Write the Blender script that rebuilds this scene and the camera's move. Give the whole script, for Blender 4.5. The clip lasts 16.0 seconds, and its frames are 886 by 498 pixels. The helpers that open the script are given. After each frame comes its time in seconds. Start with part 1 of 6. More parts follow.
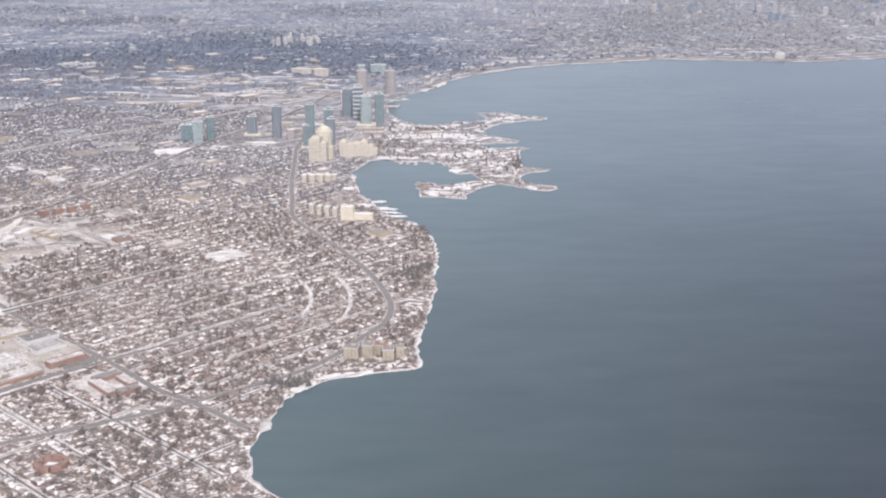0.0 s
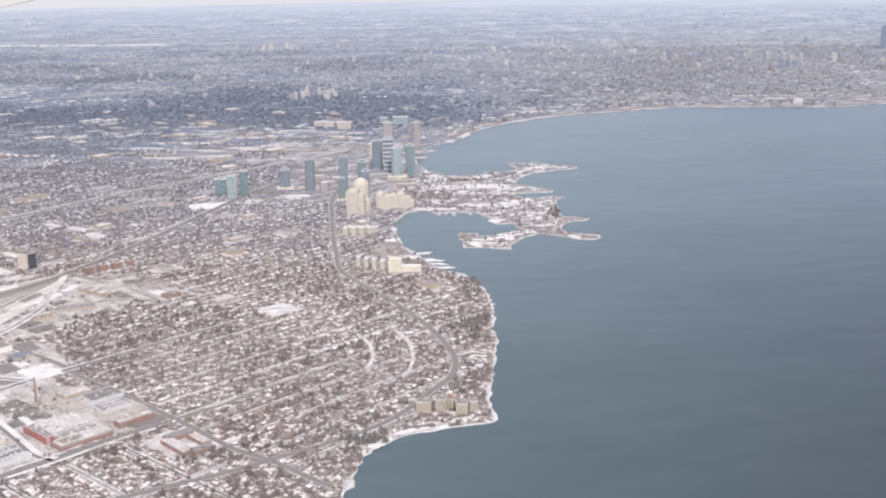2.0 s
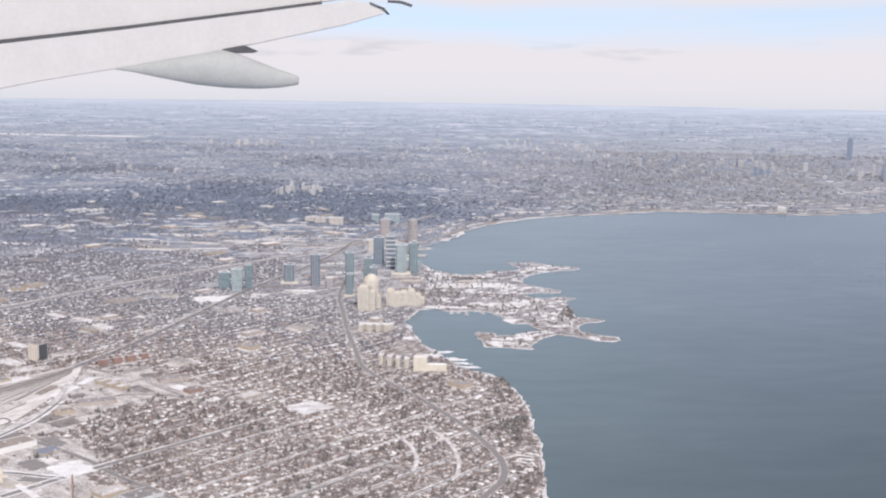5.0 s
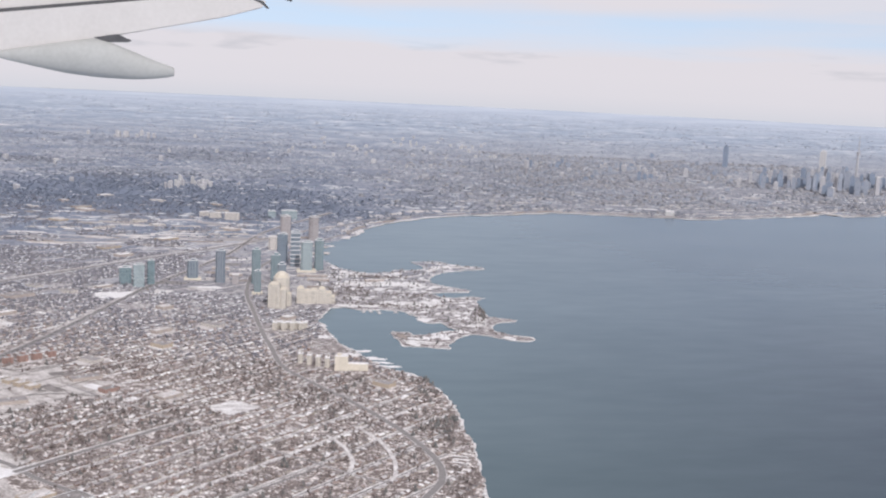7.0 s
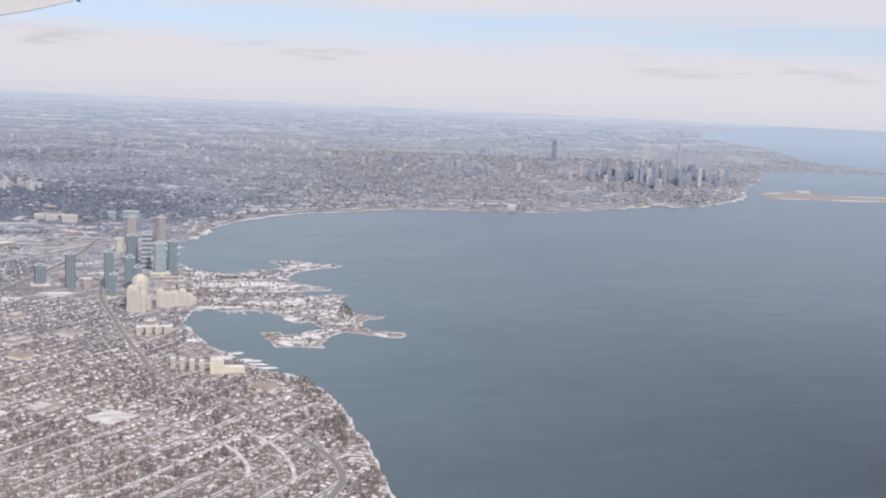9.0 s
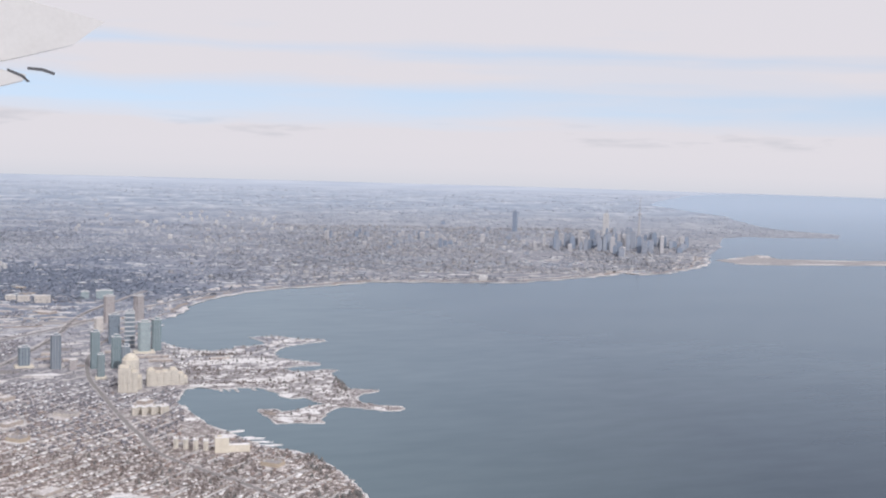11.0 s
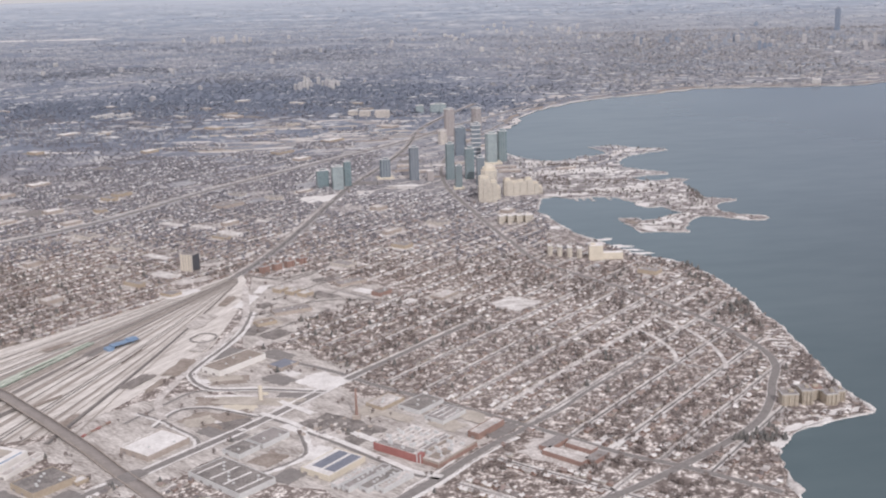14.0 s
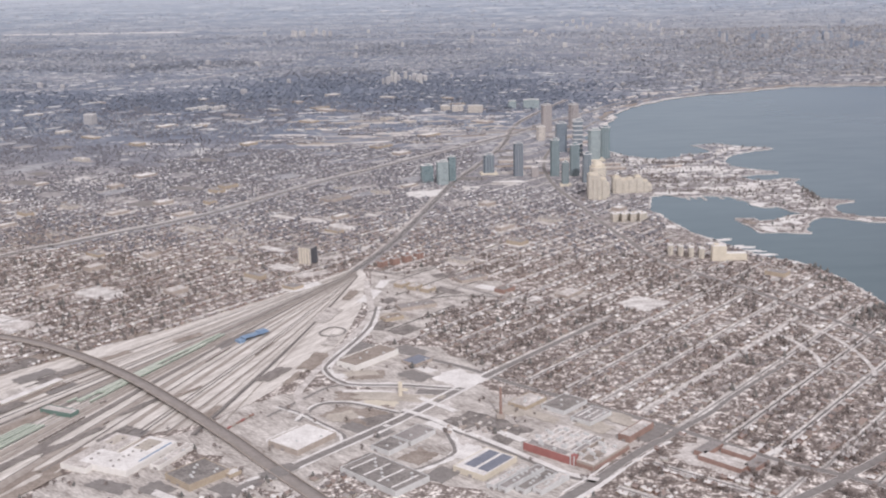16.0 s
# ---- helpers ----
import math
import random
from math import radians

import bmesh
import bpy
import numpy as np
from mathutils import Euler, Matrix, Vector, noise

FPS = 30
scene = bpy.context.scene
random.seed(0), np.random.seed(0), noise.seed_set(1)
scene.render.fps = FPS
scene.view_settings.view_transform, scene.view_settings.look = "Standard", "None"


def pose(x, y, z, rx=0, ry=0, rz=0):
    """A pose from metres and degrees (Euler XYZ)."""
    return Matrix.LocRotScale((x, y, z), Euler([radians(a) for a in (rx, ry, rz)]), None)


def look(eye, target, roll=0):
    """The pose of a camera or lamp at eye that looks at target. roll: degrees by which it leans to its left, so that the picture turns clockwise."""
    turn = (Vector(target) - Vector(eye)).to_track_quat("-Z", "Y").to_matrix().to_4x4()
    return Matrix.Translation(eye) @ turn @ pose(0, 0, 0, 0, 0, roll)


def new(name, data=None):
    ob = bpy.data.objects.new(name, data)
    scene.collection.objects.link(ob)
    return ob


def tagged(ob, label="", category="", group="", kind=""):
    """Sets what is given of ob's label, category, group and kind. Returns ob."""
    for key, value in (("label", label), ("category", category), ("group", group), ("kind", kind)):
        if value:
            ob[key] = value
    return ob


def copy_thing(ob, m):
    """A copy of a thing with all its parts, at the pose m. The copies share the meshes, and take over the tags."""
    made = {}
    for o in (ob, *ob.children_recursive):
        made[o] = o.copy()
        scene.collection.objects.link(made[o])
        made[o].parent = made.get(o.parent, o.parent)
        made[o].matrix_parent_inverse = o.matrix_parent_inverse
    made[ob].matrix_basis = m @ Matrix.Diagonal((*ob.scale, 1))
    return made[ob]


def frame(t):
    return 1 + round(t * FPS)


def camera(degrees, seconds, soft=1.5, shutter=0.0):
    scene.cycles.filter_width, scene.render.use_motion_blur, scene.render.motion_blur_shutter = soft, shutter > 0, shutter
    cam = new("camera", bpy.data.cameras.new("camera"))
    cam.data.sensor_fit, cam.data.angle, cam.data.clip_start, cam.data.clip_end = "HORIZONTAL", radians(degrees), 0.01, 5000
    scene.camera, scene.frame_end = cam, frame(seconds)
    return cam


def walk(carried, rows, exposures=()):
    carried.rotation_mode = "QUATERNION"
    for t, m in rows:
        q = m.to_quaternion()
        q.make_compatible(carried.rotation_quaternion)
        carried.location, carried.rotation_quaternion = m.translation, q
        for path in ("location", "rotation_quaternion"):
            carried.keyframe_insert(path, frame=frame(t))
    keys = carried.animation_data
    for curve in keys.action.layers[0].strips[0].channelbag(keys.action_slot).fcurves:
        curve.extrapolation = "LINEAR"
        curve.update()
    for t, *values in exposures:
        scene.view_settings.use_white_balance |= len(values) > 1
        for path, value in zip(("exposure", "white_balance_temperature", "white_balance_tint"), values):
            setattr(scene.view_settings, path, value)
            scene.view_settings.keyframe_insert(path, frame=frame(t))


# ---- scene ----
# The place is built at one tenth of its size (1 unit = 10 m), so that the horizon lies within the camera's range.
cam = camera(43.28, 16.0, soft=2.1)
PATH = [
    (0.0, 64.35, -4.62, 93.01, 9.011, -16.166, -0.015),
    (0.5, 60.33, -4.59, 92.91, 9.065, -14.384, -0.095),
    (1.0, 56.32, -4.53, 92.79, 8.982, -13.496, -0.416),
    (1.5, 52.31, -4.41, 92.66, 9.497, -13.703, -1.694),
    (2.0, 48.30, -4.26, 92.50, 9.003, -13.564, -0.926),
    (2.5, 44.29, -4.07, 92.34, 8.714, -14.013, -1.711),
    (3.0, 40.29, -3.84, 92.16, 8.246, -13.236, 0.000),
    (3.5, 36.28, -3.58, 91.96, 7.910, -11.654, 0.076),
    (4.0, 32.27, -3.28, 91.76, 7.596, -10.550, 0.646),
    (4.2, 30.66, -3.16, 91.68, 7.347, -9.975, 0.660),
    (6.3, 13.77, -1.56, 90.76, 4.291, -8.085, 2.400),
    (6.5, 12.16, -1.39, 90.67, 3.374, -8.692, 2.609),
    (7.0, 8.12, -0.94, 90.44, 0.041, -8.371, 2.695),
    (7.5, 4.07, -0.48, 90.21, -2.774, -7.985, 3.275),
    (8.0, 0.01, 0.00, 89.99, -5.000, -8.370, 3.874),
    (8.5, -4.06, 0.49, 89.77, -6.999, -8.122, 4.028),
    (9.0, -8.14, 1.00, 89.55, -9.060, -8.129, 2.628),
    (9.2, -9.77, 1.20, 89.46, -9.777, -8.274, 3.509),
    (11.3, -27.06, 3.39, 88.67, -11.561, -4.106, 1.505),
    (11.5, -28.73, 3.61, 88.60, -9.558, -4.715, 0.634),
    (12.0, -32.89, 4.13, 88.45, -3.940, -6.980, -0.102),
    (12.5, -37.07, 4.65, 88.31, -0.932, -9.909, -0.518),
    (13.0, -41.27, 5.17, 88.19, -0.304, -11.306, 0.517),
    (13.5, -45.49, 5.67, 88.09, 1.418, -12.938, -0.925),
    (14.0, -49.73, 6.17, 88.01, 3.373, -14.040, -1.552),
    (14.5, -53.99, 6.65, 87.95, 4.406, -14.295, -0.578),
    (15.0, -58.27, 7.12, 87.92, 4.995, -13.979, -0.260),
    (15.5, -62.57, 7.57, 87.91, 5.738, -14.348, -0.767),
    (16.0, -66.90, 8.01, 87.92, 6.721, -14.187, -1.335),
]


def aim(x, y, z, yaw, pitch, roll):
    eye = Vector((x, y, z))
    a, b = radians(yaw), radians(pitch)
    return look(eye, eye + Vector((-math.sin(a) * math.cos(b), math.cos(a) * math.cos(b), math.sin(b))), roll)


walk(cam, [(t, aim(*p)) for t, *p in PATH], [(0.0, 0.18, 6280, 11.6), (4.2, 0.17, 6230, 11.4), (6.5, -0.03, 6210, 11.2), (11.5, -0.03, 6190, 10.6), (12.0, -0.12, 6210, 10.5), (12.5, -0.14, 6250, 10.5), (14.0, -0.22, 6430, 12.4), (16.0, -0.19, 6430, 12.6)])

# ---- light ----
SUN_DIR = Vector((0.32, -0.95, 0.0)).normalized()
SUN_EL = radians(36)
sun_data = bpy.data.lights.new("sun", "SUN")
sun_data.energy, sun_data.angle, sun_data.color = 2.3, radians(0.6), (1.0, 0.965, 0.94)
sun = new("sun", sun_data)
sun_way = Vector((SUN_DIR.x * math.cos(SUN_EL), SUN_DIR.y * math.cos(SUN_EL), math.sin(SUN_EL)))
sun.matrix_world = look(sun_way * 300, (0, 0, 0))

world = bpy.data.worlds.new("sky")
scene.world = world
world.use_nodes = True
wn, wl = world.node_tree.nodes, world.node_tree.links
wn.clear()
w_out = wn.new("ShaderNodeOutputWorld")
w_sky = wn.new("ShaderNodeTexSky")
w_sky.sky_type, w_sky.sun_disc = "NISHITA", False
w_sky.sun_elevation, w_sky.sun_rotation = SUN_EL, math.atan2(SUN_DIR.x, SUN_DIR.y)
w_sky.air_density, w_sky.dust_density = 1.0, 1.5
w_tex = wn.new("ShaderNodeTexCoord")
w_lift = wn.new("ShaderNodeVectorMath")          # the clear gaps show the deeper blue of the upper sky
w_lift.operation = "ADD"
w_lift.inputs[1].default_value = (0, 0, 0.22)
wl.new(w_tex.outputs["Generated"], w_lift.inputs[0])
w_unit = wn.new("ShaderNodeVectorMath")
w_unit.operation = "NORMALIZE"
wl.new(w_lift.outputs[0], w_unit.inputs[0])
wl.new(w_unit.outputs[0], w_sky.inputs[0])
w_clear = wn.new("ShaderNodeBackground")
w_clear.inputs[1].default_value = 0.215
w_pure = wn.new("ShaderNodeMix")                 # thin veil in the gaps takes the violet out of the blue
w_pure.data_type, w_pure.blend_type = "RGBA", "MULTIPLY"
w_pure.inputs[0].default_value, w_pure.inputs[7].default_value = 1.0, (0.97, 1.05, 0.96, 1)
wl.new(w_sky.outputs[0], w_pure.inputs[6])
wl.new(w_pure.outputs[2], w_clear.inputs[0])
w_sep = wn.new("ShaderNodeSeparateXYZ")
wl.new(w_tex.outputs["Generated"], w_sep.inputs[0])


def sky_noise(stretch, scale, detail, low, high):
    mp = wn.new("ShaderNodeMapping")
    mp.inputs["Scale"].default_value = stretch
    wl.new(w_tex.outputs["Generated"], mp.inputs[0])
    tx = wn.new("ShaderNodeTexNoise")
    tx.inputs["Scale"].default_value, tx.inputs["Detail"].default_value = scale, detail
    wl.new(mp.outputs[0], tx.inputs[0])
    r = wn.new("ShaderNodeMapRange")
    r.inputs["From Min"].default_value, r.inputs["From Max"].default_value = low, high
    wl.new(tx.outputs[0], r.inputs[0])
    return r.outputs[0]


def sky_math(kind, a, b):
    m = wn.new("ShaderNodeMath")
    m.operation, m.use_clamp = kind, kind != "SUBTRACT"
    for sock, v in zip(m.inputs, (a, b)):
        if isinstance(v, (int, float)):
            sock.default_value = v
        else:
            wl.new(v, sock)
    return m.outputs[0]


def sky_ramp(source, stops):
    r = wn.new("ShaderNodeValToRGB")
    for n, (at, v) in enumerate(stops):
        e = r.color_ramp.elements[n] if n < 2 else r.color_ramp.elements.new(at)
        e.position, e.color = at, (v, v, v, 1)
    wl.new(source, r.inputs[0])
    return r.outputs[0]


# height above the horizon, wavering a little so that the banks of cloud have uneven edges
w_high = sky_math("MULTIPLY", w_sep.outputs["Z"], 5.0)
w_wave = sky_math("SUBTRACT", w_high, sky_math("MULTIPLY", sky_noise((2.0, 2.0, 14), 1.2, 4, 0.2, 0.8), 0.09))
w_bank = sky_ramp(w_wave, ((0.0, 1.0), (0.10, 1.0), (0.19, 0.55), (0.27, 0.48), (0.34, 0.90), (0.39, 0.92), (0.43, 0.62), (0.48, 0.95), (0.8, 1.0), (1.0, 0.75)))
w_wisp = sky_math("MULTIPLY", sky_noise((3, 3, 30), 1.6, 5, 0.40, 0.80), 0.30)
w_cover = sky_math("ADD", w_bank, w_wisp)
# small flat grey cloudlets low over the land
w_puff = sky_math("MULTIPLY", sky_noise((9, 9, 62), 1.5, 5, 0.54, 0.72), sky_ramp(w_high, ((0.02, 0.0), (0.09, 0.0), (0.11, 1.0), (0.16, 1.0), (0.20, 0.0))))
w_tone = wn.new("ShaderNodeMix")
w_tone.data_type = "RGBA"
w_tone.inputs[6].default_value, w_tone.inputs[7].default_value = (0.785, 0.738, 0.748, 1), (0.635, 0.615, 0.635, 1)
wl.new(w_puff, w_tone.inputs[0])
w_low = wn.new("ShaderNodeMix")                  # distant haze, greyer at the horizon
w_low.data_type = "RGBA"
w_low.inputs[7].default_value = (0.66, 0.665, 0.70, 1)
w_near = sky_math("MULTIPLY", sky_math("ADD", w_sep.outputs["Z"], 0.0186), 5.0)
wl.new(sky_ramp(w_near, ((0.0, 0.75), (0.035, 0.42), (0.075, 0.15), (0.16, 0.0))), w_low.inputs[0])
wl.new(w_tone.outputs[2], w_low.inputs[6])
w_cloud = wn.new("ShaderNodeBackground")
wl.new(w_low.outputs[2], w_cloud.inputs[0])
w_mix = wn.new("ShaderNodeMixShader")
wl.new(w_cover, w_mix.inputs[0])
wl.new(w_clear.outputs[0], w_mix.inputs[1])
wl.new(w_cloud.outputs[0], w_mix.inputs[2])
wl.new(w_mix.outputs[0], w_out.inputs[0])
scene.view_settings.exposure = 0.0

# ---- materials ----


def shader(name, rough=0.85, metal=0.0):
    m = bpy.data.materials.new(name)
    m.use_nodes = True
    nt = m.node_tree
    p = nt.nodes["Principled BSDF"]
    p.inputs["Roughness"].default_value, p.inputs["Metallic"].default_value = rough, metal
    return m, nt.nodes, nt.links, p


def ramp(nodes, links, source, stops):
    r = nodes.new("ShaderNodeValToRGB")
    for n, (at, c) in enumerate(stops):
        e = r.color_ramp.elements[n] if n < 2 else r.color_ramp.elements.new(at)
        e.position, e.color = at, (*c, 1)
    links.new(source, r.inputs[0])
    return r.outputs[0]


def mixed(nodes, links, fac, a, b, blend="MIX"):
    x = nodes.new("ShaderNodeMix")
    x.data_type, x.blend_type = "RGBA", blend
    for sock, v in ((x.inputs[0], fac), (x.inputs[6], a), (x.inputs[7], b)):
        if isinstance(v, (int, float)):
            sock.default_value = v
        elif isinstance(v, tuple):
            sock.default_value = (*v, 1)
        else:
            links.new(v, sock)
    return x.outputs[2]


def grain(nodes, links, scale, detail=4.0, stretch=(1, 1, 1), turn=0.0):
    g = nodes.new("ShaderNodeNewGeometry")
    mp = nodes.new("ShaderNodeMapping")
    mp.vector_type = "TEXTURE"
    mp.inputs["Scale"].default_value = tuple(1 / s for s in stretch)
    mp.inputs["Rotation"].default_value = (0, 0, turn)
    links.new(g.outputs["Position"], mp.inputs[0])
    t = nodes.new("ShaderNodeTexNoise")
    t.inputs["Scale"].default_value, t.inputs["Detail"].default_value = scale, detail
    links.new(mp.outputs[0], t.inputs[0])
    return t.outputs[0]


def relief(nodes, links, p, source, strength=0.3, distance=0.05):
    b = nodes.new("ShaderNodeBump")
    b.inputs["Strength"].default_value, b.inputs["Distance"].default_value = strength, distance
    links.new(source, b.inputs["Height"])
    links.new(b.outputs[0], p.inputs["Normal"])


def plain(name, dark, light, scale=1.0, rough=0.85, metal=0.0, bump=0.2, stretch=(1, 1, 1), turn=0.0):
    """A surface that wavers between two colours at two scales."""
    m, nd, lk, p = shader(name, rough, metal)
    fine, broad = grain(nd, lk, scale * 6, 4.0, stretch, turn), grain(nd, lk, scale, 4.0, stretch, turn)
    f = mixed(nd, lk, 0.5, fine, broad)
    lk.new(ramp(nd, lk, f, ((0.35, dark), (0.65, light))), p.inputs["Base Color"])
    relief(nd, lk, p, fine, bump)
    return m


def by_island(name, colours, rough=0.85, grime=0.25):
    """Each loose piece takes one of some colours."""
    m, nd, lk, p = shader(name, rough)
    g = nd.new("ShaderNodeNewGeometry")
    r = nd.new("ShaderNodeValToRGB")
    r.color_ramp.interpolation = "CONSTANT"
    for n, c in enumerate(colours):
        e = r.color_ramp.elements[n] if n < 2 else r.color_ramp.elements.new(n / len(colours))
        e.position, e.color = n / len(colours), (*c, 1)
    lk.new(g.outputs["Random Per Island"], r.inputs[0])
    dirt = ramp(nd, lk, grain(nd, lk, 2.5), ((0.3, (1 - grime,) * 3), (0.7, (1, 1, 1))))
    lk.new(mixed(nd, lk, 1.0, r.outputs[0], dirt, "MULTIPLY"), p.inputs["Base Color"])
    return m


def by_object(name, colours, rough=0.85):
    m, nd, lk, p = shader(name, rough)
    g = nd.new("ShaderNodeObjectInfo")
    r = nd.new("ShaderNodeValToRGB")
    r.color_ramp.interpolation = "CONSTANT"
    for n, c in enumerate(colours):
        e = r.color_ramp.elements[n] if n < 2 else r.color_ramp.elements.new(n / len(colours))
        e.position, e.color = n / len(colours), (*c, 1)
    lk.new(g.outputs["Random"], r.inputs[0])
    dirt = ramp(nd, lk, grain(nd, lk, 2.5), ((0.3, (0.75,) * 3), (0.7, (1, 1, 1))))
    lk.new(mixed(nd, lk, 1.0, r.outputs[0], dirt, "MULTIPLY"), p.inputs["Base Color"])
    return m


def facade(name, wall, glass, across=0.45, up=0.33, band=0.35, rough=0.35):
    """Storeys of windows between slabs and piers, at true size."""
    m, nd, lk, p = shader(name, rough)
    tc = nd.new("ShaderNodeTexCoord")
    sep = nd.new("ShaderNodeSeparateXYZ")
    lk.new(tc.outputs["Object"], sep.inputs[0])

    def stripes(source, pitch, share):
        a = nd.new("ShaderNodeMath")
        a.operation = "DIVIDE"
        a.inputs[1].default_value = pitch
        lk.new(source, a.inputs[0])
        b = nd.new("ShaderNodeMath")
        b.operation = "FRACT"
        lk.new(a.outputs[0], b.inputs[0])
        c = nd.new("ShaderNodeMath")
        c.operation = "LESS_THAN"
        c.inputs[1].default_value = share
        lk.new(b.outputs[0], c.inputs[0])
        return c.outputs[0]

    s = nd.new("ShaderNodeMath")
    s.operation = "ADD"
    lk.new(sep.outputs["X"], s.inputs[0])
    lk.new(sep.outputs["Y"], s.inputs[1])
    mx = nd.new("ShaderNodeMath")
    mx.operation = "MAXIMUM"
    lk.new(stripes(sep.outputs["Z"], up, band), mx.inputs[0])
    lk.new(stripes(s.outputs[0], across, 0.28), mx.inputs[1])
    shade = ramp(nd, lk, grain(nd, lk, 0.7), ((0.3, tuple(0.7 * c for c in glass)), (0.7, tuple(min(1, 1.3 * c) for c in glass))))
    lk.new(mixed(nd, lk, mx.outputs[0], shade, wall), p.inputs["Base Color"])
    return m


# the land: yards and snow nearby, wooded districts inland, open country far off, haze-tinted with distance
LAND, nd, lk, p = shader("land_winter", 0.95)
geo = nd.new("ShaderNodeNewGeometry")
sp = nd.new("ShaderNodeSeparateXYZ")
lk.new(geo.outputs["Position"], sp.inputs[0])


def spread(source, low, high, to_low=0.0, to_high=1.0):
    r = nd.new("ShaderNodeMapRange")
    for key, v in (("From Min", low), ("From Max", high), ("To Min", to_low), ("To Max", to_high)):
        r.inputs[key].default_value = v
    lk.new(source, r.inputs[0])
    return r.outputs[0]


def total(a, k, b):
    """a * k + b."""
    m = nd.new("ShaderNodeMath")
    m.operation = "MULTIPLY_ADD"
    m.inputs[1].default_value = k
    lk.new(a, m.inputs[0])
    lk.new(b, m.inputs[2])
    return m.outputs[0]


yards = ramp(nd, lk, mixed(nd, lk, 0.5, grain(nd, lk, 1.5, 5), grain(nd, lk, 0.45, 4)), ((0.41, (0.165, 0.137, 0.127)), (0.50, (0.28, 0.24, 0.225)), (0.545, (0.54, 0.495, 0.475)), (0.585, (0.92, 0.88, 0.855))))
quarter = ramp(nd, lk, grain(nd, lk, 0.022, 5), ((0.36, (0.80, 0.765, 0.745)), (0.50, (0.98, 0.96, 0.95)), (0.64, (1.0, 1.0, 1.0))))
yards = mixed(nd, lk, 1.0, yards, quarter, "MULTIPLY")
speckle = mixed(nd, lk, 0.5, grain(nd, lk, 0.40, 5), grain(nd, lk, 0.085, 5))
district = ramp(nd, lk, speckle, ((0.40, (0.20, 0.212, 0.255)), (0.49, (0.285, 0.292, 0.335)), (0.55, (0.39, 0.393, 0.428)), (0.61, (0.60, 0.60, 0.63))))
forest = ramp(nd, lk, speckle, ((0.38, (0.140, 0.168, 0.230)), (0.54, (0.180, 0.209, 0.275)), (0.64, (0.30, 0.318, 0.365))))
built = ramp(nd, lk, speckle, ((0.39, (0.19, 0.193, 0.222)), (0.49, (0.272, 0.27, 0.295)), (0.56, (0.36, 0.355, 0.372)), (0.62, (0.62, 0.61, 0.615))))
hazed_country = ramp(nd, lk, mixed(nd, lk, 0.5, grain(nd, lk, 0.010, 7), grain(nd, lk, 0.040, 6)), ((0.41, (0.262, 0.312, 0.398)), (0.50, (0.335, 0.385, 0.468)), (0.56, (0.42, 0.462, 0.53)), (0.61, (0.60, 0.62, 0.655))))
hazed_horizon = ramp(nd, lk, grain(nd, lk, 0.003, 6), ((0.40, (0.445, 0.50, 0.59)), (0.60, (0.53, 0.575, 0.65))))
fields = ramp(nd, lk, mixed(nd, lk, 0.6, grain(nd, lk, 0.026, 4), grain(nd, lk, 0.10, 4)), ((0.575, (0, 0, 0)), (0.60, (1, 1, 1))))
copses = ramp(nd, lk, grain(nd, lk, 0.012, 6), ((0.47, (0, 0, 0)), (0.55, (0.85, 0.85, 0.85))))
belt = total(grain(nd, lk, 0.006, 5), 420.0, total(sp.outputs["X"], -0.4, sp.outputs["Y"]))     # a wooded valley runs across, behind the towers
valley = ramp(nd, lk, spread(belt, 600, 1600), ((0.0, (0, 0, 0)), (0.20, (0, 0, 0)), (0.38, (0.95,) * 3), (0.54, (0.95,) * 3), (0.70, (0.2,) * 3), (1.0, (0.1,) * 3)))
valley = mixed(nd, lk, 1.0, valley, spread(sp.outputs["X"], -190, 60, 1.0, 0.15), "MULTIPLY")   # it opens towards the bay
bayside = spread(sp.outputs["X"], -120, 120)         # paler built-up land round the bay
patch = mixed(nd, lk, bayside, mixed(nd, lk, copses, district, forest), built)
patch = mixed(nd, lk, valley, patch, forest)
patch = mixed(nd, lk, fields, patch, (0.60, 0.60, 0.615))
# aerial haze painted into the base colour: greyer, bluer and paler along Y
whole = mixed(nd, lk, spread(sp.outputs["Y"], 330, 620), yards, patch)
whole = mixed(nd, lk, spread(sp.outputs["Y"], 1150, 2300), whole, hazed_country)
lk.new(mixed(nd, lk, spread(sp.outputs["Y"], 2300, 4400), whole, hazed_horizon), p.inputs["Base Color"])

SNOW = plain("snow", (0.62, 0.59, 0.58), (0.88, 0.86, 0.855), 0.35, 0.9)
SNOW_OLD = plain("trodden_snow", (0.36, 0.32, 0.30), (0.78, 0.74, 0.725), 0.3, 0.9)
PARK = plain("park_snow", (0.36, 0.32, 0.305), (0.90, 0.88, 0.87), 0.22, 0.9, 0.0, 0.2, (1, 1.8, 1))
WORKS_GROUND = plain("works_ground", (0.25, 0.215, 0.198), (0.74, 0.70, 0.675), 0.22, 0.95, 0.0, 0.2, (0.6, 1.7, 1), -0.63)
YARD_SNOW = plain("yard_snow", (0.42, 0.378, 0.35), (0.86, 0.82, 0.79), 0.30, 0.95, 0.0, 0.2, (0.16, 1.8, 1), 1.15)
ICE_RIM = plain("shore_snow", (0.40, 0.365, 0.35), (0.90, 0.88, 0.87), 0.35, 0.85)
ASPHALT = plain("asphalt_salted", (0.20, 0.184, 0.18), (0.30, 0.278, 0.27), 0.8, 0.9)
STREET_WET = plain("wet_street", (0.13, 0.12, 0.12), (0.27, 0.25, 0.245), 0.2, 0.8)
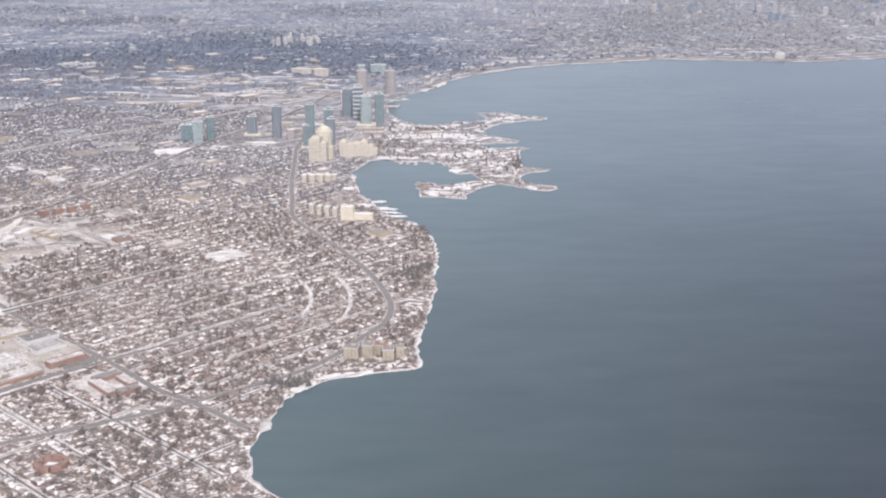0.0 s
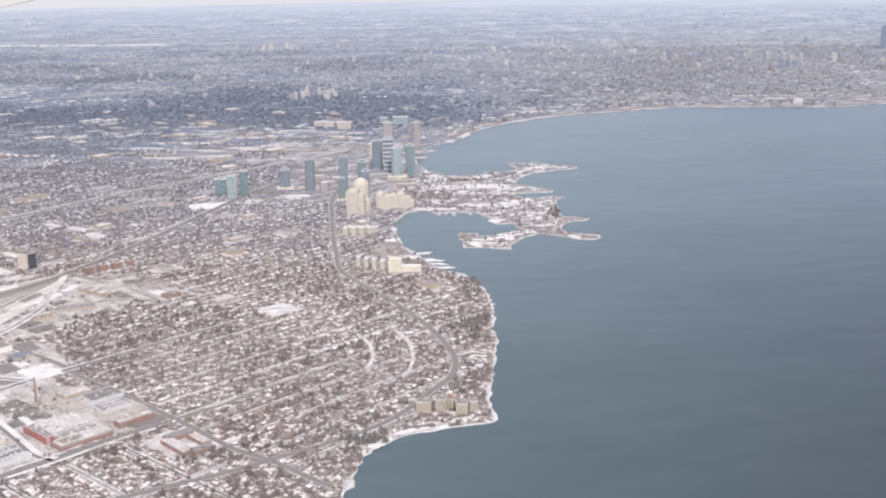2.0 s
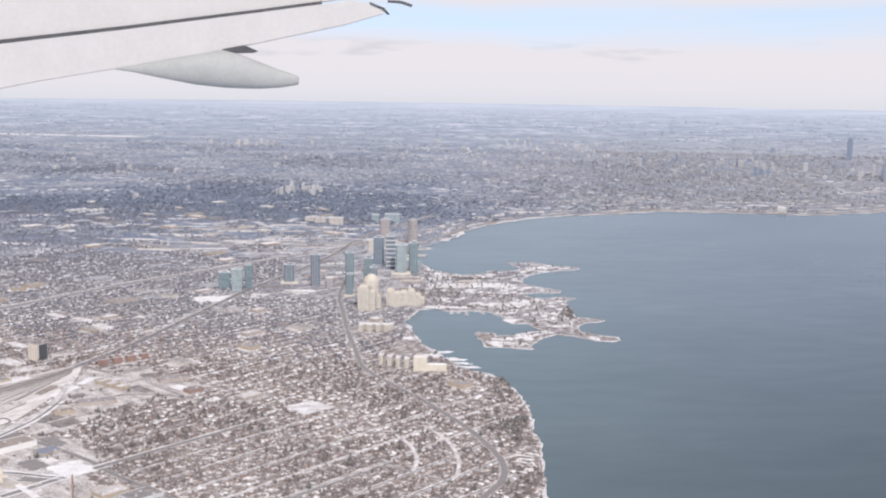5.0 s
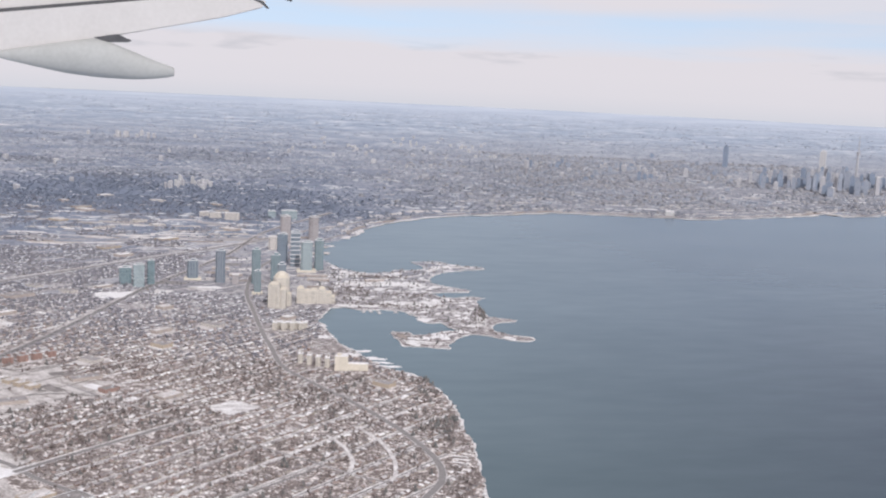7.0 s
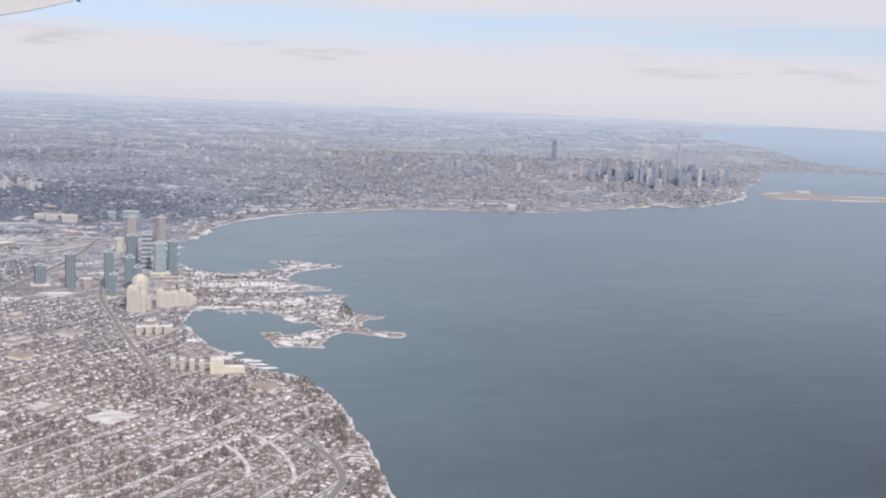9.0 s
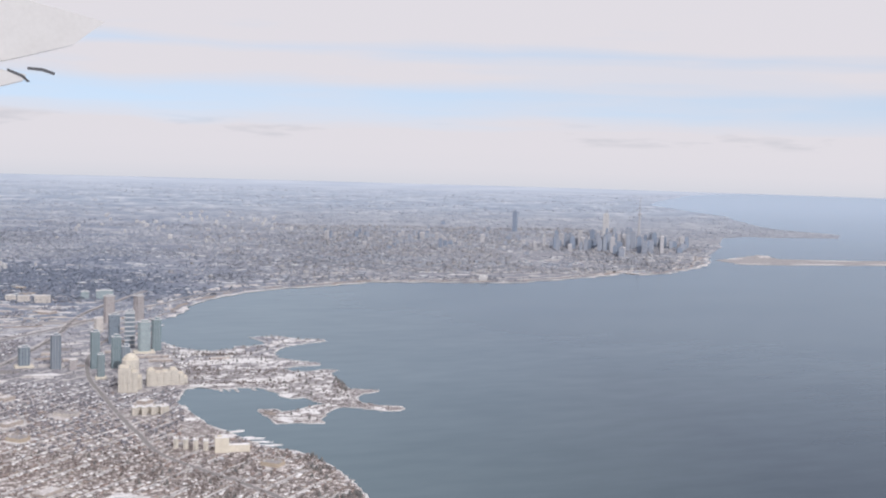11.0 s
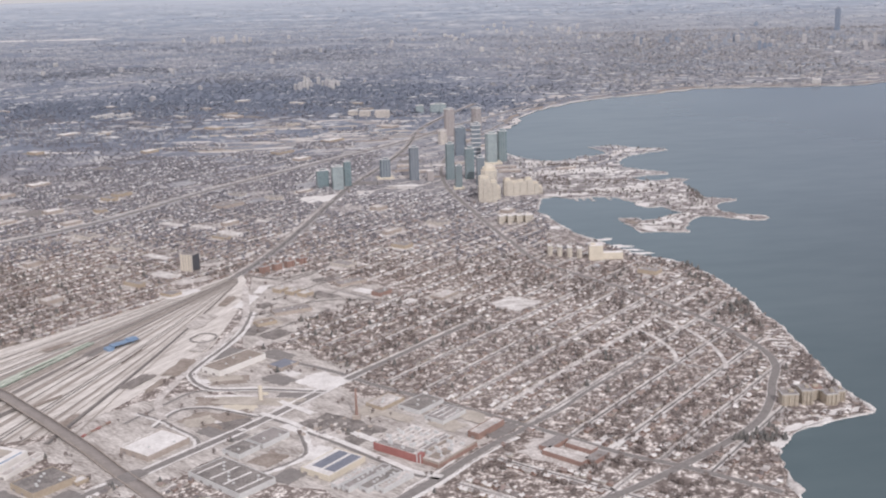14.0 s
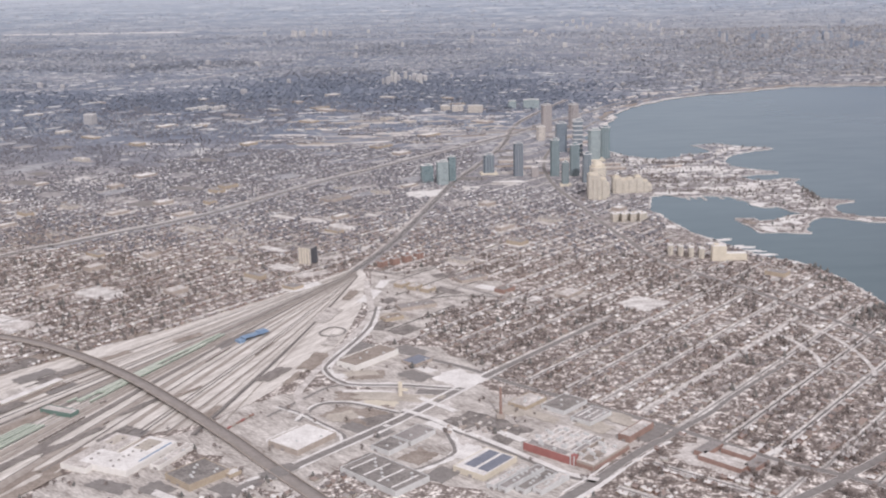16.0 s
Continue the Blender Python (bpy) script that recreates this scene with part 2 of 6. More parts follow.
STREET_SNOW = plain("snowed_street", (0.40, 0.362, 0.35), (0.84, 0.81, 0.795), 0.25, 0.9)
STREET = plain("street_slush", (0.17, 0.155, 0.15), (0.46, 0.43, 0.42), 0.15, 0.9)
VERGE = plain("verge_snow", (0.30, 0.265, 0.25), (0.92, 0.89, 0.875), 0.40, 0.9)
TRACK = plain("rail_ballast", (0.17, 0.15, 0.145), (0.32, 0.29, 0.275), 0.8, 0.95)
RUST_BED = plain("brown_ballast", (0.30, 0.26, 0.235), (0.46, 0.41, 0.38), 0.8, 0.95)
ROOF_DARK = plain("dark_roof_felt", (0.14, 0.128, 0.125), (0.36, 0.33, 0.315), 0.45)
DECK = plain("salted_concrete_deck", (0.26, 0.232, 0.22), (0.35, 0.315, 0.30), 0.3, 0.9)
TRAIN_ROOF = plain("pale_green_roof", (0.50, 0.54, 0.48), (0.64, 0.67, 0.60), 0.8, 0.6)
WHITE_WALL = plain("white_metal_wall", (0.70, 0.68, 0.66), (0.82, 0.80, 0.78), 0.8, 0.6)
SAND = plain("sandy_salted_ground", (0.38, 0.338, 0.30), (0.58, 0.53, 0.48), 0.3, 0.95)
DARK_GROUND = plain("dark_rutted_ground", (0.13, 0.117, 0.112), (0.33, 0.298, 0.285), 0.35, 0.95)
DEAD_GRASS = plain("dead_grass", (0.22, 0.18, 0.155), (0.42, 0.365, 0.33), 0.3, 0.95)
# fallow ground for far lots, with haze painted in as a blue-grey tint
FALLOW_HAZED = plain("hazed_fallow_ground", (0.18, 0.182, 0.205), (0.56, 0.555, 0.58), 0.20, 0.95, 0.0, 0.2, (0.7, 2.0, 1), 0.3)
FALLOW = plain("fallow_ground", (0.17, 0.155, 0.16), (0.52, 0.495, 0.495), 0.22, 0.95, 0.0, 0.2, (0.7, 2.0, 1), 0.3)
CREAM = facade("cream_concrete_facade", (0.61, 0.56, 0.495), (0.40, 0.375, 0.34), 0.6, 0.33, 0.5, 0.8)
CREAM_PLAIN = plain("cream_concrete", (0.58, 0.525, 0.44), (0.70, 0.64, 0.545), 0.6)
BALLAST = plain("dark_ballast", (0.085, 0.08, 0.082), (0.18, 0.168, 0.165), 0.6, 0.95)
TAN = facade("tan_brick_facade", (0.47, 0.415, 0.345), (0.38, 0.335, 0.285), 0.9, 0.33, 0.4, 0.8)
TAN_PLAIN = plain("tan_brick", (0.38, 0.31, 0.24), (0.48, 0.41, 0.33), 0.8)
TEAL = facade("teal_glass_facade", (0.255, 0.318, 0.338), (0.130, 0.188, 0.210), 0.5, 0.33, 0.30, 0.25)
TEAL_PALE = facade("pale_teal_glass_facade", (0.36, 0.41, 0.422), (0.25, 0.302, 0.32), 0.5, 0.33, 0.35, 0.25)
BLUE = facade("blue_glass_facade", (0.25, 0.285, 0.325), (0.14, 0.175, 0.215), 0.5, 0.33, 0.30, 0.2)
BROWN = facade("brown_concrete_facade", (0.40, 0.365, 0.36), (0.29, 0.27, 0.275), 0.5, 0.33, 0.45, 0.7)
GREY = facade("grey_concrete_facade", (0.29, 0.29, 0.31), (0.18, 0.19, 0.22), 0.5, 0.33, 0.45, 0.6)
PALE = facade("pale_apartment_facade", (0.62, 0.57, 0.52), (0.30, 0.28, 0.28), 0.7, 0.33, 0.5, 0.8)
DARK_GLASS = facade("dark_glass_facade", (0.12, 0.125, 0.14), (0.06, 0.065, 0.08), 0.5, 0.4, 0.25, 0.3)
WHITE_TRIM = plain("white_concrete", (0.52, 0.52, 0.53), (0.66, 0.66, 0.66), 0.8)
PIER = plain("pale_grey_concrete", (0.24, 0.272, 0.29), (0.33, 0.36, 0.38), 0.8)
ROOF_GREY = plain("grey_roof_felt", (0.22, 0.20, 0.20), (0.40, 0.37, 0.36), 0.5)
RED_PAINT = plain("red_cladding", (0.31, 0.125, 0.115), (0.40, 0.175, 0.16), 0.8, 0.6)
RED_BRICK = plain("red_brick", (0.27, 0.175, 0.15), (0.36, 0.245, 0.21), 0.8)
BLUE_PAINT = plain("blue_cladding", (0.17, 0.26, 0.40), (0.25, 0.35, 0.49), 0.8, 0.5)
GREEN_PAINT = plain("train_green", (0.30, 0.37, 0.31), (0.44, 0.51, 0.44), 0.8, 0.5)
WASH_GREEN = plain("wash_house_green", (0.10, 0.17, 0.15), (0.16, 0.24, 0.21), 0.8, 0.5)
PANEL = plain("solar_panel", (0.15, 0.165, 0.215), (0.22, 0.235, 0.29), 0.8, 0.35)
FACTORY = plain("factory_wall", (0.34, 0.29, 0.26), (0.48, 0.42, 0.38), 0.6)
BARK = plain("bark", (0.19, 0.165, 0.155), (0.27, 0.235, 0.22), 1.0)
TWIGS = by_island("bare_twigs", ((0.255, 0.212, 0.20), (0.29, 0.245, 0.23), (0.34, 0.288, 0.27), (0.27, 0.238, 0.232)), 0.95)
# inland copy of the twig colours, blued to stand for haze
HAZED_TWIGS = by_island("hazed_twigs", ((0.255, 0.255, 0.297), (0.288, 0.286, 0.327), (0.33, 0.322, 0.36), (0.27, 0.268, 0.31)), 0.95)
FIR = by_island("fir_needles", ((0.15, 0.15, 0.148), (0.18, 0.175, 0.168), (0.20, 0.19, 0.18)), 0.9)
# far woods and trees: haze is mixed into their blue-grey colours
WOODS = by_island("hazed_far_woods", ((0.232, 0.268, 0.345), (0.252, 0.286, 0.362), (0.275, 0.306, 0.378), (0.242, 0.277, 0.354)), 0.95)
FAR_TREES = by_island("hazed_far_trees", ((0.235, 0.255, 0.305), (0.265, 0.282, 0.33), (0.30, 0.312, 0.352), (0.25, 0.268, 0.318)), 0.95)
HOUSE_WALL = by_island("house_walls", ((0.36, 0.27, 0.24), (0.45, 0.38, 0.34), (0.56, 0.52, 0.49), (0.33, 0.26, 0.24), (0.42, 0.38, 0.37), (0.50, 0.45, 0.40)), 0.9)
HOUSE_ROOF = by_island("house_roofs", ((0.90, 0.87, 0.86), (0.82, 0.79, 0.78), (0.54, 0.51, 0.50), (0.28, 0.245, 0.235), (0.22, 0.198, 0.198), (0.36, 0.29, 0.265), (0.70, 0.67, 0.66), (0.38, 0.335, 0.325), (0.44, 0.40, 0.39)), 0.9, 0.2)
HOUSE_ROOF_BARE = by_island("bare_house_roofs", ((0.32, 0.28, 0.27), (0.25, 0.22, 0.22), (0.38, 0.30, 0.27), (0.60, 0.57, 0.56), (0.29, 0.25, 0.245), (0.44, 0.40, 0.39)), 0.9, 0.2)
# house colours further inland, greyed and blued to imitate haze
HAZED_WALL = by_island("hazed_house_walls", ((0.27, 0.245, 0.255), (0.36, 0.34, 0.355), (0.46, 0.45, 0.465), (0.30, 0.28, 0.295)), 0.9)
HAZED_ROOF = by_island("hazed_house_roofs", ((0.84, 0.83, 0.845), (0.76, 0.75, 0.77), (0.50, 0.495, 0.52), (0.24, 0.232, 0.255), (0.20, 0.195, 0.218), (0.30, 0.272, 0.285), (0.62, 0.615, 0.635), (0.34, 0.33, 0.352)), 0.9, 0.2)
ONE_WALL = by_object("house_wall", ((0.36, 0.24, 0.20), (0.45, 0.36, 0.30), (0.60, 0.56, 0.52), (0.30, 0.21, 0.18), (0.42, 0.38, 0.37)), 0.9)
ONE_ROOF = by_object("house_roof", ((0.88, 0.85, 0.84), (0.80, 0.77, 0.76), (0.52, 0.49, 0.48), (0.28, 0.25, 0.245), (0.36, 0.29, 0.27), (0.84, 0.81, 0.80)), 0.9)
# bluish, paled colours paint distance haze onto far walls and roofs
FAR_BLOCK = by_island("hazed_far_buildings", ((0.37, 0.395, 0.455), (0.345, 0.375, 0.44), (0.42, 0.44, 0.49), (0.335, 0.365, 0.43), (0.39, 0.41, 0.465), (0.47, 0.48, 0.52)), 0.9)
FAR_ROOF = by_island("hazed_district_roofs", ((0.31, 0.318, 0.368), (0.34, 0.345, 0.39), (0.50, 0.50, 0.535), (0.38, 0.375, 0.41), (0.28, 0.292, 0.345), (0.42, 0.42, 0.455)), 0.9)
# facades of far towers: distance haze is put into these low-contrast colours
CITY_PALE = facade("hazed_pale_facade", (0.46, 0.445, 0.455), (0.38, 0.38, 0.405), 0.9, 0.5, 0.5, 0.7)
CITY_GREY = facade("hazed_grey_facade", (0.335, 0.36, 0.415), (0.275, 0.30, 0.36), 0.9, 0.5, 0.45, 0.6)
CITY_BLUE = facade("hazed_blue_facade", (0.26, 0.305, 0.38), (0.21, 0.25, 0.325), 0.9, 0.5, 0.3, 0.6)
CITY_WHITE = facade("hazed_white_facade", (0.53, 0.515, 0.51), (0.43, 0.425, 0.435), 0.9, 0.5, 0.55, 0.7)
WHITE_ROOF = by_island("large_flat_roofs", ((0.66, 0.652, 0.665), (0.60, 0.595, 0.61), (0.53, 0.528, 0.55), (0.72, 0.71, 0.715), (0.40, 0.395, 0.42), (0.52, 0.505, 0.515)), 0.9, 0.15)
# city blocks round the centre, their colours paled as if by haze
CITY_BLOCK = by_island("hazed_city_blocks", ((0.33, 0.328, 0.35), (0.305, 0.31, 0.34), (0.38, 0.37, 0.38), (0.34, 0.33, 0.34), (0.315, 0.325, 0.355), (0.48, 0.47, 0.475)), 0.9)
WING_WHITE = plain("aircraft_white_paint", (0.53, 0.505, 0.485), (0.58, 0.555, 0.535), 0.01, 0.5, 0.0, 0.0)
WING_GREY = plain("aircraft_grey_paint", (0.36, 0.36, 0.345), (0.42, 0.42, 0.405), 0.01, 0.65, 0.0, 0.0)
WING_DARK = plain("aircraft_dark", (0.05, 0.05, 0.055), (0.09, 0.09, 0.095), 0.02, 0.6, 0.0, 0.0)

WATER, nd, lk, p = shader("lake_water", 1.0)
wind = grain(nd, lk, 0.010, 5, (1, 2.0, 1), 0.25)
gusts = grain(nd, lk, 0.05, 5, (1, 2.6, 1), 0.2)
geo = nd.new("ShaderNodeNewGeometry")
sp = nd.new("ShaderNodeSeparateXYZ")
lk.new(geo.outputs["Position"], sp.inputs[0])
streak = mixed(nd, lk, 0.45, wind, gusts)
shallow = ramp(nd, lk, streak, ((0.34, (0.090, 0.128, 0.141)), (0.66, (0.116, 0.156, 0.170))))
sandy = ramp(nd, lk, streak, ((0.34, (0.125, 0.170, 0.192)), (0.66, (0.155, 0.205, 0.228))))
shallow = mixed(nd, lk, spread(sp.outputs["Y"], 240, 430), shallow, sandy)
bay_tone = ramp(nd, lk, streak, ((0.34, (0.076, 0.109, 0.140)), (0.66, (0.110, 0.146, 0.180))))
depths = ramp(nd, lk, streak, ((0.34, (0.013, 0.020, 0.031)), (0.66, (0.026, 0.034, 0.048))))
depths = mixed(nd, lk, spread(sp.outputs["Y"], 170, 500), depths, bay_tone)          # lighter up the bay than close in
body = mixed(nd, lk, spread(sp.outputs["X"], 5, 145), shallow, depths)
lk.new(mixed(nd, lk, spread(sp.outputs["Y"], 1000, 2600), body, (0.34, 0.40, 0.48)), p.inputs["Base Color"])     # distance haze painted in: paler, bluer water past Y 1000
p.inputs["Specular IOR Level"].default_value = 0.0
gloss = nd.new("ShaderNodeBsdfGlossy")
gloss.inputs["Color"].default_value = (0.79, 0.885, 1.0, 1)
lk.new(spread(streak, 0.35, 0.65, 0.19, 0.12), gloss.inputs["Roughness"])
bump = nd.new("ShaderNodeBump")
bump.inputs["Strength"].default_value, bump.inputs["Distance"].default_value = 0.08, 0.5
ripple = nd.new("ShaderNodeMath")
lk.new(grain(nd, lk, 0.9, 6), ripple.inputs[0])
lk.new(grain(nd, lk, 0.03, 4, (1, 3, 1), 0.3), ripple.inputs[1])
lk.new(ripple.outputs[0], bump.inputs["Height"])
lk.new(bump.outputs[0], gloss.inputs["Normal"])
rim_light = nd.new("ShaderNodeFresnel")
rim_light.inputs["IOR"].default_value = 1.33
surface = nd.new("ShaderNodeMixShader")
lk.new(spread(rim_light.outputs[0], 0.0, 1.0, 0.0, 0.76), surface.inputs[0])
lk.new(p.outputs[0], surface.inputs[1])
lk.new(gloss.outputs[0], surface.inputs[2])
lk.new(surface.outputs[0], next(q for q in nd if q.type == "OUTPUT_MATERIAL").inputs[0])

# ---- building blocks ----


def mesh(name, verts, tris, material, slots=None):
    """A mesh from arrays of corners and triangles; slots: a material number for each triangle."""
    verts, tris = np.asarray(verts, np.float32).reshape(-1, 3), np.asarray(tris, np.int32).reshape(-1, 3)
    me = bpy.data.meshes.new(name)
    me.vertices.add(len(verts))
    me.vertices.foreach_set("co", verts.ravel())
    me.loops.add(len(tris) * 3)
    me.loops.foreach_set("vertex_index", tris.ravel())
    me.polygons.add(len(tris))
    me.polygons.foreach_set("loop_start", np.arange(0, len(tris) * 3, 3, dtype=np.int32))
    for m in material if isinstance(material, (list, tuple)) else [material]:
        me.materials.append(m)
    if slots is not None:
        me.polygons.foreach_set("material_index", np.asarray(slots, np.int32))
    me.update(calc_edges=True)
    me.validate()
    return me


def part(name, bm, material, parent=None, label="", at=None):
    """Links a bmesh as one mesh object, under a thing where one is given."""
    me = bpy.data.meshes.new(name)
    bm.to_mesh(me)
    bm.free()
    me.materials.append(material)
    ob = new(name, me)
    if parent is not None:
        ob.parent = parent
    if at is not None:
        ob.matrix_basis = at
    return tagged(ob, label=label)


def thing(name, m, label, category, group="", kind=""):
    ob = new(name)
    ob.matrix_basis = m
    return tagged(ob, label, category, group, kind)


def box(w, d, h, z=0.0, x=0.0, y=0.0, bevel=0.0, bm=None):
    bm = bm or bmesh.new()
    made = bmesh.ops.create_cube(bm, size=1.0, matrix=Matrix.Translation((x, y, z + h / 2)) @ Matrix.Diagonal((w, d, h, 1)))
    if bevel:
        edges = list({e for v in made["verts"] for e in v.link_edges})
        bmesh.ops.bevel(bm, geom=edges, offset=bevel, segments=1, affect="EDGES")
    return bm


def prism(outline, z0, z1, bm=None):
    """An upright body over an outline of (x, y)."""
    bm = bm or bmesh.new()
    low = [bm.verts.new((x, y, z0)) for x, y in outline]
    top = [bm.verts.new((x, y, z1)) for x, y in outline]
    n = len(outline)
    bm.faces.new(top)
    bm.faces.new(low[::-1])
    for i in range(n):
        bm.faces.new((low[i], low[(i + 1) % n], top[(i + 1) % n], top[i]))
    return bm


def smooth_line(points, steps=6):
    """A Catmull-Rom curve through points of the plan."""
    p = [np.array(q, float) for q in points]
    p = [2 * p[0] - p[1]] + p + [2 * p[-1] - p[-2]]
    out = []
    for i in range(1, len(p) - 2):
        for s in range(steps):
            t = s / steps
            out.append(0.5 * (2 * p[i] + (p[i + 1] - p[i - 1]) * t + (2 * p[i - 1] - 5 * p[i] + 4 * p[i + 1] - p[i + 2]) * t * t + (3 * p[i] - p[i - 1] - 3 * p[i + 1] + p[i + 2]) * t ** 3))
    out.append(p[-2])
    return np.array(out)


def ribbon(name, line, width, z, material, thick=0.0):
    """A strip along a line of the plan."""
    line = np.asarray(line, float)
    d = np.gradient(line, axis=0)
    d /= np.linalg.norm(d, axis=1)[:, None] + 1e-9
    side = np.stack([-d[:, 1], d[:, 0]], 1) * (np.asarray(width, float).reshape(-1, 1) / 2)
    zz = np.broadcast_to(np.asarray(z, float), (len(line),))
    a, b = np.c_[line + side, zz], np.c_[line - side, zz]
    n = len(line)
    i = np.arange(n - 1)
    tris = [np.stack([i, i + n, i + n + 1], 1), np.stack([i, i + n + 1, i + 1], 1)]
    verts = [a, b]
    if thick:
        low = np.array((0, 0, thick))
        verts += [a - low, b - low]
        tris += [np.stack([i, i + 1, i + 1 + 2 * n], 1), np.stack([i, i + 1 + 2 * n, i + 2 * n], 1)]
        tris += [np.stack([i + n, i + 3 * n, i + 3 * n + 1], 1), np.stack([i + n, i + 3 * n + 1, i + n + 1], 1)]
        tris += [np.stack([i + 2 * n, i + 3 * n + 1, i + 3 * n], 1), np.stack([i + 2 * n, i + 2 * n + 1, i + 3 * n + 1], 1)]
    return new(name, mesh(name, np.concatenate(verts), np.concatenate(tris), material))


def inside(x, y, poly):
    """Which of many points lie within an outline."""
    poly = np.asarray(poly, float)
    hit = np.zeros(len(x), bool)
    for (x0, y0), (x1, y1) in zip(poly, np.roll(poly, -1, 0)):
        if y0 == y1:
            continue
        cross = ((y0 > y) != (y1 > y)) & (x < (x1 - x0) * (y - y0) / (y1 - y0) + x0)
        hit ^= cross
    return hit


def off_line(x, y, line):
    """How far many points lie from a line of the plan."""
    best = np.full(len(x), 1e9)
    for (x0, y0), (x1, y1) in zip(line[:-1], line[1:]):
        dx, dy = x1 - x0, y1 - y0
        t = np.clip(((x - x0) * dx + (y - y0) * dy) / (dx * dx + dy * dy + 1e-9), 0, 1)
        best = np.minimum(best, np.hypot(x - x0 - t * dx, y - y0 - t * dy))
    return best


def scatter(name, verts, tris, slots, x, y, z, size, turn, material, label, category):
    """Many copies of one small shape as one object."""
    verts, tris = np.asarray(verts, float), np.asarray(tris, int)
    n, k = len(x), len(verts)
    c, s = np.cos(turn)[:, None], np.sin(turn)[:, None]
    size = np.asarray(size, float)
    if size.ndim == 1:
        size = np.repeat(size[:, None], 3, 1)
    vx, vy, vz = (verts[None, :, i] * size[:, i:i + 1] for i in range(3))
    out = np.stack([x[:, None] + vx * c - vy * s, y[:, None] + vx * s + vy * c, z + vz], -1)
    faces = tris[None] + (np.arange(n) * k)[:, None, None]
    ob = new(name, mesh(name, out, faces, material, None if slots is None else np.tile(slots, n)))
    return tagged(ob, label, category, kind="stuff")


rng = np.random.default_rng(5)
U, V = np.array((0.55, 0.835)), np.array((0.835, -0.55))      # along the streets and across them
GRID = math.degrees(math.atan2(U[1], U[0]))

# ---- lake and land ----
SHORE_NEAR = [(2500, -4000), (1200, -1500), (600, -700), (250, -200), (120, 0), (60, 90), (28, 146), (9.9, 158.9), (3.9, 163.6), (-0.2, 174.4), (-0.8, 182.7), (-0.3, 191.9), (-0.6, 198.9), (2.4, 205.3), (7.5, 211.3), (16.5, 215.9), (23.1, 218.9), (22.6, 224.6), (20.3, 232.3), (20.4, 244.5), (19.5, 252.6), (18.3, 270.3), (17.8, 277.5), (15.9, 284.8), (14.4, 301), (10.3, 318.6), (5.6, 332.5), (0.6, 340.2), (-6.9, 345.5), (-9.4, 347.7), (-17.8, 362.7), (-22.9, 370.7), (-27.4, 379.1), (-33.6, 399), (-38.4, 413.7), (-37.1, 424.3)]
SHORE_SPIT = [(-36.2, 436.8), (-31, 440.8), (-23.5, 435.2), (-16.5, 439), (-8.9, 438.5), (-3.3, 434), (-0.4, 428.4), (-0.1, 421.5), (3.6, 417.3), (8.6, 419), (11, 411.5), (16.9, 407.4), (10.1, 403.4), (3.2, 397.3), (-1.7, 395.4), (-3.2, 399.8), (-9, 400.1), (-10, 397.3), (-7.5, 389.5), (-4, 377.5), (4.2, 378), (11.7, 376.6), (11.3, 381.8), (16.4, 397.9), (20.9, 401.6), (26.1, 400.2), (33.7, 394.1), (40.6, 394.1), (42.9, 397.1), (41.9, 400.8), (34.5, 403.4), (28.3, 409), (27.3, 417.9), (30.7, 424), (37.5, 427.7)]
SHORE_POINT = [(38.5, 431), (32, 432.6), (27.1, 433.8), (25.7, 441.6), (23.8, 452.9), (22.8, 466.2), (26.7, 473.4), (21.3, 475.7), (14.3, 471.2), (7, 471.7), (2.5, 478.5), (10, 483.1), (19.6, 485.1), (20.7, 490.3), (11.3, 496.4), (6.8, 500), (2.3, 505.4), (2, 520), (6.6, 533.1), (18, 543.9), (28.3, 551.1), (28.3, 555.2), (17.2, 557.4), (5, 568.1), (-8.4, 562.8), (-1.6, 550.6), (-1.1, 541.4), (-6.7, 536.6), (-15.5, 536.6), (-16.3, 529.2), (-28.7, 522.1), (-37.8, 528.8), (-45.1, 538.7), (-54.6, 560.8), (-61.5, 593.3), (-52.5, 605.3), (-62, 612), (-55, 620.3)]
SHORE_FAR = [(-49.2, 635.6), (-37.5, 695), (-22, 731), (1.9, 763.3), (25.6, 782.5), (50.3, 795.5), (85.8, 822.7), (120, 823.9), (150.2, 824), (177.9, 827.1), (198.5, 824.7), (246.5, 851.9), (289.5, 883.3), (326.7, 919.5), (327.3, 893.2), (351.3, 903.8), (384.5, 935.2), (429.1, 986.6), (473.5, 1077.2), (513.8, 1154), (560, 1230), (640, 1400), (700, 1440), (726, 1429), (837, 1437), (891, 1530), (850, 1636), (868, 1747), (929, 1961), (982, 2098), (1000, 2300), (1060, 2700), (1200, 3000), (1700, 3900), (2180, 4430)]
ISLE = [(468.5, 1052.3), (476.2, 1005.4), (514.4, 1000.7), (586.2, 1005.3), (700, 1010), (720, 1060), (620.4, 1064.2), (551, 1072.1), (553.8, 1128.1), (516.9, 1091.1)]


def ragged(points, step, most):
    """A shoreline with small inlets and points."""
    out = []
    for (x0, y0), (x1, y1) in zip(points[:-1], points[1:]):
        length = math.hypot(x1 - x0, y1 - y0)
        n = max(1, min(14, int(length / step)))
        for i in range(n):
            t = i / n
            amp = 0.0 if i == 0 else min(most, 0.12 * length)
            out.append((x0 + (x1 - x0) * t + rng.uniform(-amp, amp), y0 + (y1 - y0) * t + rng.uniform(-amp, amp)))
    out.append(points[-1])
    return out


coast_a = ragged(SHORE_NEAR + SHORE_SPIT + SHORE_POINT, 1.6, 0.5)
coast_b = ragged(SHORE_FAR, 8.0, 3.0)
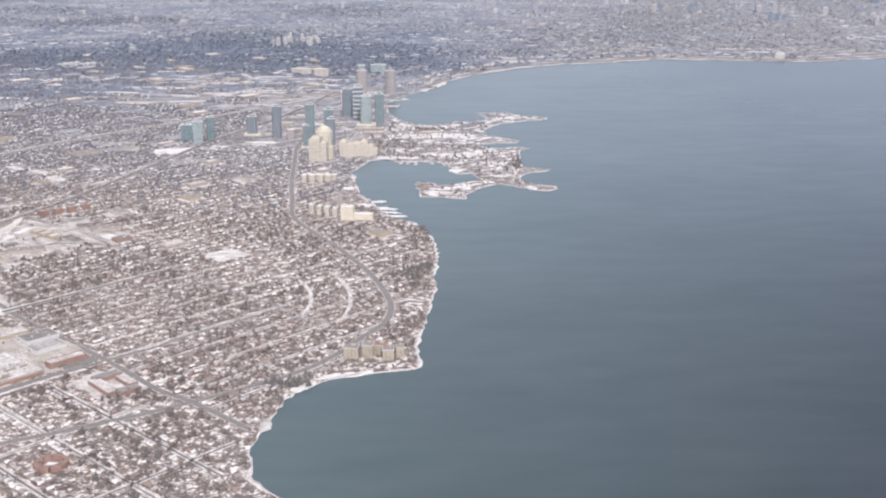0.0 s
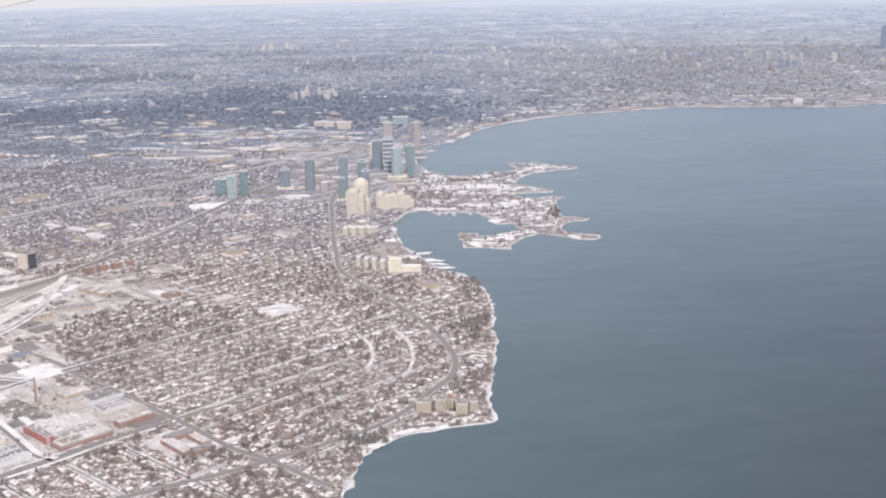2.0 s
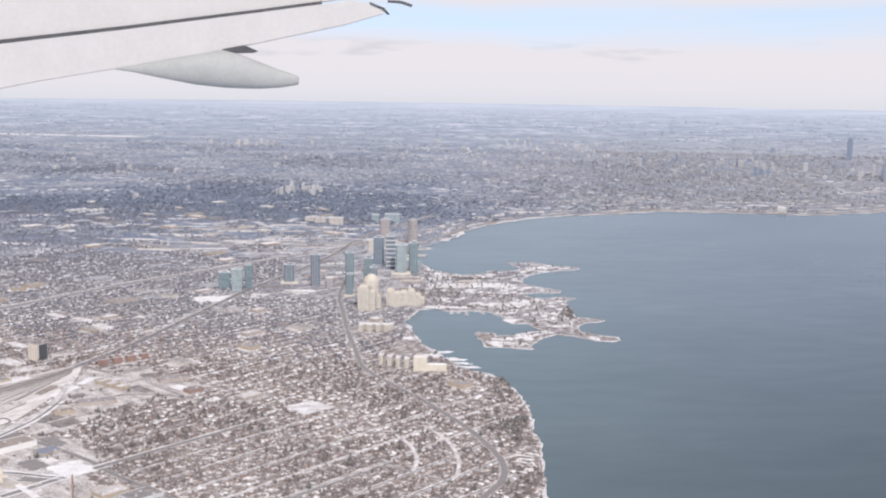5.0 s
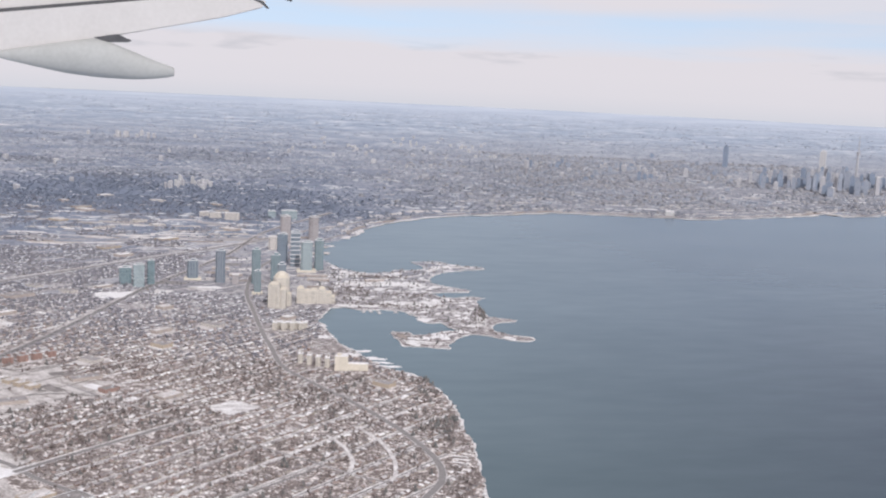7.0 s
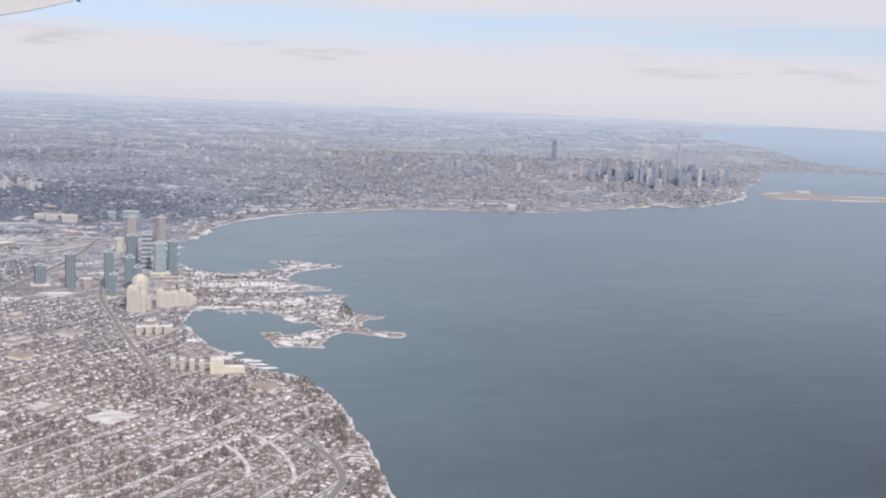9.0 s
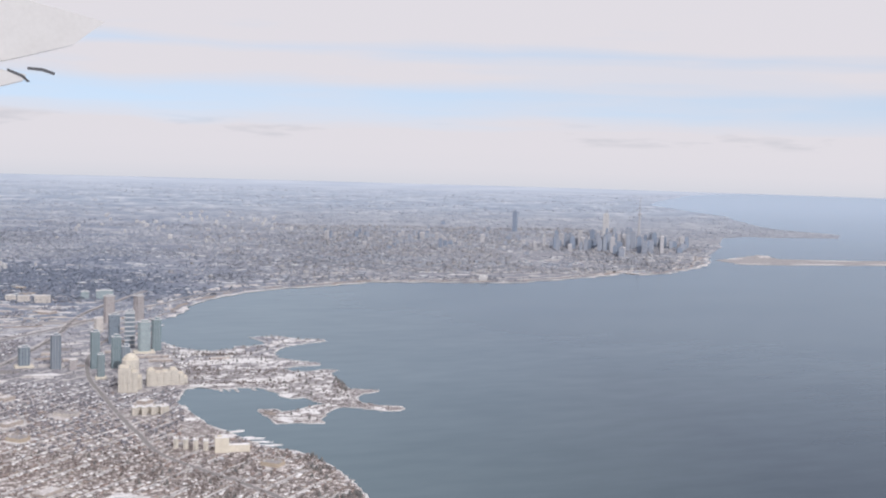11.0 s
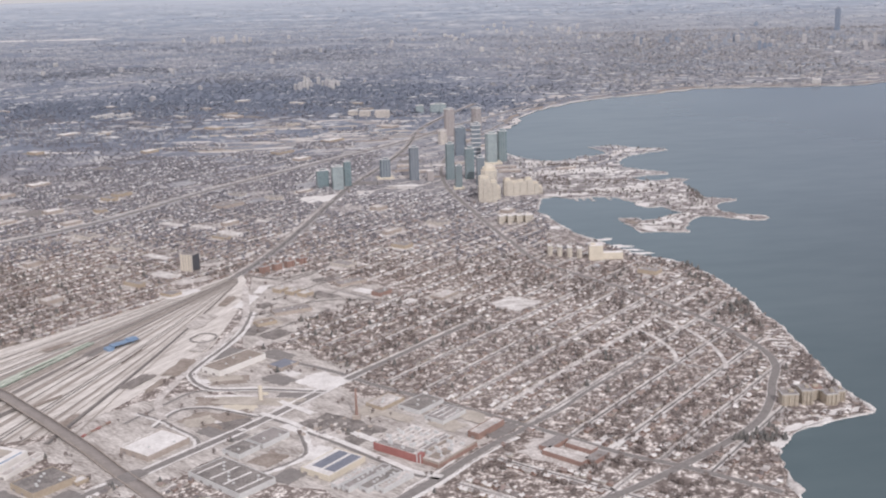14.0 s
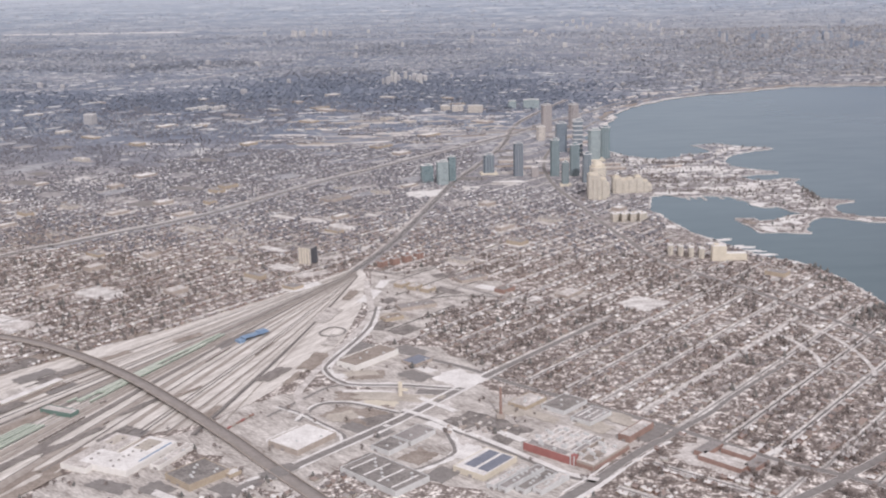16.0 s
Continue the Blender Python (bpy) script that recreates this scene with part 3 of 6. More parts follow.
bay_end = next(i for i, q in enumerate(coast_b) if q[1] > 1080)
rim = [(4950 * math.cos(a), 4950 * math.sin(a)) for a in np.linspace(math.atan2(4430, 2180), math.atan2(-4000, 2500) + 2 * math.pi, 60)][1:-1]
OUTLINE = coast_a + coast_b + rim


def land(name, outline, material, label):
    """Flat ground over an outline, with a bank down into the water."""
    from_geometry = bmesh.new()
    top = [from_geometry.verts.new((x, y, 0.0)) for x, y in outline]
    low = [from_geometry.verts.new((x, y, -0.3)) for x, y in outline]
    edges = [from_geometry.edges.new((top[i], top[(i + 1) % len(top)])) for i in range(len(top))]
    bmesh.ops.triangle_fill(from_geometry, use_beauty=True, use_dissolve=False, edges=edges)
    for i in range(len(top)):
        j = (i + 1) % len(top)
        from_geometry.faces.new((top[i], top[j], low[j], low[i]))
    bmesh.ops.recalc_face_normals(from_geometry, faces=from_geometry.faces)
    ob = part(name, from_geometry, material)
    return tagged(ob, label, "ground", kind="structure")


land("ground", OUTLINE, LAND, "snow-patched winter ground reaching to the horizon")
land("island", ragged(ISLE + ISLE[:1], 10, 2)[:-1], FALLOW, "flat sandy island under old snow in the lake")
for k, (x, y, w, d, turn) in enumerate(((490, 1012, 40, 10, 4), (560, 1012, 60, 12, 2), (650, 1018, 70, 14, 0), (600, 1056, 60, 10, 0), (548, 1100, 14, 36, -30), (500, 1070, 30, 9, 35))):
    ring = [(w * (0.5 + 0.05 * math.sin(3.1 * q)) * math.cos(q * 0.393), d * (0.5 + 0.08 * math.cos(2.3 * q)) * math.sin(q * 0.393)) for q in range(16)]
    tagged(part("scrub", prism(ring, 0.03 + 0.01 * k, 0.05 + 0.01 * k), PARK if k % 2 else SNOW_OLD, None, "", pose(x, y, 0, 0, 0, turn)), "snow on the flat scrubby island", "ground", kind="structure")
wm = bmesh.new()
bmesh.ops.create_circle(wm, cap_ends=True, segments=96, radius=4960, matrix=Matrix.Translation((0, 0, -0.12)))
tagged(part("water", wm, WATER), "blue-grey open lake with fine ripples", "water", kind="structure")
tagged(ribbon("snow_bank", coast_a, np.array([max(0.10, 0.65 + 2.6 * noise.noise((q[0] * 0.11, q[1] * 0.11, 3.0))) for q in coast_a]) * (0.4 + 0.9 * rng.random(len(coast_a))), 0.05, ICE_RIM, 0.17), "white snow and shore ice along the water's edge", "snow", kind="structure")
tagged(ribbon("snow_bank", coast_b[:bay_end], 0.8 + 6.5 * rng.random(bay_end) ** 2, 0.06, ICE_RIM), "white snow and shore ice along the far bay", "snow", kind="structure")

for k, (off, wide, mt, lab) in enumerate(((7, 5, DEAD_GRASS, "brown lakeside lawns along the far bay"), (13, 4, SNOW_OLD, "trodden snow along the far bay"), (30, 7, SNOW_OLD, "snowy railway land behind the far bay"))):
    tagged(ribbon("shore_band", np.array(coast_b[:bay_end]) + np.array((-0.55, 0.83)) * off + rng.normal(0, 1.5, (bay_end, 2)), 0.2 + 1.8 * wide * rng.random(bay_end) ** 2, 0.04 + 0.01 * k, mt), lab, "ground", kind="structure")

# ---- roads and railway ----
YARD = [(-262, 150), (-236, 190), (-206, 222), (-188, 245), (-170, 267), (-151, 295), (-138, 318), (-131, 331), (-127, 322), (-122.5, 290), (-122, 262), (-126.5, 240), (-133, 222), (-141, 209), (-157, 200), (-160, 185), (-166, 150)]
LAKE_ROAD = smooth_line([(-45, 680), (-66, 600), (-77, 550), (-79, 505), (-74, 462), (-66.3, 430.8), (-55.8, 390.9), (-48, 365), (-40.7, 341.8), (-27.7, 322.4), (-16.8, 308), (-3.4, 287.1), (4.9, 270.6), (9.5, 257.5), (10.1, 246.1), (6.9, 235.4), (4.1, 225.1), (-0.8, 214.2), (-8.9, 204.1), (-18.8, 194), (-30.7, 183.1), (-60, 160), (-110, 120)])
AVENUE = smooth_line([(-120, 262), (-91, 245), (-79.9, 236), (-60, 222.5), (-43.5, 210.7), (-28.1, 198.9), (-18.8, 194), (-3.3, 183.6)])
CROSS = smooth_line([(-150, 150), (-127.1, 176.8), (-123.9, 183), (-118.8, 188.7), (-110.4, 200.5), (-101.5, 213), (-93.6, 226), (-85.3, 239.5), (-60, 278)])
SECOND = smooth_line([(-100, 138), (-66.6, 183.3), (-61.7, 190.1), (-57.5, 196.9), (-52, 204.6), (-48.5, 208.7), (-43.6, 215.2), (-38.5, 221.8), (-32.8, 231.2), (-18.1, 252)])
RAIL = smooth_line([(-190, 130), (-173.7, 192), (-164.7, 224), (-152.7, 266.5), (-137.5, 301.9), (-130.3, 332.5), (-124.9, 365.3), (-120.2, 419.3), (-116.3, 464.5), (-108.2, 512.3), (-101, 570), (-97, 650), (-70, 760)])
HIGHWAY = smooth_line([(-330, 220), (-250.5, 339.8), (-238.5, 355.1), (-225.5, 371.6), (-211.5, 389.4), (-197.3, 411.7), (-174.1, 464.9), (-147.6, 513), (-125.5, 553.2), (-100, 600), (-80, 650), (-58, 690), (-35, 740), (0, 777), (48, 806), (86, 836), (150, 838), (200, 840), (250, 866), (330, 938), (420, 1005), (470, 1100)])
BRIDGE = smooth_line([(-240, 268), (-209.5, 260.9), (-190.5, 252), (-170.2, 237.5), (-150.6, 220), (-133.3, 203.5), (-125.4, 195.5), (-118.8, 188.7), (-110, 179.6), (-90, 158)])
LOOPS = [smooth_line([(-118.4, 290), (-117.5, 270), (-121.9, 246.3), (-121, 240), (-117.4, 234.9), (-113.5, 232.7), (-103.6, 232.9), (-95.4, 232), (-88.5, 231.5)]), smooth_line([(-128, 214), (-121.1, 227.3), (-118.3, 231.5), (-113.5, 232.7)]), smooth_line([(-121, 212), (-119.1, 220.2), (-114.8, 222.3), (-109.8, 221.3), (-101.3, 217.3)]), smooth_line([(-127, 219.6), (-120.4, 215.6), (-117.5, 212.8), (-111.8, 207.6), (-110.1, 204.9), (-109.6, 202)]), smooth_line([(-91.4, 210.5), (-90.2, 207), (-88.2, 200.4), (-89.4, 196.8), (-93.6, 192.2), (-97, 190)])]
WORKS = [(-205, 150), (-206, 210), (-170, 251), (-131, 330), (-126, 330), (-117, 300), (-114, 262), (-97.8, 262), (-84, 240), (-46.5, 213.5), (-55, 193), (-62, 180), (-80, 176), (-97, 178), (-108, 189), (-117, 189), (-124, 182), (-138, 174), (-165, 160)]
APRON = [(-126, 326), (-118, 326), (-108, 333), (-100.8, 316), (-86.9, 316), (-82, 304), (-102, 285), (-104, 266), (-114, 260.5), (-119.2, 282)]
STRIP = smooth_line([(-125.6, 315), (-124, 307), (-119, 284), (-120.4, 263.6), (-123, 251.2), (-124, 236.3), (-124.5, 226.3), (-120.5, 216)])
SNOW_ROAD = smooth_line([(-101, 219.5), (-94.9, 215.6), (-89.9, 211.1), (-83.9, 206.5), (-78.2, 201.7), (-71.8, 196), (-66.7, 191.6), (-61.7, 189.7)])
ARCS = [smooth_line([(-20, 276), (-17.4, 272.3), (-13.7, 265.3), (-11.2, 255.6), (-11.5, 249.0)]), smooth_line([(-1.5, 243.1), (-0.6, 249.5), (-1.5, 258.9), (-4.1, 268.8), (-8.1, 276.9), (-14, 285)])]


def road(name, line, width, z, material, label):
    tagged(ribbon("verge", line, np.asarray(width) * 1.17, z - 0.03, VERGE), "ploughed snow along the road", "snow", kind="structure")
    return tagged(ribbon(name, line, width, z, material), label, "road", kind="structure")


road("road", LAKE_ROAD, 1.75, 0.07, ASPHALT, "wide salt-grey avenue curving along the lake")
road("road", AVENUE, 1.5, 0.08, ASPHALT, "salt-grey avenue through the houses")
road("road", CROSS, 1.6, 0.09, ASPHALT, "salt-grey road past the factories")
road("road", SECOND, np.linspace(2.4, 0.8, len(SECOND)), 0.10, ASPHALT, "salt-grey street lined with bare trees")
CROSS_B = smooth_line([(-98, 310), (-76.6, 293.6), (-54.8, 279.1), (-35.6, 264.5), (-21.1, 255.1), (-8.5, 246.3), (-1.2, 243.4)])
road("road", CROSS_B, 1.0, 0.085, STREET, "slushy cross street between the houses")
CROSSES = ((251, -290, -166), (299, -318, -232), (347, -330, -282), (210, -400, -302), (262, -440, -332), (318, -470, -367), (375, -500, -398))
for u0, v0, v1 in CROSSES:
    road("road", np.array([U * u0 + V * q for q in np.linspace(v0, v1, 12)]), 0.9, 0.082, STREET, "slushy cross street between rows of houses")
road("road", HIGHWAY, 2.5, 0.11, ASPHALT, "broad grey motorway between snowy verges")
tagged(ribbon("snow_strip", STRIP, 1.6 + 0.4 * rng.random(len(STRIP)), 0.175, SNOW_OLD), "broad uneven strip of snow beside the yard", "snow", kind="structure")
tagged(ribbon("works_road", SNOW_ROAD + np.array((-0.6, -1.0)), 0.8, 0.10, ASPHALT), "salt-grey works road below a snow bank", "road", kind="structure")
tagged(ribbon("snow_road", SNOW_ROAD, 1.3, 0.11, SNOW), "snow-covered works road", "road", kind="structure")
for n, (line, off, wide) in enumerate(((CROSS[12:44], 1.25, 0.8), (CROSS[12:44], -1.3, 0.6), (SECOND[4:30], -1.7, 0.7), (SECOND[6:18], 1.7, 0.5), (LOOPS[0], 0.9, 0.9), (LOOPS[0], -0.8, 0.5), (LOOPS[2], 0.7, 0.7), (LOOPS[3], -0.7, 0.6), (LOOPS[4], 0.9, 0.9))):
    way = np.gradient(line, axis=0)
    way /= np.linalg.norm(way, axis=1)[:, None]
    tagged(ribbon("snow_bank", line + np.stack([-way[:, 1], way[:, 0]], 1) * off, wide * (0.5 + rng.random(len(line))), 0.15 + 0.004 * n, SNOW), "bright ploughed snow bank beside a road", "snow", kind="structure")
for n, line in enumerate((smooth_line([(-122, 283), (-118.7, 285.8), (-113.2, 289.6), (-105.1, 297.7), (-96, 301), (-86, 300)]), smooth_line([(-126.5, 326.1), (-118.4, 323.2), (-109.1, 329.9), (-103, 345), (-94.7, 365.8)]), smooth_line([(-129, 267.6), (-127.6, 271), (-125.6, 272), (-123, 270), (-122.8, 266.8), (-125, 264.7), (-128, 265.6), (-129, 267.6)]))):
    road("road", line, 0.6, 0.235 + 0.005 * n, ASPHALT, "narrow works road by the junction")
for n, line in enumerate(LOOPS):
    road("road", line, 0.8, 0.12 + 0.005 * n, ASPHALT, "curving works road between snow banks")
for line in ARCS:
    road("road", line, 0.95, 0.085, STREET_SNOW, "narrow crescent street under trodden snow")

near_streets = []
PITCH = 9.65


def south(x, y):
    """The quarter below the avenue, where the streets run the other way."""
    return (x * U[0] + y * U[1] < 150.5) & (x * V[0] + y * V[1] > -153)


SOUTH_U = (136.4, 124.0, 111.6, 99.2, 86.8)
for u0 in SOUTH_U:
    line = np.array([U * u0 + V * v for v in np.arange(-152, -20, 4.0)])
    near_streets.append(line[inside(line[:, 0], line[:, 1], OUTLINE) & (off_line(line[:, 0], line[:, 1], coast_a[4:]) > 3)])
for v0 in (-128.0, -101.0):
    near_streets.append(np.array([U * u0 + V * v0 for u0 in np.arange(87, 150, 4.0)]))
for k in range(-32, 8):
    v = -155.6 + PITCH * k
    ends = []
    for u0 in np.arange(40, 640, 4.0):
        pt = U * u0 + V * v
        ends.append(pt)
    ends = np.array(ends)
    ok = inside(ends[:, 0], ends[:, 1], OUTLINE) & (off_line(ends[:, 0], ends[:, 1], RAIL) > 7) & (ends[:, 1] > 120) & (ends[:, 1] < 640)
    ok &= (off_line(ends[:, 0], ends[:, 1], coast_a[8:]) > 5) & (np.hypot(ends[:, 0] + 47.5, ends[:, 1] - 296) > 6.5)
    ok &= ~inside(ends[:, 0], ends[:, 1], WORKS) & ~inside(ends[:, 0], ends[:, 1], YARD) & ~south(ends[:, 0], ends[:, 1])
    run = []
    for good, pt in zip(list(ok) + [False], list(ends) + [ends[-1]]):
        if good:
            run.append(pt)
        else:
            if len(run) > 4:
                near_streets.append(np.array(run))
            run = []
for n, line in enumerate(near_streets):
    surface_of = (STREET_WET, STREET, STREET_WET, STREET_SNOW, STREET_WET, STREET, STREET_WET)[n % 7]
    way = line[-1] - line[0]
    bank = np.array((-way[1], way[0])) / np.linalg.norm(way) * 0.42
    tagged(ribbon("verge", line + bank, 0.4 + 0.9 * rng.random(len(line)), 0.03, VERGE), "snow ploughed to one side of a street", "snow", kind="structure")
    tagged(ribbon("verge", line - bank, 0.2 + 0.5 * rng.random(len(line)), 0.035, VERGE), "thin snowy verge of a street", "snow", kind="structure")
    tagged(ribbon("street", line, 0.44, 0.05, surface_of), "narrow residential street with slush", "street", kind="structure")

# ---- railway yard ----
ym = bmesh.new()
fc = ym.faces.new([ym.verts.new((x, y, 0.06)) for x, y in YARD])
bmesh.ops.triangulate(ym, faces=[fc])
tagged(part("yard_snow", ym, YARD_SNOW), "trodden snow of the railway yard", "snow", kind="structure")
LINE = RAIL[28:]
tagged(ribbon("rail_verge", LINE + np.array((-1.5, 0.4)), 0.2 + 0.7 * rng.random(len(LINE)), 0.04, SNOW_OLD), "trodden snow beside the main line", "snow", kind="structure")
tagged(ribbon("rail_scrub", LINE + np.array((1.4, -0.4)), 1.2, 0.05, FALLOW), "brown scrub beside the main line", "scrub", kind="structure")
tagged(ribbon("rail_bed", LINE, np.linspace(2.2, 1.7, len(LINE)), 0.08, FALLOW), "brown ballast of the main railway line", "railway", kind="structure")
way = np.gradient(LINE, axis=0)
way = np.stack([-way[:, 1], way[:, 0]], 1) / np.linalg.norm(way, axis=1)[:, None]
for k, (off, wide, mt) in enumerate(((-0.85, 0.42, BALLAST), (-0.3, 0.34, BALLAST), (0.3, 0.32, BALLAST), (0.85, 0.2, TRACK))):
    tagged(ribbon("rail_track", LINE + way * off, wide, 0.10 + 0.002 * k, mt), "dark track of the main railway line", "railway", kind="structure")
for k, off in enumerate((-0.58, 0.0, 0.58)):
    tagged(ribbon("rail_snow", LINE + way * off, 0.02 + 0.13 * rng.random(len(LINE)), 0.115 + 0.002 * k, SNOW_OLD), "snow between the tracks", "snow", kind="structure")


def yard_line(f, steps=6):
    """A track of the fan, f from the town side (0) to the works side (1)."""
    x0, y0 = -228 + 88 * f, 160 + 44 * max(0.0, min(1.0, (f - 0.60) / 0.12))
    x1, y1 = -131.5 + 2.5 * f, 327 - 7 * f
    x0 += (x1 + 228 - 88 * f) * (y0 - 160) / (y1 - 160)
    return smooth_line([(x0 + (x1 - x0) * q + 1.8 * math.sin(q * math.pi) * math.sin(9 * f), y0 + (y1 - y0) * q) for q in (0, 0.2, 0.4, 0.6, 0.8, 1)], steps)


for n in range(34):
    f = (n + 0.45 * math.sin(n * 2.3)) / 33
    tagged(ribbon("rail_track", yard_line(f), (0.25, 0.4, 0.2, 0.9, 0.3, 0.22, 0.5)[n % 7] * np.linspace(1.5, 0.28, 31), 0.10 + 0.002 * n, (RUST_BED, TRACK, BALLAST, RUST_BED, TRACK, RUST_BED)[n % 6]), "dark track in the snowy railway yard", "railway", kind="structure")

tagged(ribbon("motorway_margin", HIGHWAY[10:66], 6.0 + 4 * rng.random(56), 0.012, FALLOW_HAZED), "patchy snow and bare ground along the motorway", "ground", kind="structure")
way = np.gradient(HIGHWAY, axis=0)
way = np.stack([-way[:, 1], way[:, 0]], 1) / np.linalg.norm(way, axis=1)[:, None]
for k, off in enumerate((-3.7, 3.6)):
    tagged(ribbon("service_road", (HIGHWAY + way * off)[14:58], 1.0 + 0.4 * rng.random(44), 0.05 + 0.004 * k, SNOW_OLD if k else STREET), "service road beside the motorway under slush", "road", kind="structure")
tagged(ribbon("snow_edge", HIGHWAY[2:26] + np.array((-2.3, 1.1)), 0.5 + 0.6 * rng.random(24), 0.13, SNOW), "bright snow along the motorway's edge", "snow", kind="structure")

# ---- towers by the bay ----


def tower(x, y, w, d, h, turn, wall, label, crown=0.6, notch=0.25, pier=None, bands=0, podium=0.0, trim=None):
    """A tall block: a body with cut corners, corner piers, roof slab, plant room, and slabs where they show."""
    t = thing("tower", pose(x, y, 0, 0, 0, turn), label, "tower", "towers by the bay")
    a, b, c = w / 2, d / 2, notch
    part("wall", prism([(-a + c, -b), (a - c, -b), (a, -b + c), (a, b - c), (a - c, b), (-a + c, b), (-a, b - c), (-a, -b + c)], 0, h), wall, t)
    trim = trim or WHITE_TRIM
    if pier:
        for sx in (-1, 1):
            for k in (-0.55, 0.0, 0.55):
                part("pier", box(0.28, 0.2, h + 0.1, 0, k * a + 0.12 * sx, sx * (b + 0.08)), pier, t)
            part("pier", box(0.2, 0.3, h + 0.1, 0, sx * (a + 0.08), 0.0), pier, t)
    for k in range(bands):
        part("balcony_band", box(w + 0.35, d + 0.35, 0.55, (k + 0.6) * h / bands, 0, 0, 0.1), trim, t)
    part("roof_slab", box(w + 0.12, d + 0.12, 0.18, h, 0, 0, 0.04), SNOW if h < 8 else trim, t)
    if crown:
        room = part("plant_room", box(w * 0.55, d * 0.55, crown, h + 0.18, 0.05 * w, 0, 0.06), wall, t)
        part("plant_roof", box(w * 0.58, d * 0.58, 0.08, h + 0.18 + crown, 0.05 * w), trim, room)
    if podium:
        part("podium", box(w * 1.7, d * 1.5, podium, 0, 0, 0, 0.1), CREAM_PLAIN, t)
    return t


tower(-127.2, 468.2, 5.0, 3.4, 7.2, 18, TEAL, "low teal glass block beside a taller one", 0.4)
tower(-120.0, 463.0, 4.6, 3.4, 9.6, 18, TEAL_PALE, "teal glass apartment block with a flat roof", 0.4)
tower(-116.9, 470.5, 3.0, 3.2, 10.4, 18, TEAL, "slim grey-teal glass block behind the others", 0.3)
tower(-102.4, 485.6, 4.4, 3.6, 8.6, 14, BLUE, "blue-grey glass tower with pale vertical piers", 0.5, 0.3, PIER, podium=0.9)
tower(-89.4, 481.9, 3.9, 3.2, 14.2, 10, BLUE, "tall slim slate-grey tower standing alone", 0.5, 0.4, GREY)
tower(-73.8, 482.4, 3.5, 3.5, 15.4, 8, TEAL, "tall slim teal tower with pale corner piers", 0.6, 0.3, PIER)
tower(-69.2, 459.4, 2.6, 2.6, 9.8, 8, TEAL, "short teal tower at the foot of a taller one", 0.4, 0.2, PIER, podium=1.0)
tower(-65.4, 483.0, 3.8, 3.6, 13.2, 8, TEAL, "teal glass tower with a pale stepped top", 0.8, 0.3, PIER)
tower(-60.4, 468.0, 3.2, 3.2, 11.6, 8, BLUE, "blue-grey tower with a white roof frame", 0.7, 0.3, PIER)
tower(-71.8, 545.4, 5.0, 4.2, 13.8, 12, BLUE, "dark blue glass tower with a plain face", 0.5)
tower(-63.9, 534.9, 4.4, 4.2, 16.8, 6, BLUE, "dark tower ringed by broad white balcony bands", 0.5, 0.3, None, bands=8)
tower(-56.4, 519.5, 5.4, 4.6, 14.2, 10, TEAL_PALE, "pale teal glass tower with rounded corners", 0.6, 0.9, podium=1.0)
tower(-51.4, 526.9, 4.0, 4.4, 14.3, 10, TEAL, "teal tower with a notched white top", 0.7, 0.3, PIER)
tower(-65.7, 622.8, 5.0, 5.0, 13.4, 30, BROWN, "brown concrete apartment tower with dark balconies", 0.5, 1.2, BROWN)
tower(-80.2, 613.6, 5.2, 5.0, 14.3, 30, BROWN, "brown concrete apartment tower further inland", 0.5, 1.2, BROWN)
tower(-82.5, 582.8, 4.4, 4.0, 6.9, 12, PALE, "pale rounded apartment block of middle height", 0.5, 1.0)
tower(-82.2, 479.4, 2.8, 2.4, 4.2, 10, BROWN, "small brown block between the towers", 0.0, 0.1)
tower(-92, 712, 10.0, 3.0, 5.8, 5, TEAL_PALE, "wide pale blue glass block", 0.4)
tower(-104, 716, 5.0, 3.0, 4.6, 5, TEAL_PALE, "pale blue glass block with a flat roof", 0.4)


def slab(x, y, w, d, h, turn, wall, label, bays=4, roof=SNOW, category="apartment block"):
    """A long block: body, projecting bays, snowy roof and lift house."""
    t = thing("apartment_block", pose(x, y, 0, 0, 0, turn), label, category)
    part("wall", box(w, d, h, 0, 0, 0, 0.03), wall, t)
    for k in range(bays):
        part("bay", box(w / bays * 0.45, 0.3, h * 0.96, 0, (k + 0.5) * w / bays - w / 2, -d / 2 - 0.13), wall, t)
    part("parapet", box(w + 0.1, d + 0.1, 0.12, h), WHITE_TRIM, t)
    part("roof", box(w - 0.15, d - 0.15, 0.06, h + 0.12), roof, t)
    part("lift_house", box(min(1.2, w * 0.3), min(0.9, d * 0.6), 0.5, h + 0.12, w * 0.12), wall, t)
    return t


slab(-125.8, 695.6, 9.0, 2.4, 4.5, 0, PALE, "pale apartment slab with rows of windows", 5)
slab(-137.5, 702, 7.0, 2.4, 3.6, 0, PALE, "pale apartment slab beside a taller one", 4)
slab(-145.5, 706, 6.0, 2.4, 3.2, 0, PALE, "low pale apartment slab with ribbed front", 4)

# the stepped cream complex with a domed centre
t = thing("cream_complex", pose(-56, 436, 0, 0, 0, 4), "stepped cream apartment complex with a rounded dome", "apartment block")
part("wall", box(4.6, 8.0, 9.2, 0, -2.3, -1.0, 0.05), CREAM, t)
part("wall", box(2.6, 5.6, 7.6, 0, 1.2, -1.6, 0.05), CREAM, t)
part("wall", box(2.0, 4.0, 4.8, 0, 3.2, 2.6, 0.05), CREAM, t)
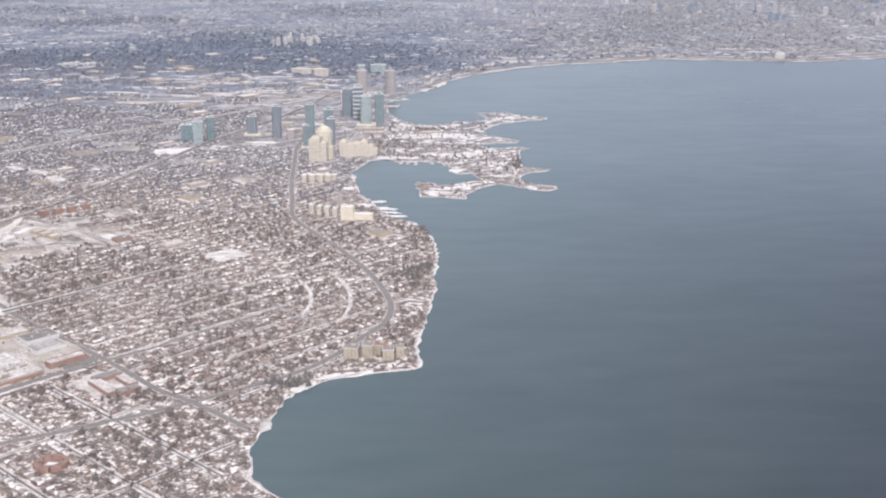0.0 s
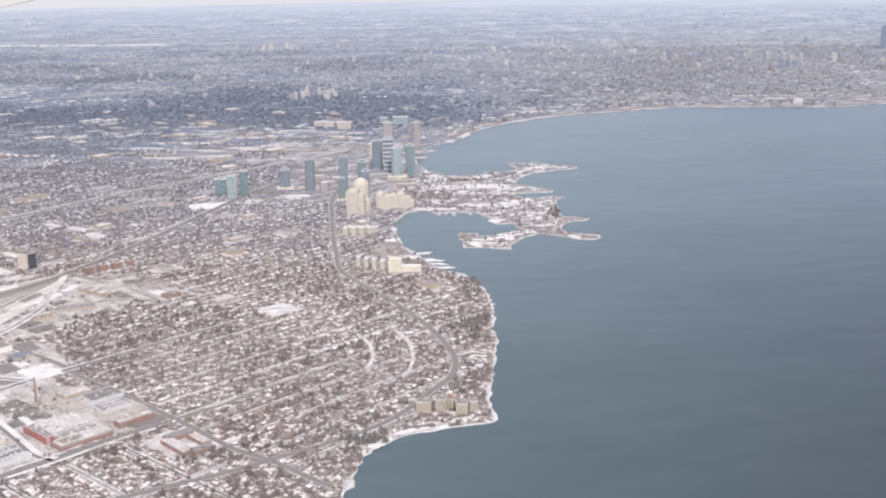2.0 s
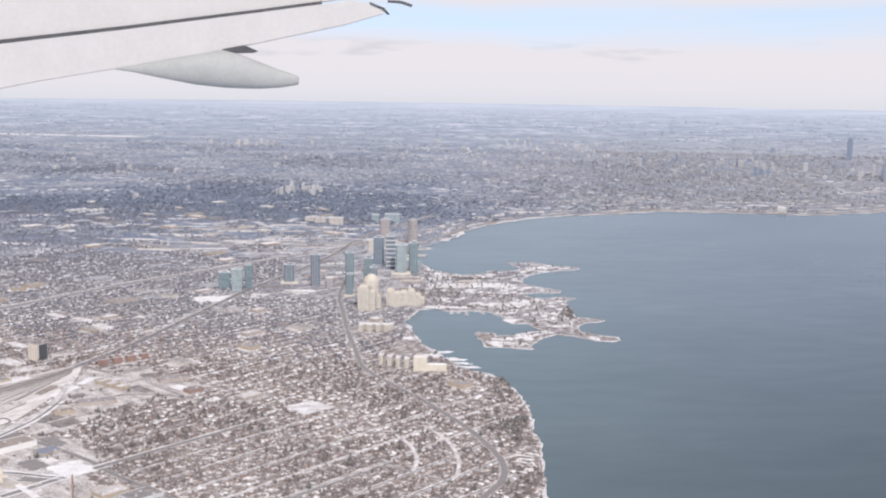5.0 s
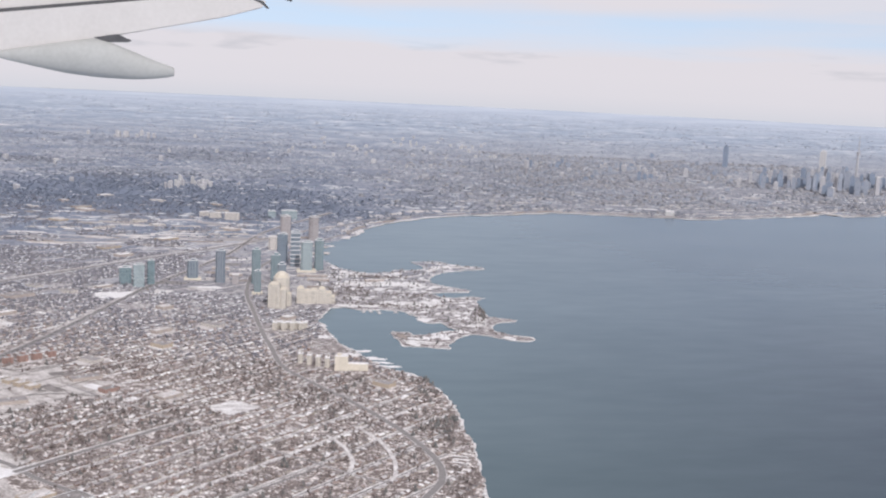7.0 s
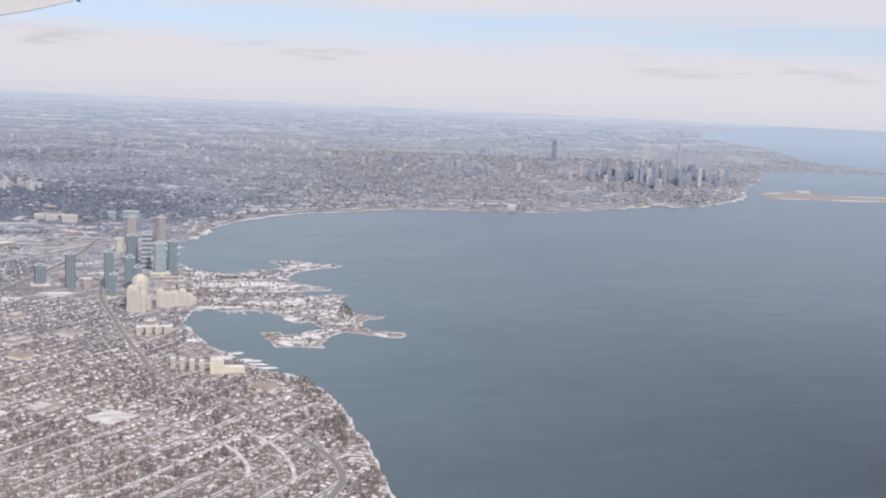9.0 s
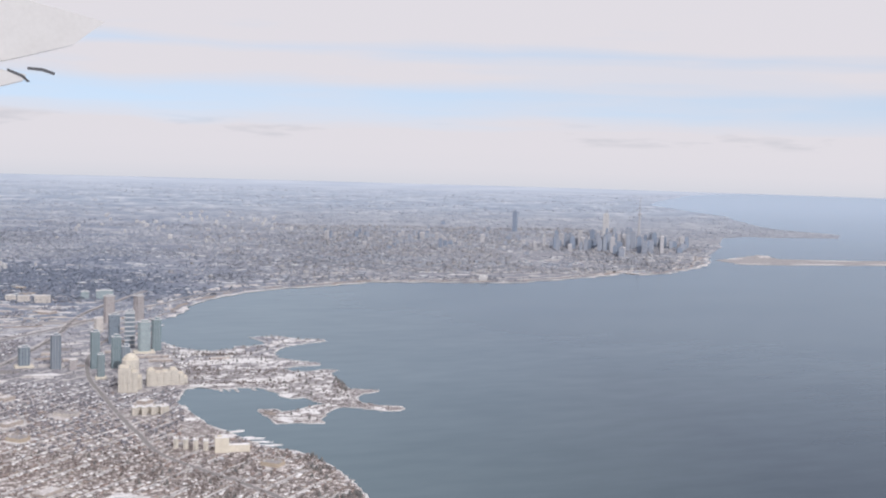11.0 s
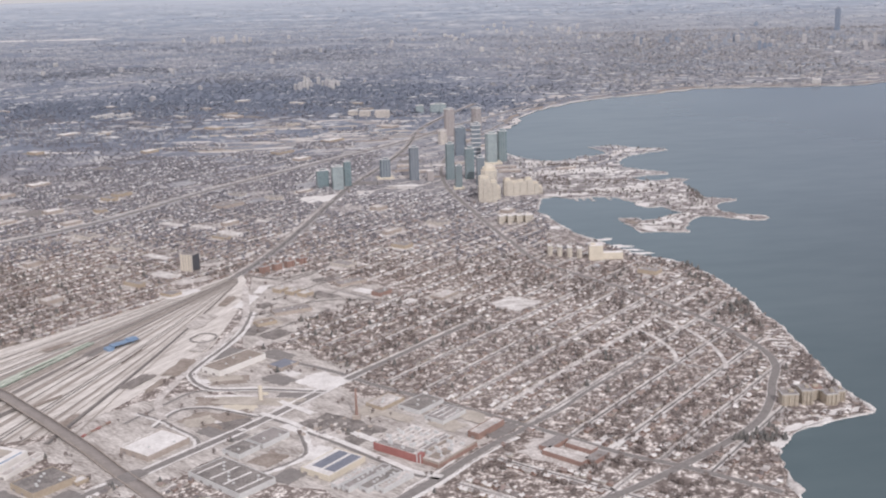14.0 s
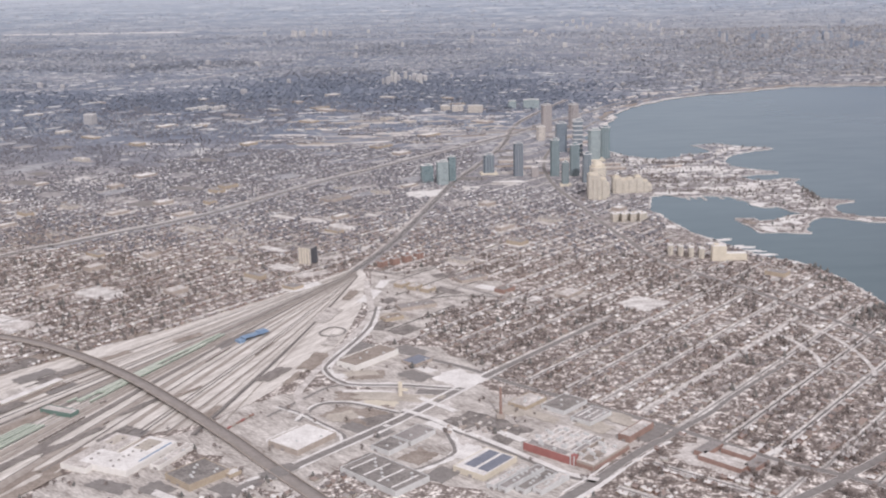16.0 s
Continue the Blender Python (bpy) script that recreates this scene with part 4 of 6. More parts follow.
part("wall", prism([(-3.2, 3.4), (-1.6, 2.2), (1.6, 2.2), (3.0, 3.4), (3.0, 8.0), (1.6, 9.2), (-1.6, 9.2), (-3.2, 8.0)], 0, 11.0), CREAM, t)
part("upper_tier", prism([(-2.6, 4.0), (-1.3, 3.0), (1.2, 3.0), (2.4, 4.0), (2.4, 7.4), (1.2, 8.4), (-1.3, 8.4), (-2.6, 7.4)], 11.0, 12.0), CREAM_PLAIN, t)
dm = bmesh.new()
bmesh.ops.create_uvsphere(dm, u_segments=20, v_segments=10, radius=1.0, matrix=Matrix.Translation((-0.1, 5.7, 11.8)) @ Matrix.Diagonal((2.1, 2.2, 1.5, 1)))
part("dome", dm, CREAM_PLAIN, t, "smooth cream dome")
for px, py, ph in ((-4.0, -5.1, 8.6), (-2.4, -5.2, 8.9), (-0.7, -5.1, 8.6), (1.2, -4.5, 7.2), (3.2, 0.5, 4.6)):
    part("bay", box(0.9, 0.6, ph, 0, px, py, 0.03), CREAM, t)
for px, py, pw, pd, pz in ((-2.3, -1.0, 3.4, 6.0, 9.2), (1.2, -1.6, 1.8, 4.0, 7.6), (3.2, 2.6, 1.5, 3.0, 4.8)):
    part("roof_terrace", box(pw, pd, 0.45, pz, px, py, 0.04), CREAM_PLAIN, t)
t = thing("cream_wing", pose(-44.2, 446, 0, 0, 0, 6), "long stepped cream apartment building on the shore", "apartment block")
for k, (wx, ww, wh) in enumerate(((-5.0, 3.2, 6.0), (-2.2, 2.6, 5.1), (0.4, 3.0, 5.4), (3.5, 3.4, 5.8), (6.3, 2.6, 4.3), (8.2, 1.6, 2.7))):
    part("wall", box(ww, 4.4, wh, 0, wx, 0.3 * k, 0.05), CREAM, t)
    part("roof_terrace", box(ww * 0.74, 3.2, 0.5, wh, wx, 0.3 * k, 0.04), CREAM_PLAIN, t)
    part("bay", box(ww * 0.36, 0.5, wh * 0.96, 0, wx, 0.3 * k - 2.4, 0.03), CREAM, t)
    if wh > 5.5:
        part("upper_tier", box(ww * 0.48, 2.2, 0.5, wh + 0.5, wx, 0.3 * k, 0.05), CREAM_PLAIN, t)
slab(-46.6, 397.6, 12.6, 2.6, 2.3, 6, CREAM, "low cream body joining a row of blocks", 5)
for k in range(4):
    slab(-51.6 + 3.1 * k, 394 + 0.4 * k, 1.7, 3.0, 2.8, 6, CREAM, "low cream block with a snowy flat roof", 2)

# white blocks by the little harbour
t = thing("white_block", pose(-22.4, 342.0, 0, 0, 0, 3), "tall plain cream-white block by the shore", "apartment block")
part("wall", box(4.2, 3.0, 4.6, 0, 0, 0, 0.04), CREAM_PLAIN, t)
part("lift_house", box(1.4, 1.4, 0.5, 4.6, -0.8, 0.3), CREAM_PLAIN, t)
part("side_wall", box(6.4, 2.6, 2.1, 0, 5.2, 0.6, 0.04), CREAM_PLAIN, t)
part("roof", box(6.2, 2.4, 0.06, 2.1, 5.2, 0.6), SNOW, t)
part("roof", box(4.0, 2.8, 0.06, 4.6, 0, 0), SNOW, t)
for k in range(4):
    slab(-36.2 + 3.0 * k, 349.0 - 1.3 * k, 1.5, 3.2, 3.0, 2, CREAM, "narrow cream apartment slab in a row", 1)

# tan complex on the cape
for k, (bx, by, bw, bd, bh, bt, lab) in enumerate(((7.4, 223.6, 3.4, 2.6, 2.4, 4, "tan brick block with ribbed front"), (11.0, 224.8, 2.4, 3.6, 2.9, 4, "taller tan brick block on the cape"), (13.2, 227.2, 3.6, 3.0, 2.1, 4, "red-brown roofed block between tan ones"), (15.7, 224.0, 2.6, 2.8, 2.3, 12, "tan brick block near the water"), (18.0, 225.8, 1.8, 2.6, 2.2, 12, "narrow tan brick block near the water"))):
    slab(bx, by, bw, bd, bh, bt, TAN, lab, 3, RED_BRICK if k == 2 else ROOF_GREY)

# office block with one dark glass side
t = thing("office_block", pose(-147.6, 335.4, 0, 0, 0, -20), "beige office block with a dark glass side", "office")
part("wall", box(4.6, 4.0, 5.2, 0, 0, 0, 0.04), PALE, t)
for k in (-1.5, -0.5, 0.5, 1.5):
    part("pier", box(0.35, 0.25, 5.2, 0, k, -2.08), CREAM_PLAIN, t)
part("glass_side", box(0.16, 3.4, 5.0, 0.1, 2.36, 0), DARK_GLASS, t, "dark glass side")
part("roof", box(4.3, 3.7, 0.1, 5.2), ROOF_GREY, t)
part("plant_room", box(1.8, 1.5, 0.5, 5.3), ROOF_GREY, t)

# ---- works, sheds and lots beside the railway ----


def shed(x, y, w, d, h, turn, roof, wall, label, vents=4, name="warehouse"):
    """A flat-roofed works building with parapet, roof units and loading doors."""
    t = thing(name, pose(x, y, 0, 0, 0, turn), label, "building")
    part("wall", box(w, d, h, 0, 0, 0, 0.02), wall, t)
    part("roof", box(w - 0.25, d - 0.25, 0.06, h), roof, t)
    for sx in (-1, 1):
        part("parapet", box(0.12, d, 0.14, h, sx * (w / 2 - 0.06)), wall, t)
        part("parapet", box(w - 0.24, 0.12, 0.14, h, 0, sx * (d / 2 - 0.06)), wall, t)
    for k in range(vents):
        part("roof_unit", box(0.5, 0.4, 0.28, h + 0.06, w * (0.38 - 0.76 * ((k * 0.37) % 1)), d * (0.34 - 0.68 * ((k * 0.61 + 0.2) % 1)), 0.03), WHITE_TRIM, t)
    for k in range(max(1, int(w / 3))):
        part("loading_door", box(0.8, 0.06, min(0.5, h * 0.6), 0, -w / 2 + 1.2 + 3 * k * 0.9, -d / 2 - 0.03), ROOF_GREY, t)
    return t


def lot(x, y, w, d, turn, material, z, label, name="lot"):
    """A thin sheet of ground with an uneven, rounded edge."""
    ring = []
    for k in range(32):
        a = k * math.pi / 16
        ca, sa = math.cos(a), math.sin(a)
        r = 0.5 / max(abs(ca), abs(sa)) ** 0.88 * rng.uniform(0.80, 1.06)
        ring.append((w * r * ca, d * r * sa))
    ob = part(name, prism(ring, z, z + 0.02), material, None, "", pose(x, y, 0, 0, 0, turn))
    return tagged(ob, label, "ground", kind="structure")


G = GRID - 90
lot(-84, 208, 56, 44, -36, WORKS_GROUND, 0.012, "bare trampled ground round the factories")
lot(-140, 178, 46, 26, -30, WORKS_GROUND, 0.010, "bare ground and trodden snow south of the sheds")
lot(-118, 208, 40, 44, -36, WORKS_GROUND, 0.016, "trampled snow between the sheds")
lot(-104, 244, 34, 30, -36, WORKS_GROUND, 0.020, "rutted snow of a works yard")
lot(-103, 226, 26, 9, -2, SNOW_OLD, 0.045, "churned snow round the silo")
lot(-112, 226.5, 9, 6, 10, DEAD_GRASS, 0.07, "brown bare ground inside a loop of road")
lot(-112, 239, 9, 6, 10, DEAD_GRASS, 0.07, "brown bare ground inside a loop road")
lot(-108, 217, 12, 6, 30, DEAD_GRASS, 0.075, "brown field corner beside the crossing road")
lot(-83.5, 211.5, 18, 11, -34, DARK_GROUND, 0.05, "cluttered dark storage yard")
lot(-86, 206, 7, 12, -36, SNOW_OLD, 0.06, "clean snow beside the works road")
lot(-91, 238, 11.5, 8.5, -38, SNOW, 0.08, "clean white snow on an empty lot")
shed(-113.3, 248.6, 6.0, 14.3, 1.3, -34, DEAD_GRASS, WHITE_WALL, "long white-walled shed beside the railway", 3)
shed(-101.8, 248.1, 4.6, 5.6, 0.6, -36, PANEL, FACTORY, "low building with a dark blue flat roof", 1)
shed(-117.9, 202.6, 8.0, 10.4, 1.0, -32, SNOW, FACTORY, "warehouse with a clean white roof", 2)
t = thing("warehouse", pose(-150.2, 193.2, 0, 0, 0, -20), "large pale warehouse in blocks with roof units", "building")
for n, (bx, by, bw, bd, bh) in enumerate(((3.2, 1.0, 6.6, 14.2, 1.2), (-4.4, -0.6, 6.0, 15.0, 1.1), (-0.5, -3.2, 8.6, 6.0, 1.15))):
    part("wall", box(bw, bd, bh, 0, bx, by, 0.02), WHITE_WALL, t)
    part("roof", box(bw - 0.2, bd - 0.2, 0.06, bh, bx, by), SNOW_OLD if n == 1 else SNOW, t)
part("bare_roof", box(3.4, 4.6, 0.03, 1.26, 2.4, 4.6), SAND, t, "bare tan roof patch")
part("bare_roof", box(2.6, 4.0, 0.03, 1.16, -5.0, 4.2), SAND, t, "bare tan roof patch")
part("inner_roof", box(2.0, 8.0, 0.8, 0, -0.9, 3.4), FACTORY, t, "lower tan roof between the blocks")
part("roof_edge", box(0.4, 9.0, 0.1, 1.2, 5.9, 2.6, 0.02), BLUE_PAINT, t, "blue roof edge")
for k in range(14):
    part("roof_unit", box(0.4, 0.4, 0.25, 1.2, (3.0, -3.9, 1.2)[k % 3] + 0.9 * math.sin(k * 1.7), -5.5 + 0.8 * k, 0.03), ROOF_GREY, t)
lot(-152.5, 204.5, 6, 5, -20, ASPHALT, 0.085, "dark paved yard behind the warehouse")
lot(-160.5, 191, 4, 13, -18, DEAD_GRASS, 0.085, "brown bare strip beside the tracks")
shed(-140.4, 193.6, 2.0, 10.5, 0.8, -20, SNOW_OLD, WHITE_WALL, "long narrow white shed beside a warehouse", 2)
shed(-127.2, 187.6, 2.0, 2.6, 0.6, -36, SNOW, TAN_PLAIN, "small white-roofed hut by the road", 0)
shed(-133.2, 186.0, 7.4, 8.6, 1.2, -36, ROOF_DARK, TAN_PLAIN, "dark-roofed tan brick works building", 7)
shed(-100.6, 200.6, 4.6, 5.4, 0.9, -34, ROOF_DARK, WHITE_TRIM, "square works hall with a dark roof", 2)
shed(-96.6, 206.0, 4.6, 7.2, 0.9, -34, ROOF_GREY, WHITE_TRIM, "works hall with a dark flat roof", 2)
shed(-99.6, 188.4, 14.6, 8.2, 1.0, -38, ROOF_DARK, WHITE_TRIM, "broad dark-roofed works hall with snow seams", 9)
lot(-94.6, 197.2, 5.5, 6.5, -33, DEAD_GRASS, 0.07, "brown bare yard between works halls")
lot(-104.5, 195.0, 3.4, 6, -36, ASPHALT, 0.075, "dark car park beside the works")
for k in range(4):
    lot(-104 + 2.9 * k, 191.6 - 2.25 * k, 6.8, 0.5, 52, SNOW, 1.07, "line of drifted snow on a dark roof", "roof_drift")
t = shed(-82.0, 193.8, 7.0, 10.0, 1.0, -33, SNOW, CREAM_PLAIN, "white-roofed hall with dark panel arrays", 0)
for k in (-0.72, 1.16):
    part("solar_panel", box(2.3, 7.6, 0.06, 1.07, 1.6 * k, 0.6, 0.01), PANEL, t, "dark panel array")
for k, (x, y, w, d) in enumerate(((-77.6, 189.0, 1.6, 10.0), (-75.2, 188.4, 1.8, 11.0), (-72.6, 187.4, 2.2, 9.0), (-70.0, 186.8, 2.0, 8.0))):
    shed(x, y, w, d, 0.8 + 0.1 * (k % 2), -36, (SNOW_OLD, ROOF_GREY, ROOF_DARK, SNOW_OLD)[k], WHITE_TRIM, "narrow works hall in a row with white roof edges", 6)
shed(-68.0, 223.3, 5.8, 8.0, 0.8, -36, ROOF_DARK, WHITE_TRIM, "dark-roofed hall with one white edge", 3)
shed(-62.6, 217.4, 4.8, 7.4, 0.8, -36, ROOF_GREY, WHITE_TRIM, "works hall with striped snow on its roof", 4)
for k in range(3):
    lot(-63.8 + 1.3 * k, 218.4 - 0.9 * k, 5.6, 0.4, 55, SNOW, 0.87, "line of snow on a works roof", "roof_drift")
shed(-75.6, 224.6, 4.6, 7.0, 0.7, -36, SNOW_OLD, TAN_PLAIN, "low works hall with a pale patchy roof", 5)
shed(-54.2, 210.0, 2.6, 8.6, 1.2, -34.5, SNOW_OLD, RED_BRICK, "red-walled end block with a white roof", 1)
lot(-51.0, 210.2, 3.4, 9, -36, ASPHALT, 0.06, "dark car park at the factory's end")
lot(-106, 224, 8, 6, -10, CREAM_PLAIN, 0.065, "pale sandy heap ground by the silo")
lot(-110, 215.6, 13, 8, -28, DEAD_GRASS, 0.072, "brown bare field between works roads")
for k in range(7):
    tagged(part("container", box(1.2, 0.5, 0.3, 0.1, 0, 0, 0.02), (RED_BRICK, RED_PAINT, FACTORY)[k % 3], None, "", pose(-134.6 + 0.55 * k, 206.6 + 1.3 * k, 0, 0, 0, 60 + 12 * (k % 3))), "weathered reddish container beside the tracks", "container", "containers by the bridge")
for x, y, w, d, turn in ((-199, 232, 16, 5, 58), (-188, 246, 12, 3.5, 54), (-178, 238, 14, 2.2, 64), (-205, 205, 24, 7, 62), (-167, 180, 16, 4, 72), (-176, 262, 12, 2.6, 50), (-140, 216, 7, 3, 70), (-128, 236, 9, 2, 78)):
    lot(x, y, w, d, turn, DEAD_GRASS, 0.085, "brown bare ground beside the tracks", "bare_ground")
lot(-119.0, 189.0, 7.5, 4.2, 50, ASPHALT, 0.27, "dark salted junction at the bridge's foot", "junction")
for x, y, w, d, turn in ((-126.5, 181.5, 7, 4, -34), (-139, 181, 6, 5, -34), (-148, 181.5, 9, 4, -20), (-108.5, 209.5, 7, 4, -33), (-103.5, 207.6, 4, 5, -33), (-89.5, 190, 5, 6, -33), (-101, 239, 8, 5, -36), (-96, 229.5, 7, 3, -4), (-118, 256, 4, 8, -34), (-104, 256, 9, 4, -36)):
    lot(x, y, w, d, turn, ASPHALT, 0.078, "dark salted car park beside works halls", "car_park")
for x, y, w, d, turn in ((-122, 205.5, 3, 9, -32), (-106, 213, 9, 1.2, -33), (-93, 211.5, 6, 2, -40), (-110, 229, 12, 1.4, 0), (-99, 243, 5, 3, -36), (-136, 178, 8, 2, -30), (-86, 200, 5, 7, -33), (-118, 238, 4, 3, 10), (-78, 207.5, 7, 2, -40)):
    lot(x, y, w, d, turn, SNOW, 0.081, "heaped clean snow beside a works lot", "snow_heap")
t = thing("long_shed", pose(-183.2, 224.2, 0, 0, 0, 66), "long low shed with a white roof beside tracks", "shed")
part("wall", box(16.0, 1.7, 0.6, 0, 0, 0, 0.03), PALE, t)
part("roof", box(16.2, 1.9, 0.08, 0.6, 0, 0, 0.02), SNOW, t)
for k in range(46):
    x, y = rng.normal((-83.5, 211.5), (4.0, 2.6))
    tagged(part("crate", box(rng.uniform(0.3, 1.0), rng.uniform(0.3, 0.8), rng.uniform(0.12, 0.4), 0.05, 0, 0, 0.04), (ROOF_GREY, SNOW_OLD, FACTORY)[k % 3], None, "", pose(x, y, 0, 0, 0, rng.uniform(0, 90))), "stored crate under patchy snow in a works yard", "crate", "crates in the storage yard")

for k, (x, y, w, d, turn, mt, lab) in enumerate(((-58.8, 219, 9, 4.5, -36, SAND, "sandy salted car park beside the avenue"), (-62.3, 213.4, 8, 5, -36, SAND, "sandy yard between works halls"), (-55.8, 215.4, 6, 3.4, -36, SAND, "pale parking strip at the corner"), (-72.6, 217.6, 9, 3.4, -36, SAND, "tan yard below the dark hall"), (-78.5, 220, 7, 5, -36, SAND, "sandy yard by the chimney"), (-104.4, 213.6, 7, 5.5, 30, DARK_GROUND, "dark bare field beside the crossing road"), (-112.7, 215.1, 6.5, 5, 30, SAND, "tan bare field between works roads"), (-103, 226, 20, 4.6, -4, SAND, "pale sandy ground round the silo"), (-113.3, 239.8, 8, 3.4, 14, SAND, "tan ground inside the loop road"), (-126, 246, 4.4, 9, -10, SAND, "bare tan ground beside the strip"), (-114.6, 274, 6, 8, -30, DARK_GROUND, "dark brown yard below the junction"), (-94, 222.4, 12, 1.6, -40, SNOW, "ploughed snow along the works road"))):
    lot(x, y, w, d, turn, mt, 0.105 + 0.003 * k, lab, "works_yard")
# the factory with red walls
t = thing("factory", pose(-65.5, 202.2, 0, 0, 0, -34.5), "sprawling factory with red walls and snowy roofs", "factory")
part("wall", box(10.6, 11.0, 1.4, 0, -2.54, -0.53, 0.02), FACTORY, t)
part("wall", box(4.4, 12.0, 1.1, 0, 5.3, 0.24, 0.02), FACTORY, t)
part("red_front", box(10.4, 0.2, 1.5, 0.0, -2.6, -6.12), RED_PAINT, t, "faded red cladding")
part("red_front", box(3.6, 0.16, 0.7, 0.0, 5.6, -5.84), RED_BRICK, t, "dark red brick front")
part("red_end", box(0.16, 11.6, 0.7, 0.0, 7.58, 0.2), RED_BRICK, t, "dark red brick end")
part("gate_house", box(1.0, 1.2, 1.9, 0, 3.2, -5.6, 0.03), RED_PAINT, t, "red gate tower with white trim")
part("gate_trim", box(0.2, 0.1, 1.9, 0, 2.8, -6.24), WHITE_TRIM, t)
part("gate_trim", box(0.2, 0.1, 1.9, 0, 3.6, -6.24), WHITE_TRIM, t)
part("roof", box(10.3, 10.7, 0.06, 1.4, -2.54, -0.53), SNOW_OLD, t)
part("roof", box(4.2, 11.7, 0.06, 1.1, 5.3, 0.24), SNOW_OLD, t)
part("bare_roof", box(8.6, 1.6, 0.03, 1.46, -2.9, -4.9), ROOF_GREY, t, "bare grey roof strip")
part("bare_roof", box(1.5, 8.0, 0.03, 1.46, 1.6, 0.6), ROOF_GREY, t, "bare grey roof strip")
part("bare_roof", box(2.2, 5.0, 0.03, 1.16, 5.4, -2.4), DEAD_GRASS, t, "brown gravel roof patch")
for k in range(7):
    part("snow_ridge", box(0.22 + 0.1 * (k % 2), 8.6 - 0.7 * (k % 3), 0.1, 1.46, -6.6 + 1.35 * k, 0.4, 0.02), SNOW, t)
for k in range(44):
    part("roof_unit", box(0.3 + 0.4 * (k % 3), 0.3 + 0.25 * (k % 2), 0.2 + 0.2 * (k % 3), 1.46 if k % 11 < 8 else 1.16, -7.2 + 1.35 * (k % 11) + 0.3 * math.sin(k * 1.9), -4.2 + 2.4 * (k // 11) + 0.9 * math.sin(k * 2.7), 0.03), WHITE_TRIM if k % 3 else ROOF_GREY, t)
cm = bmesh.new()
bmesh.ops.create_cone(cm, cap_ends=True, segments=14, radius1=0.30, radius2=0.20, depth=6.6, matrix=Matrix.Translation((0, 0, 3.3)))
t = thing("chimney", pose(-80.6, 216.6, 0), "tall tapered red brick factory chimney", "chimney")
part("stack", cm, RED_BRICK, t)
part("cap", box(0.48, 0.48, 0.16, 6.6, 0, 0, 0.06), ROOF_GREY, t)
part("base", box(1.6, 1.6, 0.9, 0, 0, 0, 0.05), FACTORY, t)
t = thing("silo", pose(-102.5, 227.0, 0), "white silo tower with a conveyor house", "silo")
cm = bmesh.new()
bmesh.ops.create_cone(cm, cap_ends=True, segments=14, radius1=0.5, radius2=0.45, depth=3.2, matrix=Matrix.Translation((0, 0, 1.6)))
part("tank", cm, CREAM_PLAIN, t)
part("conveyor_house", box(1.5, 0.5, 0.5, 1.2, 0.9, 0), CREAM_PLAIN, t)

# school with courts and red trim
t = thing("school", pose(-39.4, 197.4, 0, 0, 0, -38), "low school with snowy roofs and red brick ends", "school")
for bx, by, bw, bd in ((0, 0, 9.0, 2.6), (-5.0, 3.2, 2.6, 6.0), (4.8, 3.0, 2.4, 5.0), (0, 5.2, 6.0, 2.2)):
    part("wall", box(bw, bd, 0.9, 0, bx, by, 0.02), RED_BRICK, t)
    part("roof", box(bw - 0.2, bd - 0.2, 0.06, 0.9, bx, by), SNOW_OLD if bw > 5 else ROOF_GREY, t)
lot(-38.5, 200, 18, 13, -38, SNOW_OLD, 0.02, "trodden snow on the school ground")
lot(-33, 202, 5, 12, -38, SNOW, 0.045, "clean snow along the school fence")
t = thing("round_school", pose(-33.4, 163.6, 0), "red brick building round a snowy court", "school")
for k in range(8):
    a = k * math.pi / 4
    part("wing", box(1.9, 1.3, 0.9, 0), RED_BRICK, t, "", pose(2.3 * math.cos(a), 2.3 * math.sin(a), 0, 0, 0, math.degrees(a) + 90))
part("court", box(2.4, 2.4, 0.05, 0.03), SNOW, t)

t = thing("train_shed", pose(-144.4, 263.6, 0, 0, 0, 52), "bright blue open-sided train shed", "shed")
part("roof", box(7.6, 1.9, 0.35, 0.75, 0, 0, 0.1), BLUE_PAINT, t)
part("roof", box(2.6, 1.6, 0.3, 1.1, 2.2, 0.3, 0.08), BLUE_PAINT, t)
for k in range(6):
    part("post", box(0.12, 0.12, 0.76, 0, -3.4 + 1.36 * k, 0.8 if k % 2 else -0.8), BLUE_PAINT, t)
part("annex", box(1.6, 2.0, 0.8, 0, -4.6, -0.3, 0.03), BLUE_PAINT, t)

car = thing("train_car", pose(-172, 220, 0.12, 0, 0, 65), "green and white double-deck railway car", "train car", "parked train cars")
part("body", box(2.6, 0.42, 0.36, 0.12, 0, 0, 0.05), GREEN_PAINT, car)
part("roof", box(2.5, 0.40, 0.04, 0.48), TRAIN_ROOF, car)
for sx in (-1, 1):
    part("bogie", box(0.5, 0.26, 0.12, 0.0, sx * 0.85), TRACK, car)
for row, f in enumerate((0.405, 0.42, 0.435, 0.455, 0.47)):
    line = yard_line(f, 13)
    for k in range(9, 42 - 3 * (row % 3)):
        if not 206 < line[k][1] < 219 and (row not in (2, 3) or k % 11 > 3):
            a, q = line[k], line[k + 1]
            copy_thing(car, pose(*a, 0.12, 0, 0, math.degrees(math.atan2(q[1] - a[1], q[0] - a[0]))))
wagon = thing("freight_wagon", pose(*yard_line(0.52, 22)[40], 0.12, 0, 0, 60), "dark brown freight wagon on a yard track", "freight wagon", "parked freight wagons")
part("body", box(1.5, 0.30, 0.34, 0.12, 0, 0, 0.03), BARK, wagon)
part("roof", box(1.4, 0.24, 0.03, 0.46), SNOW_OLD, wagon)
